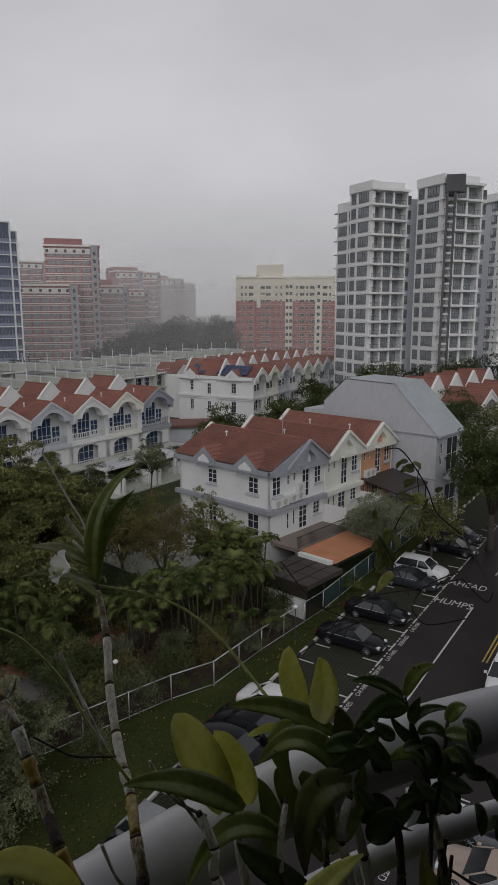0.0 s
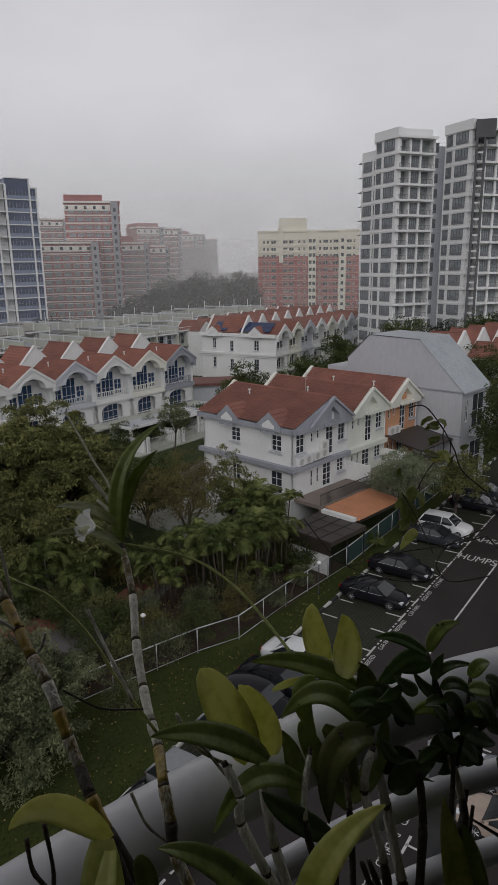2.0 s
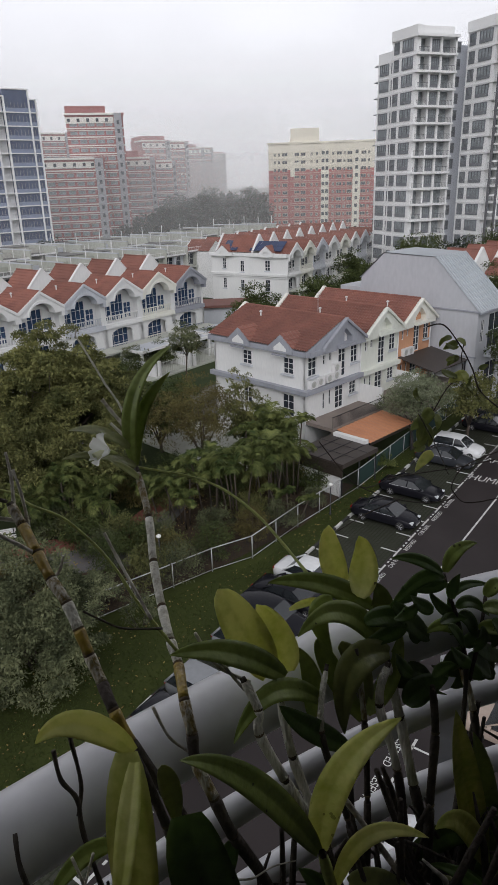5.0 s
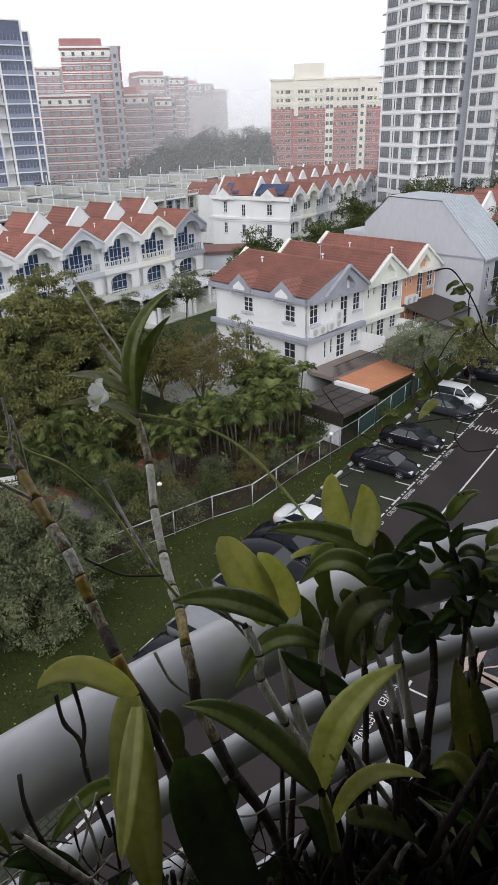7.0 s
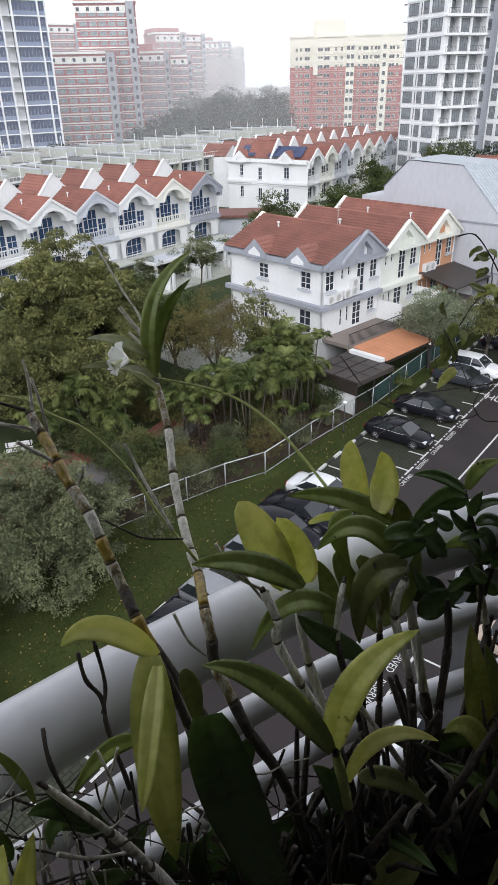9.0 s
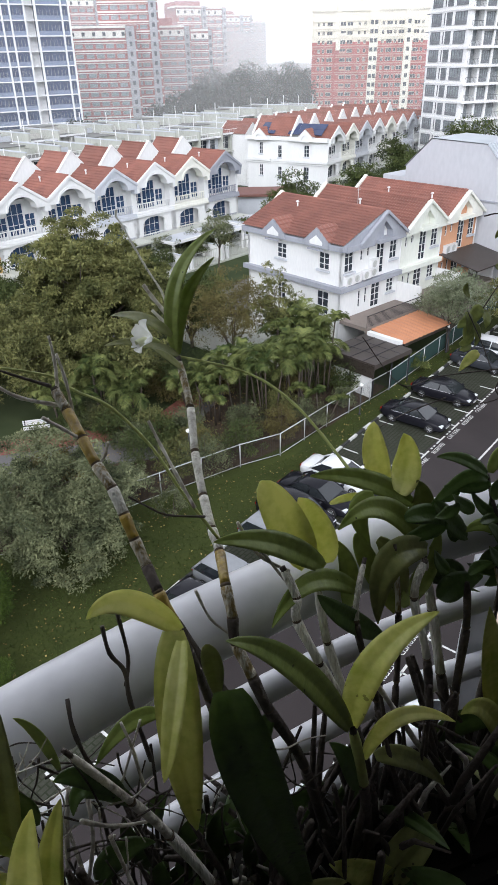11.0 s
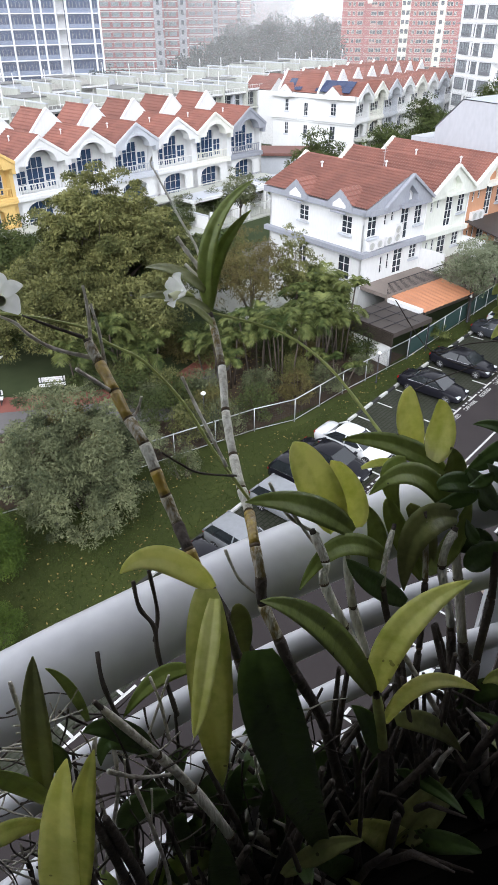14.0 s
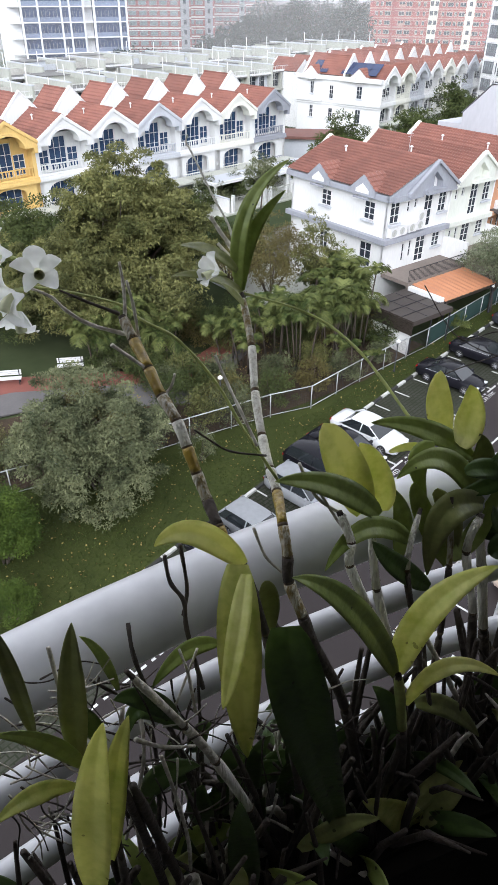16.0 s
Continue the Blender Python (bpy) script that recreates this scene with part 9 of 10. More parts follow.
cane(pl, [(-0.002, 0.459, -0.686), (0.011, 0.467, -0.750), (0.028, 0.479, -0.823)], 0.0013, 0.0009, STICKD, "dry_stem", False)
cane(pl, [(0.242, 0.577, -1.137), (0.292, 0.596, -1.239), (0.347, 0.614, -1.343)], 0.0029, 0.0015, STICK, "dry_stem", False)
cane(pl, [(-0.032, 0.413, -0.741), (-0.047, 0.402, -0.771), (-0.067, 0.387, -0.792)], 0.0025, 0.0009, STICKD, "dry_stem", False)
cane(pl, [(0.213, 0.557, -1.115), (0.238, 0.568, -1.225), (0.259, 0.576, -1.345)], 0.0045, 0.0014, STICKD, "dry_stem", False)
cane(pl, [(0.146, 0.566, -0.963), (0.185, 0.586, -1.055), (0.222, 0.603, -1.158)], 0.0037, 0.0013, STICKD, "dry_stem", False)
cane(pl, [(0.003, 0.434, -0.791), (0.029, 0.451, -0.871), (0.057, 0.469, -0.962)], 0.0019, 0.0010, STICK, "dry_stem", False)
cane(pl, [(-0.007, 0.484, -0.811), (0.023, 0.505, -0.887), (0.063, 0.531, -0.958)], 0.0011, 0.0010, STICKD, "dry_stem", False)
cane(pl, [(0.116, 0.505, -1.054), (0.133, 0.514, -1.159), (0.168, 0.532, -1.287)], 0.0018, 0.0013, STICKD, "dry_stem", False)
cane(pl, [(-0.043, 0.417, -0.646), (-0.052, 0.410, -0.682), (-0.068, 0.397, -0.706)], 0.0017, 0.0008, STICKD, "dry_stem", False)
cane(pl, [(0.208, 0.573, -1.018), (0.256, 0.593, -1.106), (0.308, 0.612, -1.196)], 0.0040, 0.0013, STICK, "dry_stem", False)
cane(pl, [(0.004, 0.436, -0.725), (0.034, 0.456, -0.792), (0.070, 0.479, -0.856)], 0.0025, 0.0009, STICKD, "dry_stem", False)
cane(pl, [(0.078, 0.490, -0.738), (0.101, 0.504, -0.809), (0.116, 0.512, -0.886)], 0.0029, 0.0010, STICKD, "dry_stem", False)
cane(pl, [(0.047, 0.513, -0.983), (0.071, 0.528, -1.084), (0.094, 0.542, -1.197)], 0.0041, 0.0012, STICKD, "dry_stem", False)
cane(pl, [(0.091, 0.513, -0.755), (0.107, 0.522, -0.826), (0.135, 0.538, -0.907)], 0.0017, 0.0010, STICK, "dry_stem", False)
cane(pl, [(0.046, 0.473, -0.714), (0.075, 0.492, -0.781), (0.114, 0.515, -0.842)], 0.0016, 0.0009, STICKD, "dry_stem", False)
# deep green leaves and dark stems added to fill the shaded black low down
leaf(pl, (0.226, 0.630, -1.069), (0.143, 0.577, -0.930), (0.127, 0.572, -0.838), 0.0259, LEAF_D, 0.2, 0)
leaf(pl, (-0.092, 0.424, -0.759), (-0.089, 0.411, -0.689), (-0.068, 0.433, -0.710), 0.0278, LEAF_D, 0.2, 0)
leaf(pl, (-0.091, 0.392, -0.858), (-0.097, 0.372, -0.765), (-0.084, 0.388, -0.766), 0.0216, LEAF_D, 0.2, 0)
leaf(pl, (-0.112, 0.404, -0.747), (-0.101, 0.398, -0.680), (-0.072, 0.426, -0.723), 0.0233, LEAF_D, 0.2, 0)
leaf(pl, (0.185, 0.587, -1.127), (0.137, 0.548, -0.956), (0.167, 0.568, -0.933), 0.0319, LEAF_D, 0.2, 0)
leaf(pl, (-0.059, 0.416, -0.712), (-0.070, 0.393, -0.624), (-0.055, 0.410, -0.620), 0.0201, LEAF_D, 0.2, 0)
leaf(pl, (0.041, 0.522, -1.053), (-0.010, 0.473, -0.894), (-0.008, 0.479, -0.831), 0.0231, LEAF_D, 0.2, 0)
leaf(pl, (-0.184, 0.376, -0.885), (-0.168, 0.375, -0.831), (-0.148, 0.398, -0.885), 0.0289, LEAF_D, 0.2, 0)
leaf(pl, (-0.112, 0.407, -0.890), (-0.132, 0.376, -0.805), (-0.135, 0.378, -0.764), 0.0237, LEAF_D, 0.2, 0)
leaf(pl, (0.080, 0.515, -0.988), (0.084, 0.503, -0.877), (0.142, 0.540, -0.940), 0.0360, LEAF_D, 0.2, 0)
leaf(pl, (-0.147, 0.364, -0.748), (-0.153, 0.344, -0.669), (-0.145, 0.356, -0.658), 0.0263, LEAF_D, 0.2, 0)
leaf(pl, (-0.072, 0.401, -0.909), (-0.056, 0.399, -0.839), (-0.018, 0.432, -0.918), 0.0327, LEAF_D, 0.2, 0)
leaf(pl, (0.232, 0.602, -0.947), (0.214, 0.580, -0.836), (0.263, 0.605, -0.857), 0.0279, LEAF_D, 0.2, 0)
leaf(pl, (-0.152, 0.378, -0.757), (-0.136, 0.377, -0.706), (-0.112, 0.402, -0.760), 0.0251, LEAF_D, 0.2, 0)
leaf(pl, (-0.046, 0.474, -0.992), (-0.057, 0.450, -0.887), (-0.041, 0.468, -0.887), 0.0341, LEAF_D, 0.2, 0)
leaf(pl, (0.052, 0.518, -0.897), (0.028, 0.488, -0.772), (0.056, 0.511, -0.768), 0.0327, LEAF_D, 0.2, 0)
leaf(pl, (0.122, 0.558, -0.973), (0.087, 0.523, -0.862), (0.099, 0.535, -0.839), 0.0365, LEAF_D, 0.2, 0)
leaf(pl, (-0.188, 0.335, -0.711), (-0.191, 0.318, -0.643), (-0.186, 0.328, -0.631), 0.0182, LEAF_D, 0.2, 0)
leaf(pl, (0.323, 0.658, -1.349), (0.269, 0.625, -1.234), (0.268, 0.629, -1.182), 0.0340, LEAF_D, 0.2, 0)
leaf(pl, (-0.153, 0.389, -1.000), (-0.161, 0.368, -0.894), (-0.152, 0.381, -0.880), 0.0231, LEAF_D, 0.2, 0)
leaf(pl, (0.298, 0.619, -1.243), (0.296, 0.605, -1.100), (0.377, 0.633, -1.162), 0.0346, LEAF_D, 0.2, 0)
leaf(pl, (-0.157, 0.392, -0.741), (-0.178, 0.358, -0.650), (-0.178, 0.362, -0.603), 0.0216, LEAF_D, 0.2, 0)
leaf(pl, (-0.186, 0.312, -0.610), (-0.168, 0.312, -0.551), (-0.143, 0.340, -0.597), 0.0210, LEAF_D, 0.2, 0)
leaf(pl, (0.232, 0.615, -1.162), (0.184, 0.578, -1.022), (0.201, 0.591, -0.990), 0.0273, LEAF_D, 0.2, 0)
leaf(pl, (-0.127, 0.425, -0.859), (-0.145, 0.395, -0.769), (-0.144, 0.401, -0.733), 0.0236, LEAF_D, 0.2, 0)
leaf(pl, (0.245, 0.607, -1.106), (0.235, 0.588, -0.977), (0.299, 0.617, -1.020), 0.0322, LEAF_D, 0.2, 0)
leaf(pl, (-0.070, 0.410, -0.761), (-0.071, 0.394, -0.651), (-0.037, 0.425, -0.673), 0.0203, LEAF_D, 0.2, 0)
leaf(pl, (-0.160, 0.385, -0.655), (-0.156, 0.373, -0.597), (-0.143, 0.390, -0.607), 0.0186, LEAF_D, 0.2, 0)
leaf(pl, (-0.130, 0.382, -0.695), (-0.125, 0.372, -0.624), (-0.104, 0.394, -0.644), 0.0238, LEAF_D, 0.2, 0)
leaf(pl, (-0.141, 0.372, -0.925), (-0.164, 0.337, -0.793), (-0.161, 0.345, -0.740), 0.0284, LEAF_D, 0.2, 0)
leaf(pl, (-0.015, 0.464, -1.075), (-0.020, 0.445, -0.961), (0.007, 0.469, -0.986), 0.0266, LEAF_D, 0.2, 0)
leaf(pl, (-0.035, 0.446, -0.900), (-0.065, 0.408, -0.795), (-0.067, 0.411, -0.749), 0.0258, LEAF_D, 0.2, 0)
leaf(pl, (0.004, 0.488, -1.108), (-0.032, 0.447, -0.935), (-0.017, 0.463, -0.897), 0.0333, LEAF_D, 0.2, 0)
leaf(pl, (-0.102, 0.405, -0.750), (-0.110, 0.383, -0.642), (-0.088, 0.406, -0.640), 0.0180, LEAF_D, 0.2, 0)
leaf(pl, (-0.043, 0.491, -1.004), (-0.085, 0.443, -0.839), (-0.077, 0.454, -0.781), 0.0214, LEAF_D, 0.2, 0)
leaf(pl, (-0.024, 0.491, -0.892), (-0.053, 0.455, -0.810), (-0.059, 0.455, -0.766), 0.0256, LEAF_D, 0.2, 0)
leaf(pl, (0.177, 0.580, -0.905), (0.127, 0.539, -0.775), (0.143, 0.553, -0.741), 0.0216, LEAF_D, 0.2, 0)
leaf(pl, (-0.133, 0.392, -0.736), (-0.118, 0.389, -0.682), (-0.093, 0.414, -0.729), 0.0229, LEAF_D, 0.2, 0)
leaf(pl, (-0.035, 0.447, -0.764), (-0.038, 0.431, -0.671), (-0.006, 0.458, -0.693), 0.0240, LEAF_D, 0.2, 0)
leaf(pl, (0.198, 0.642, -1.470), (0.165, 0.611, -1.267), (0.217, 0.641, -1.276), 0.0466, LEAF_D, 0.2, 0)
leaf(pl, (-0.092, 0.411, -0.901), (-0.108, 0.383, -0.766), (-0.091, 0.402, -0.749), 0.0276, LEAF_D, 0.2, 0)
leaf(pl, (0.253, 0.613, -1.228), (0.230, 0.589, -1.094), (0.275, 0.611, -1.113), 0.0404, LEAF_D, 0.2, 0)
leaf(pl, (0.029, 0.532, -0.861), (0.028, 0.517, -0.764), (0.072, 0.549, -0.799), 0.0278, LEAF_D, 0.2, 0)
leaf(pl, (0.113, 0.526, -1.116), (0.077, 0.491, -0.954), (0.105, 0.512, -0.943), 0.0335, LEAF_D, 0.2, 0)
cane(pl, [(0.211, 0.602, -0.868), (0.258, 0.601, -0.982), (0.231, 0.580, -1.171)], 0.0039, 0.0043, STICK, "dry_stem", False)
cane(pl, [(-0.026, 0.451, -0.785), (-0.033, 0.426, -0.854), (-0.005, 0.436, -1.069)], 0.0030, 0.0036, STICKD, "dry_stem", False)
cane(pl, [(0.215, 0.595, -0.972), (0.213, 0.574, -1.077), (0.285, 0.594, -1.350)], 0.0045, 0.0052, STICKD, "dry_stem", False)
cane(pl, [(0.073, 0.524, -0.786), (0.087, 0.513, -0.877), (0.135, 0.530, -1.098)], 0.0032, 0.0041, STICK, "dry_stem", False)
cane(pl, [(0.077, 0.546, -0.969), (0.092, 0.535, -1.088), (0.150, 0.557, -1.382)], 0.0037, 0.0034, STICKD, "dry_stem", False)
cane(pl, [(0.199, 0.611, -0.885), (0.194, 0.589, -0.978), (0.230, 0.595, -1.203)], 0.0042, 0.0036, STICKD, "dry_stem", False)
cane(pl, [(-0.130, 0.412, -0.752), (-0.122, 0.399, -0.836), (-0.122, 0.389, -1.007)], 0.0032, 0.0031, STICK, "dry_stem", False)
cane(pl, [(-0.118, 0.414, -0.651), (-0.130, 0.384, -0.697), (-0.138, 0.367, -0.820)], 0.0018, 0.0025, STICKD, "dry_stem", False)
cane(pl, [(0.114, 0.577, -1.008), (0.117, 0.559, -1.122), (0.146, 0.565, -1.394)], 0.0040, 0.0043, STICKD, "dry_stem", False)
cane(pl, [(-0.188, 0.359, -0.626), (-0.195, 0.332, -0.670), (-0.175, 0.341, -0.834)], 0.0017, 0.0025, STICK, "dry_stem", False)
cane(pl, [(0.083, 0.523, -0.825), (0.088, 0.506, -0.914), (0.184, 0.548, -1.186)], 0.0024, 0.0044, STICKD, "dry_stem", False)
cane(pl, [(-0.084, 0.449, -0.653), (-0.062, 0.446, -0.737), (-0.056, 0.441, -0.888)], 0.0028, 0.0033, STICKD, "dry_stem", False)
cane(pl, [(-0.210, 0.325, -0.544), (-0.200, 0.314, -0.601), (-0.196, 0.308, -0.720)], 0.0016, 0.0028, STICK, "dry_stem", False)
cane(pl, [(-0.024, 0.507, -0.780), (-0.019, 0.491, -0.864), (0.001, 0.495, -1.064)], 0.0028, 0.0031, STICKD, "dry_stem", False)
cane(pl, [(0.208, 0.629, -0.949), (0.247, 0.626, -1.072), (0.249, 0.616, -1.299)], 0.0035, 0.0035, STICKD, "dry_stem", False)
cane(pl, [(-0.147, 0.371, -0.717), (-0.144, 0.353, -0.786), (-0.135, 0.351, -0.963)], 0.0027, 0.0030, STICK, "dry_stem", False)
cane(pl, [(-0.107, 0.446, -0.679), (-0.116, 0.419, -0.734), (-0.107, 0.416, -0.890)], 0.0018, 0.0031, STICKD, "dry_stem", False)
cane(pl, [(-0.115, 0.420, -0.655), (-0.112, 0.402, -0.719), (-0.129, 0.378, -0.834)], 0.0028, 0.0027, STICKD, "dry_stem", False)
cane(pl, [(-0.183, 0.320, -0.500), (-0.179, 0.303, -0.542), (-0.193, 0.280, -0.619)], 0.0020, 0.0016, STICK, "dry_stem", False)
cane(pl, [(0.184, 0.592, -1.012), (0.179, 0.570, -1.120), (0.250, 0.591, -1.415)], 0.0045, 0.0047, STICKD, "dry_stem", False)
cane(pl, [(-0.162, 0.397, -0.633), (-0.159, 0.379, -0.693), (-0.181, 0.350, -0.793)], 0.0022, 0.0031, STICKD, "dry_stem", False)
cane(pl, [(0.163, 0.573, -0.874), (0.161, 0.553, -0.966), (0.283, 0.596, -1.243)], 0.0041, 0.0040, STICK, "dry_stem", False)
cane(pl, [(0.138, 0.547, -0.796), (0.145, 0.530, -0.882), (0.244, 0.567, -1.127)], 0.0037, 0.0044, STICKD, "dry_stem", False)
cane(pl, [(0.058, 0.549, -0.776), (0.078, 0.541, -0.871), (0.144, 0.569, -1.102)], 0.0033, 0.0028, STICKD, "dry_stem", False)
cane(pl, [(-0.113, 0.432, -0.693), (-0.118, 0.407, -0.752), (-0.105, 0.408, -0.920)], 0.0023, 0.0026, STICK, "dry_stem", False)
cane(pl, [(-0.081, 0.427, -0.792), (-0.067, 0.419, -0.889), (-0.030, 0.437, -1.132)], 0.0021, 0.0040, STICKD, "dry_stem", False)
cane(pl, [(-0.181, 0.332, -0.533), (-0.174, 0.319, -0.585), (-0.177, 0.305, -0.686)], 0.0019, 0.0025, STICKD, "dry_stem", False)
cane(pl, [(-0.081, 0.454, -0.692), (-0.090, 0.427, -0.749), (-0.106, 0.404, -0.874)], 0.0031, 0.0035, STICK, "dry_stem", False)
cane(pl, [(-0.111, 0.425, -0.694), (-0.098, 0.416, -0.776), (-0.105, 0.400, -0.919)], 0.0020, 0.0035, STICKD, "dry_stem", False)
cane(pl, [(0.168, 0.599, -0.814), (0.171, 0.580, -0.903), (0.245, 0.604, -1.130)], 0.0030, 0.0034, STICKD, "dry_stem", False)
cane(pl, [(-0.126, 0.398, -0.687), (-0.123, 0.380, -0.753), (-0.109, 0.382, -0.926)], 0.0024, 0.0035, STICK, "dry_stem", False)
cane(pl, [(-0.070, 0.413, -0.731), (-0.061, 0.400, -0.811), (-0.050, 0.399, -0.992)], 0.0030, 0.0034, STICKD, "dry_stem", False)
cane(pl, [(-0.166, 0.386, -0.647), (-0.177, 0.356, -0.690), (-0.156, 0.366, -0.860)], 0.0021, 0.0024, STICKD, "dry_stem", False)
cane(pl, [(-0.198, 0.322, -0.499), (-0.198, 0.301, -0.536), (-0.203, 0.287, -0.626)], 0.0019, 0.0025, STICK, "dry_stem", False)
cane(pl, [(0.037, 0.486, -0.714), (0.034, 0.464, -0.780), (0.078, 0.482, -0.980)], 0.0029, 0.0028, STICKD, "dry_stem", False)
cane(pl, [(0.164, 0.579, -0.911), (0.163, 0.559, -1.009), (0.274, 0.598, -1.293)], 0.0031, 0.0044, STICKD, "dry_stem", False)
cane(pl, [(0.072, 0.559, -0.839), (0.077, 0.542, -0.931), (0.175, 0.586, -1.206)], 0.0035, 0.0038, STICK, "dry_stem", False)
cane(pl, [(-0.015, 0.501, -0.842), (-0.025, 0.474, -0.917), (-0.029, 0.461, -1.101)], 0.0031, 0.0037, STICKD, "dry_stem", False)
cane(pl, [(0.215, 0.594, -0.923), (0.265, 0.595, -1.047), (0.291, 0.594, -1.280)], 0.0034, 0.0042, STICKD, "dry_stem", False)
cane(pl, [(-0.099, 0.415, -0.737), (-0.108, 0.387, -0.795), (-0.053, 0.421, -1.043)], 0.0027, 0.0035, STICK, "dry_stem", False)
leaf(pl, (0.107, 0.498, -0.875), (0.105, 0.497, -0.852), (0.114, 0.502, -0.843), 0.0065, LEAF_G, 0.1, 0)
leaf(pl, (0.107, 0.498, -0.875), (0.119, 0.505, -0.908), (0.130, 0.511, -0.929), 0.0068, LEAF_G, 0.1, 0)
leaf(pl, (0.116, 0.503, -0.885), (0.114, 0.502, -0.862), (0.123, 0.507, -0.853), 0.0066, LEAF_G, 0.1, 0)
leaf(pl, (0.116, 0.503, -0.885), (0.129, 0.511, -0.918), (0.140, 0.517, -0.940), 0.0069, LEAF_G, 0.1, 0)
leaf(pl, (0.126, 0.509, -0.896), (0.124, 0.508, -0.872), (0.133, 0.513, -0.862), 0.0067, LEAF_G, 0.1, 0)
leaf(pl, (0.126, 0.509, -0.896), (0.139, 0.516, -0.929), (0.151, 0.522, -0.951), 0.0070, LEAF_G, 0.1, 0)
leaf(pl, (0.136, 0.514, -0.906), (0.134, 0.513, -0.882), (0.143, 0.518, -0.872), 0.0067, LEAF_G, 0.1, 0)
leaf(pl, (0.136, 0.514, -0.906), (0.149, 0.522, -0.940), (0.161, 0.527, -0.962), 0.0071, LEAF_G, 0.1, 0)
leaf(pl, (0.146, 0.519, -0.916), (0.143, 0.518, -0.892), (0.152, 0.523, -0.882), 0.0068, LEAF_G, 0.1, 0)
leaf(pl, (0.146, 0.519, -0.916), (0.159, 0.527, -0.950), (0.172, 0.533, -0.972), 0.0072, LEAF_G, 0.1, 0)
leaf(pl, (0.156, 0.525, -0.927), (0.153, 0.523, -0.902), (0.162, 0.528, -0.891), 0.0069, LEAF_G, 0.1, 0)
leaf(pl, (0.156, 0.525, -0.927), (0.170, 0.532, -0.961), (0.182, 0.538, -0.983), 0.0073, LEAF_G, 0.1, 0)
leaf(pl, (0.166, 0.530, -0.937), (0.163, 0.529, -0.912), (0.172, 0.533, -0.901), 0.0070, LEAF_G, 0.1, 0)
leaf(pl, (0.166, 0.530, -0.937), (0.180, 0.537, -0.971), (0.193, 0.543, -0.993), 0.0073, LEAF_G, 0.1, 0)
leaf(pl, (0.176, 0.535, -0.947), (0.174, 0.534, -0.921), (0.183, 0.538, -0.910), 0.0071, LEAF_G, 0.1, 0)
leaf(pl, (0.176, 0.535, -0.947), (0.191, 0.542, -0.982), (0.204, 0.548, -1.004), 0.0074, LEAF_G, 0.1, 0)
leaf(pl, (0.187, 0.540, -0.957), (0.184, 0.539, -0.931), (0.193, 0.543, -0.919), 0.0072, LEAF_G, 0.1, 0)
leaf(pl, (0.187, 0.540, -0.957), (0.202, 0.548, -0.992), (0.215, 0.553, -1.014), 0.0075, LEAF_G, 0.1, 0)
pl = thing("upright_orchid", BALC, "orchid with tall upright glossy leaves by the rail", "orchid", "potted plants")
leaf(pl, (0.229, 0.599, -0.778), (0.190, 0.583, -0.635), (0.171, 0.572, -0.525), 0.0361, LEAF_YG, 0.3, 0)
leaf(pl, (0.239, 0.604, -0.773), (0.227, 0.614, -0.661), (0.200, 0.597, -0.578), 0.0296, LEAF_G, 0.3, 0)
leaf(pl, (0.227, 0.579, -0.760), (0.177, 0.546, -0.616), (0.147, 0.520, -0.631), 0.0265, LEAF_YG, 0.25, 0)
leaf(pl, (0.205, 0.559, -0.913), (0.193, 0.553, -0.814), (0.225, 0.568, -0.765), 0.0444, LEAF_D, 0.2, 0)
leaf(pl, (0.252, 0.579, -0.964), (0.259, 0.582, -0.890), (0.241, 0.575, -0.774), 0.0442, LEAF_G, 0.2, 0)
cane(pl, [(0.101, 0.585, -0.474), (0.091, 0.569, -0.513), (0.112, 0.561, -0.593), (0.125, 0.548, -0.703), (0.119, 0.525, -0.768)], 0.0045, 0.0054, CANE, "cane", True)
cane(pl, [(0.156, 0.615, -0.530), (0.162, 0.608, -0.590), (0.157, 0.585, -0.673), (0.157, 0.566, -0.776)], 0.0043, 0.0058, STICKD, "cane", True)
cane(pl, [(0.196, 0.655, -0.531), (0.217, 0.654, -0.599), (0.227, 0.638, -0.675), (0.245, 0.626, -0.802)], 0.0046, 0.0051, CANEY, "cane", True)
cane(pl, [(0.044, 0.490, -0.547), (0.083, 0.504, -0.628), (0.148, 0.541, -0.781)], 0.0030, 0.0038, STICK, "dry_stem", False)
cane(pl, [(0.068, 0.485, -0.599), (0.124, 0.528, -0.662), (0.191, 0.572, -0.753)], 0.0018, 0.0022, STICKD, "dry_stem", False)
pl = thing("small_leaved_shrub", BALC, "small-leaved dark green shrub growing at the rail", "shrub", "potted plants")
cane(pl, [(0.170, 0.662, -0.415), (0.177, 0.655, -0.441), (0.185, 0.650, -0.463), (0.201, 0.647, -0.532), (0.197, 0.625, -0.607)], 0.0022, 0.0033, STICKD, "stem", False)
cane(pl, [(0.228, 0.689, -0.460), (0.218, 0.665, -0.506), (0.207, 0.650, -0.551)], 0.0023, 0.0028, STICKD, "stem", False)
leaf(pl, (0.162, 0.638, -0.400), (0.132, 0.627, -0.369), (0.104, 0.617, -0.369), 0.0138, LEAF_D, 0.2, 0)
leaf(pl, (0.166, 0.640, -0.400), (0.171, 0.648, -0.371), (0.205, 0.669, -0.381), 0.0156, LEAF_G, 0.2, 0)
leaf(pl, (0.164, 0.639, -0.408), (0.143, 0.634, -0.385), (0.103, 0.616, -0.432), 0.0163, LEAF_D, 0.2, 0)
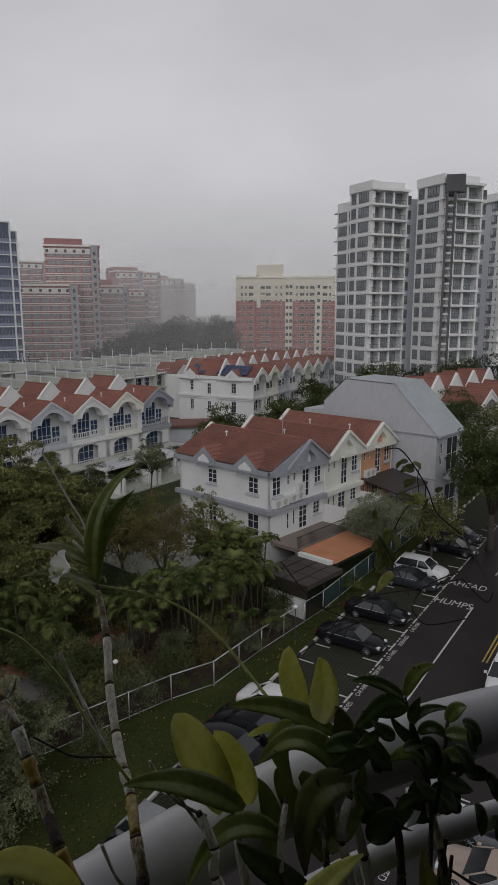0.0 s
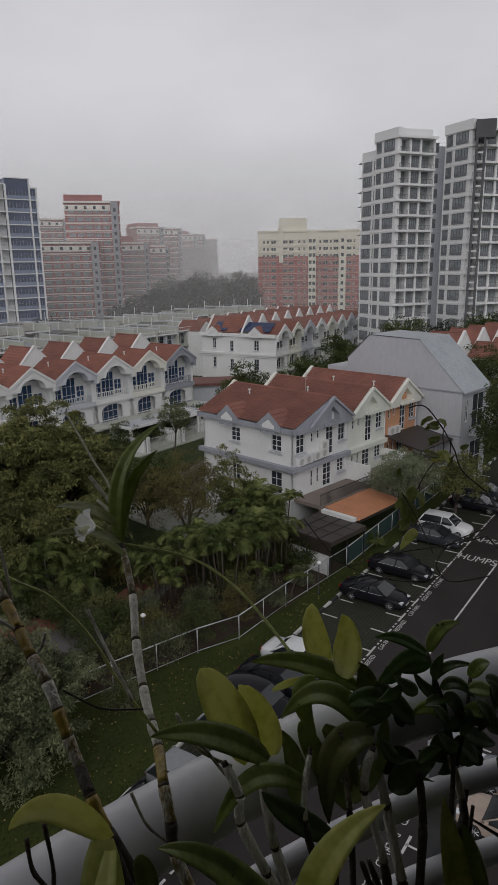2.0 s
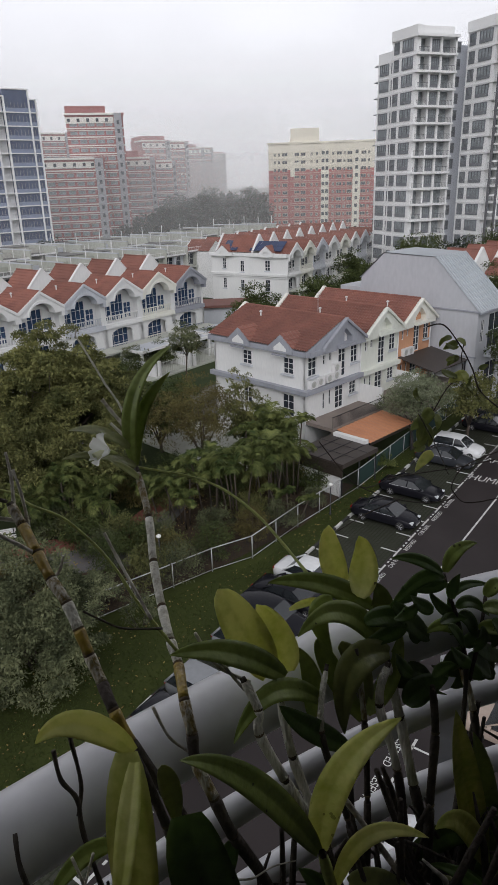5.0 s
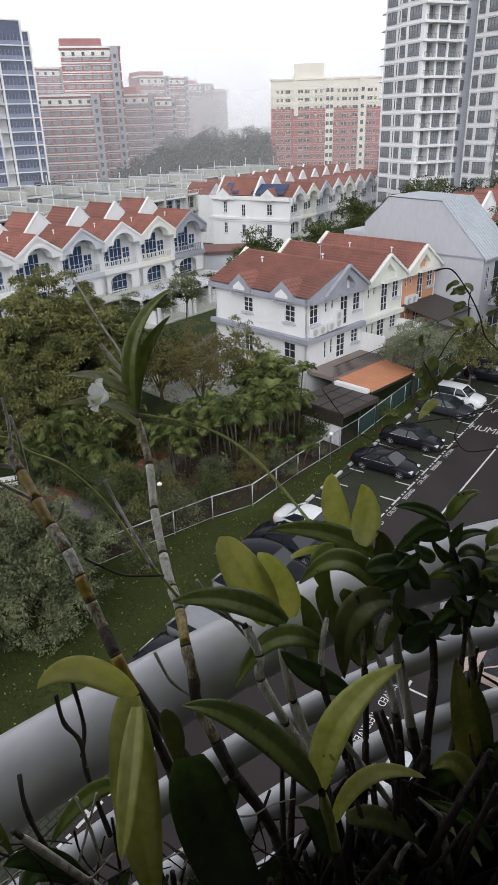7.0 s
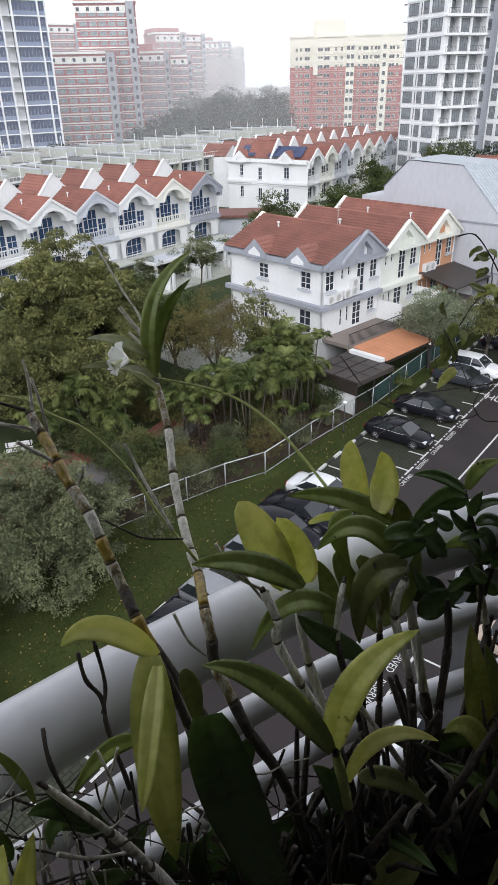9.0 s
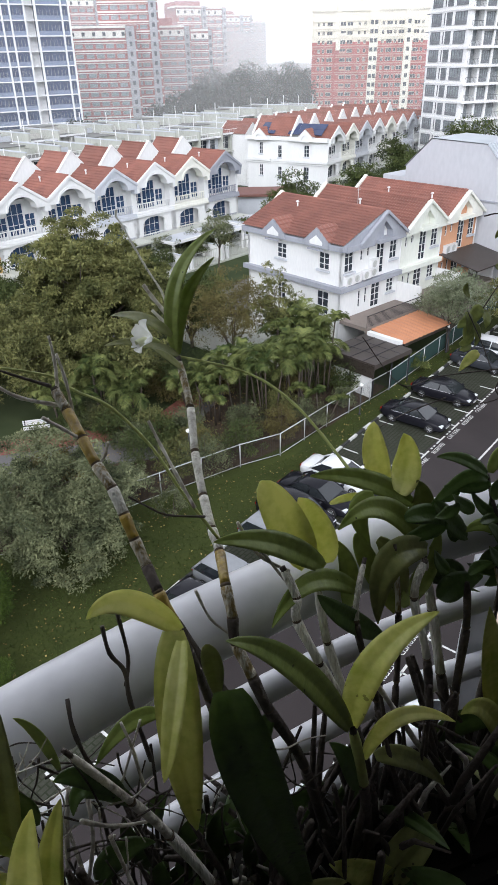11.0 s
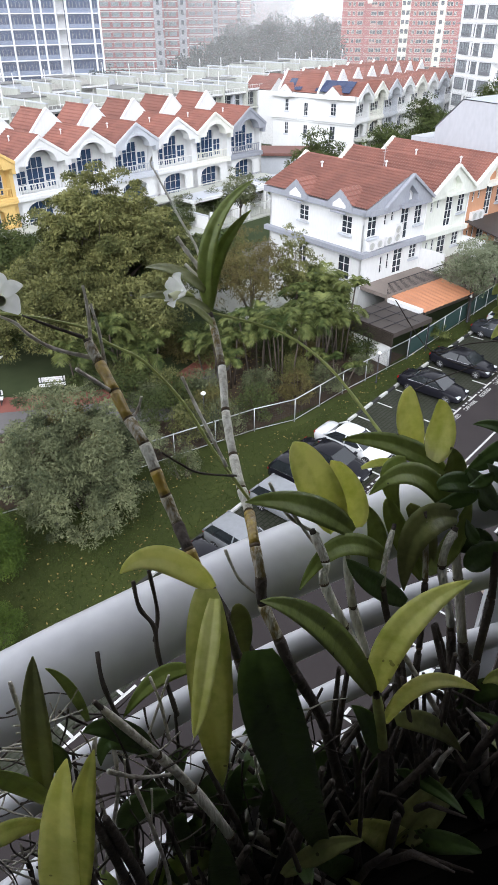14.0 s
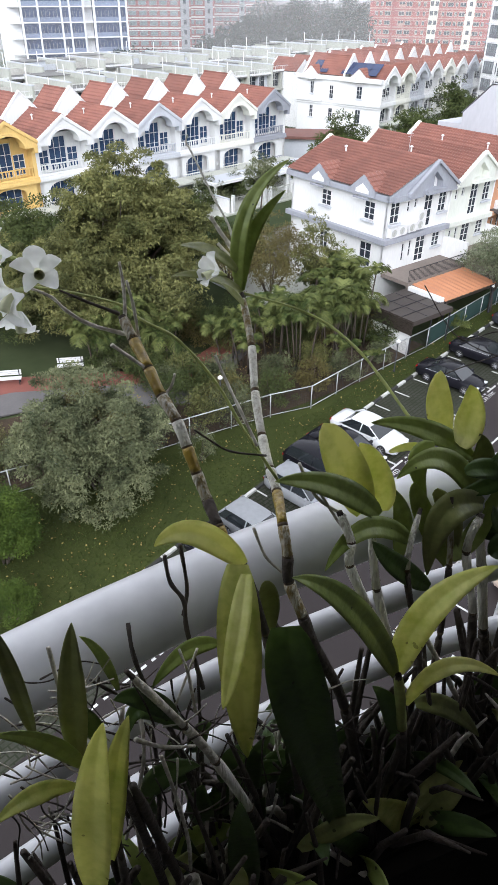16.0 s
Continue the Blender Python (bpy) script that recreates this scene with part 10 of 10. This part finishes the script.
leaf(pl, (0.168, 0.641, -0.413), (0.150, 0.637, -0.422), (0.117, 0.624, -0.408), 0.0133, LEAF_D, 0.2, 0)
leaf(pl, (0.177, 0.645, -0.434), (0.187, 0.656, -0.419), (0.228, 0.679, -0.441), 0.0105, LEAF_D, 0.2, 0)
leaf(pl, (0.184, 0.649, -0.451), (0.202, 0.663, -0.440), (0.233, 0.681, -0.486), 0.0143, LEAF_D, 0.2, 0)
leaf(pl, (0.188, 0.651, -0.464), (0.207, 0.665, -0.472), (0.219, 0.675, -0.518), 0.0183, LEAF_D, 0.2, 0)
leaf(pl, (0.194, 0.654, -0.490), (0.173, 0.649, -0.462), (0.150, 0.642, -0.481), 0.0165, LEAF_G, 0.2, 0)
leaf(pl, (0.198, 0.656, -0.507), (0.215, 0.669, -0.495), (0.250, 0.688, -0.528), 0.0163, LEAF_D, 0.2, 0)
leaf(pl, (0.201, 0.657, -0.516), (0.180, 0.652, -0.525), (0.184, 0.659, -0.560), 0.0212, LEAF_D, 0.2, 0)
leaf(pl, (0.205, 0.659, -0.526), (0.226, 0.674, -0.548), (0.245, 0.686, -0.578), 0.0233, LEAF_D, 0.2, 0)
leaf(pl, (0.188, 0.651, -0.464), (0.163, 0.644, -0.453), (0.151, 0.642, -0.425), 0.0138, LEAF_D, 0.2, 0)
leaf(pl, (0.220, 0.666, -0.448), (0.229, 0.674, -0.433), (0.248, 0.687, -0.443), 0.0169, LEAF_G, 0.2, 0)
leaf(pl, (0.219, 0.665, -0.463), (0.239, 0.679, -0.468), (0.263, 0.693, -0.490), 0.0174, LEAF_G, 0.2, 0)
leaf(pl, (0.216, 0.664, -0.489), (0.242, 0.680, -0.497), (0.264, 0.694, -0.519), 0.0177, LEAF_G, 0.2, 0)
leaf(pl, (0.212, 0.662, -0.512), (0.239, 0.679, -0.540), (0.266, 0.695, -0.559), 0.0195, LEAF_D, 0.2, 0)
leaf(pl, (0.195, 0.654, -0.498), (0.178, 0.651, -0.464), (0.176, 0.655, -0.437), 0.0130, LEAF_D, 0.2, 0)
leaf(pl, (0.212, 0.662, -0.545), (0.189, 0.656, -0.551), (0.162, 0.648, -0.530), 0.0138, LEAF_D, 0.2, 0)
leaf(pl, (0.122, 0.616, -0.447), (0.110, 0.615, -0.461), (0.073, 0.598, -0.463), 0.0188, LEAF_D, 0.2, 0)
leaf(pl, (0.157, 0.636, -0.540), (0.134, 0.629, -0.502), (0.090, 0.608, -0.533), 0.0201, LEAF_D, 0.2, 0)
leaf(pl, (0.136, 0.624, -0.539), (0.070, 0.594, -0.490), (0.186, 0.660, -0.583), 0.0153, LEAF_D, 0.2, 0)
leaf(pl, (0.107, 0.608, -0.419), (0.142, 0.633, -0.473), (0.158, 0.646, -0.492), 0.0228, LEAF_D, 0.2, 0)
leaf(pl, (0.076, 0.590, -0.428), (0.103, 0.612, -0.425), (0.153, 0.643, -0.474), 0.0218, LEAF_D, 0.2, 0)
leaf(pl, (0.220, 0.686, -0.531), (0.206, 0.690, -0.530), (0.190, 0.673, -0.496), 0.0136, LEAF_D, 0.2, 0)
leaf(pl, (0.218, 0.630, -0.455), (0.238, 0.648, -0.478), (0.240, 0.639, -0.493), 0.0165, LEAF_D, 0.2, 0)
leaf(pl, (0.226, 0.637, -0.466), (0.246, 0.656, -0.489), (0.247, 0.646, -0.504), 0.0135, LEAF_D, 0.2, 0)
leaf(pl, (0.245, 0.706, -0.563), (0.255, 0.720, -0.594), (0.236, 0.702, -0.598), 0.0179, LEAF_D, 0.2, 0)
leaf(pl, (0.254, 0.692, -0.535), (0.275, 0.710, -0.542), (0.292, 0.706, -0.552), 0.0184, LEAF_D, 0.2, 0)
leaf(pl, (0.198, 0.667, -0.515), (0.203, 0.680, -0.544), (0.183, 0.660, -0.542), 0.0162, LEAF_D, 0.2, 0)
leaf(pl, (0.223, 0.657, -0.553), (0.210, 0.661, -0.549), (0.197, 0.645, -0.513), 0.0167, LEAF_D, 0.2, 0)
leaf(pl, (0.209, 0.636, -0.468), (0.219, 0.650, -0.496), (0.203, 0.633, -0.499), 0.0144, LEAF_D, 0.2, 0)
leaf(pl, (0.125, 0.593, -0.408), (0.123, 0.602, -0.429), (0.103, 0.581, -0.418), 0.0140, LEAF_D, 0.2, 0)
leaf(pl, (0.208, 0.662, -0.544), (0.210, 0.673, -0.573), (0.188, 0.653, -0.566), 0.0178, LEAF_D, 0.2, 0)
leaf(pl, (0.240, 0.702, -0.520), (0.252, 0.717, -0.515), (0.270, 0.714, -0.512), 0.0168, LEAF_D, 0.2, 0)
leaf(pl, (0.249, 0.643, -0.536), (0.267, 0.660, -0.566), (0.260, 0.647, -0.579), 0.0165, LEAF_D, 0.2, 0)
leaf(pl, (0.254, 0.659, -0.473), (0.245, 0.665, -0.466), (0.239, 0.652, -0.436), 0.0181, LEAF_D, 0.2, 0)
leaf(pl, (0.168, 0.616, -0.451), (0.186, 0.635, -0.473), (0.189, 0.626, -0.488), 0.0120, LEAF_D, 0.2, 0)
leaf(pl, (0.226, 0.622, -0.425), (0.242, 0.639, -0.449), (0.236, 0.626, -0.461), 0.0145, LEAF_D, 0.2, 0)
leaf(pl, (0.238, 0.674, -0.487), (0.250, 0.689, -0.516), (0.237, 0.673, -0.524), 0.0191, LEAF_D, 0.2, 0)
leaf(pl, (0.155, 0.610, -0.513), (0.166, 0.625, -0.511), (0.182, 0.624, -0.507), 0.0134, LEAF_D, 0.2, 0)
leaf(pl, (0.252, 0.692, -0.582), (0.238, 0.696, -0.579), (0.223, 0.679, -0.542), 0.0175, LEAF_D, 0.2, 0)
leaf(pl, (0.282, 0.704, -0.545), (0.303, 0.722, -0.571), (0.303, 0.712, -0.589), 0.0183, LEAF_D, 0.2, 0)
leaf(pl, (0.133, 0.632, -0.415), (0.129, 0.640, -0.434), (0.108, 0.618, -0.422), 0.0138, LEAF_D, 0.2, 0)
leaf(pl, (0.142, 0.632, -0.485), (0.133, 0.638, -0.476), (0.132, 0.627, -0.447), 0.0148, LEAF_D, 0.2, 0)
leaf(pl, (0.203, 0.637, -0.519), (0.190, 0.641, -0.519), (0.175, 0.623, -0.484), 0.0154, LEAF_D, 0.2, 0)
leaf(pl, (0.224, 0.628, -0.423), (0.245, 0.647, -0.443), (0.248, 0.638, -0.457), 0.0166, LEAF_D, 0.2, 0)
leaf(pl, (0.125, 0.580, -0.486), (0.114, 0.584, -0.482), (0.105, 0.569, -0.450), 0.0147, LEAF_D, 0.2, 0)
leaf(pl, (0.168, 0.614, -0.416), (0.167, 0.624, -0.407), (0.175, 0.618, -0.388), 0.0134, LEAF_D, 0.2, 0)
leaf(pl, (0.164, 0.632, -0.459), (0.179, 0.650, -0.462), (0.196, 0.648, -0.465), 0.0129, LEAF_D, 0.2, 0)
leaf(pl, (0.297, 0.710, -0.609), (0.318, 0.728, -0.640), (0.313, 0.716, -0.656), 0.0200, LEAF_D, 0.2, 0)
leaf(pl, (0.188, 0.659, -0.494), (0.179, 0.665, -0.484), (0.178, 0.654, -0.455), 0.0156, LEAF_D, 0.2, 0)
leaf(pl, (0.154, 0.629, -0.440), (0.141, 0.633, -0.441), (0.125, 0.614, -0.412), 0.0161, LEAF_D, 0.2, 0)
leaf(pl, (0.157, 0.638, -0.539), (0.165, 0.652, -0.570), (0.150, 0.634, -0.572), 0.0132, LEAF_D, 0.2, 0)
pl = thing("trailing_twig", BALC, "trailing dark twig with pale green and yellow leaves", "climber", "potted plants")
cane(pl, [(0.255, 1.230, -0.258), (0.288, 1.243, -0.259), (0.326, 1.256, -0.304), (0.353, 1.264, -0.349), (0.373, 1.269, -0.394), (0.429, 1.282, -0.443)], 0.0013, 0.0018, STICKD, "twig", False)
cane(pl, [(0.429, 1.282, -0.443), (0.441, 1.134, -0.498), (0.398, 0.925, -0.508), (0.350, 0.783, -0.505), (0.332, 0.737, -0.517)], 0.0015, 0.0017, STICKD, "twig", False)
cane(pl, [(0.399, 1.176, -0.493), (0.442, 1.164, -0.534), (0.447, 1.145, -0.508)], 0.0015, 0.0015, STICKD, "twig", False)
cane(pl, [(0.051, 1.024, -0.399), (0.122, 1.067, -0.499), (0.184, 1.099, -0.498), (0.248, 1.127, -0.500), (0.324, 1.155, -0.501), (0.399, 1.176, -0.493)], 0.0009, 0.0014, STICKD, "twig", False)
cane(pl, [(0.122, 1.067, -0.499), (0.176, 1.095, -0.534), (0.254, 1.130, -0.563), (0.309, 1.150, -0.561), (0.301, 1.147, -0.537), (0.324, 1.155, -0.501), (0.396, 1.175, -0.477)], 0.0010, 0.0014, STICKD, "twig", False)
cane(pl, [(0.085, 1.045, -0.575), (0.136, 1.074, -0.557), (0.209, 1.110, -0.542)], 0.0009, 0.0014, STICKD, "twig", False)
cane(pl, [(0.302, 1.148, -0.543), (0.333, 1.158, -0.577), (0.411, 1.178, -0.575)], 0.0010, 0.0015, STICKD, "twig", False)
cane(pl, [(0.238, 1.173, -0.405), (0.278, 1.189, -0.476), (0.299, 1.167, -0.523)], 0.0010, 0.0010, STICKD, "twig", False)
leaf(pl, (0.288, 1.223, -0.278), (0.278, 1.219, -0.282), (0.277, 1.219, -0.293), 0.0081, LEAF_TWIG, 0.15, 0)
leaf(pl, (0.289, 1.223, -0.288), (0.304, 1.228, -0.304), (0.316, 1.232, -0.295), 0.0082, LEAF_TWIG, 0.15, 0)
leaf(pl, (0.293, 1.225, -0.321), (0.310, 1.230, -0.313), (0.311, 1.231, -0.325), 0.0106, LEAF_TWIG, 0.15, 0)
leaf(pl, (0.285, 1.222, -0.339), (0.304, 1.229, -0.351), (0.322, 1.234, -0.355), 0.0154, LEAF_TWIG, 0.15, 0)
leaf(pl, (0.242, 1.205, -0.420), (0.259, 1.212, -0.435), (0.251, 1.209, -0.466), 0.0154, LEAF_TWIG, 0.15, 0)
leaf(pl, (0.239, 1.204, -0.479), (0.261, 1.213, -0.479), (0.264, 1.214, -0.456), 0.0156, LEAF_TWIG, 0.15, 0)
leaf(pl, (0.261, 1.213, -0.440), (0.279, 1.219, -0.465), (0.270, 1.216, -0.487), 0.0144, LEAF_TWIG, 0.15, 0)
leaf(pl, (0.350, 1.243, -0.382), (0.331, 1.237, -0.368), (0.347, 1.242, -0.356), 0.0121, LEAF_TWIG, 0.15, 0)
leaf(pl, (0.360, 1.246, -0.343), (0.368, 1.248, -0.340), (0.377, 1.250, -0.336), 0.0110, LEAF_TWIG, 0.15, 0)
leaf(pl, (0.246, 1.207, -0.391), (0.230, 1.200, -0.376), (0.239, 1.204, -0.365), 0.0116, LEAF_TWIG, 0.15, 0)
leaf(pl, (0.308, 1.262, -0.285), (0.296, 1.255, -0.285), (0.288, 1.250, -0.290), 0.0107, LEAF_TWIG, 0.15, 0)
leaf(pl, (0.319, 1.257, -0.295), (0.306, 1.250, -0.295), (0.290, 1.246, -0.305), 0.0142, LEAF_TWIG, 0.15, 0)
leaf(pl, (0.318, 1.259, -0.287), (0.325, 1.246, -0.288), (0.328, 1.238, -0.297), 0.0119, LEAF_TWIG, 0.15, 0)
leaf(pl, (0.321, 1.250, -0.320), (0.308, 1.243, -0.322), (0.297, 1.237, -0.334), 0.0131, LEAF_TWIG, 0.15, 0)
leaf(pl, (0.336, 1.238, -0.350), (0.318, 1.233, -0.350), (0.300, 1.228, -0.364), 0.0202, LEAF_YG, 0.15, 0)
leaf(pl, (0.328, 1.241, -0.347), (0.332, 1.228, -0.351), (0.331, 1.219, -0.364), 0.0154, LEAF_YG, 0.15, 0)
leaf(pl, (0.277, 1.233, -0.419), (0.263, 1.224, -0.422), (0.255, 1.211, -0.449), 0.0249, LEAF_TWIG, 0.15, 0)
leaf(pl, (0.268, 1.228, -0.439), (0.249, 1.222, -0.437), (0.234, 1.214, -0.452), 0.0237, LEAF_TWIG, 0.15, 0)
leaf(pl, (0.263, 1.225, -0.451), (0.250, 1.215, -0.456), (0.250, 1.203, -0.473), 0.0214, LEAF_TWIG, 0.15, 0)
leaf(pl, (0.276, 1.205, -0.494), (0.260, 1.196, -0.498), (0.241, 1.184, -0.524), 0.0202, LEAF_YG, 0.15, 0)
leaf(pl, (0.282, 1.229, -0.426), (0.287, 1.215, -0.433), (0.281, 1.205, -0.448), 0.0154, LEAF_TWIG, 0.15, 0)
leaf(pl, (0.261, 1.213, -0.482), (0.252, 1.203, -0.487), (0.240, 1.199, -0.489), 0.0142, LEAF_TWIG, 0.15, 0)
cane(pl, [(0.331, 1.255, -0.289), (0.326, 1.250, -0.317), (0.326, 1.242, -0.348), (0.300, 1.239, -0.380), (0.282, 1.234, -0.413), (0.267, 1.228, -0.440), (0.258, 1.218, -0.472), (0.257, 1.206, -0.504)], 0.0011, 0.0014, STICKD, "twig", False)


# thicket of old canes that hides the ground behind the trough's edge, shade put into its colour
rng_s = random.Random(5)
thicket = thing("old_orchid_stems", BALC, "dense thicket of old orchid stems in the trough, coloured dark for shade", "stems")
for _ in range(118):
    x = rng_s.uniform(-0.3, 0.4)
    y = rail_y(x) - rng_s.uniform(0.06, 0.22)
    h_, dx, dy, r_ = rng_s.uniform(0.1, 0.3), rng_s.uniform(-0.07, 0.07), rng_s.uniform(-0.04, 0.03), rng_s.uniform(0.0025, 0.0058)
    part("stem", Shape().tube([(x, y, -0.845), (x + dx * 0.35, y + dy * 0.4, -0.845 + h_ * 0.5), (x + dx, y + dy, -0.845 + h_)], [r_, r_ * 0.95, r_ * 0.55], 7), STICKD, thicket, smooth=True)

# roots mostly in the dark stem colour, standing for the shade over the trough
rng_t = random.Random(12)
tangle = thing("orchid_roots", BALC, "tangle of orchid roots and dead stems over the trough, mostly coloured dark for shade", "roots")
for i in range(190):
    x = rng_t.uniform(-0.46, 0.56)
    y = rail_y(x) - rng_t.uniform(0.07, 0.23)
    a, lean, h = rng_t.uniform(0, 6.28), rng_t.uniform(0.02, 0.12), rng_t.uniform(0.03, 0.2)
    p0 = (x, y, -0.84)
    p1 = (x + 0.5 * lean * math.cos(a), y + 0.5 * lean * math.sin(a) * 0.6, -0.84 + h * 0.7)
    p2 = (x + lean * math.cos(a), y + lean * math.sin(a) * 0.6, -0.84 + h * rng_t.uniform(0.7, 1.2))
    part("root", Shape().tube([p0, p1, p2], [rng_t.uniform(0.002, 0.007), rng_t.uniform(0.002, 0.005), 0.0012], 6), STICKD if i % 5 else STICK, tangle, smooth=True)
for i in range(46):
    x = rng_t.uniform(-0.4, 0.56)
    y = rail_y(x) - rng_t.uniform(0.08, 0.22)
    a, s_ = rng_t.uniform(0, 6.28), rng_t.uniform(0.05, 0.11)
    z = -0.84 + rng_t.uniform(0.0, 0.12)
    leaf(tangle, (x, y, z), (x + 0.5 * s_ * math.cos(a), y + 0.5 * s_ * math.sin(a), z + 0.05), (x + s_ * math.cos(a), y + s_ * math.sin(a), z + rng_t.uniform(-0.02, 0.06)), rng_t.uniform(0.014, 0.03), (LEAF_D, LEAF_D, LEAF_G, LEAF_O)[i % 4], 0.25)
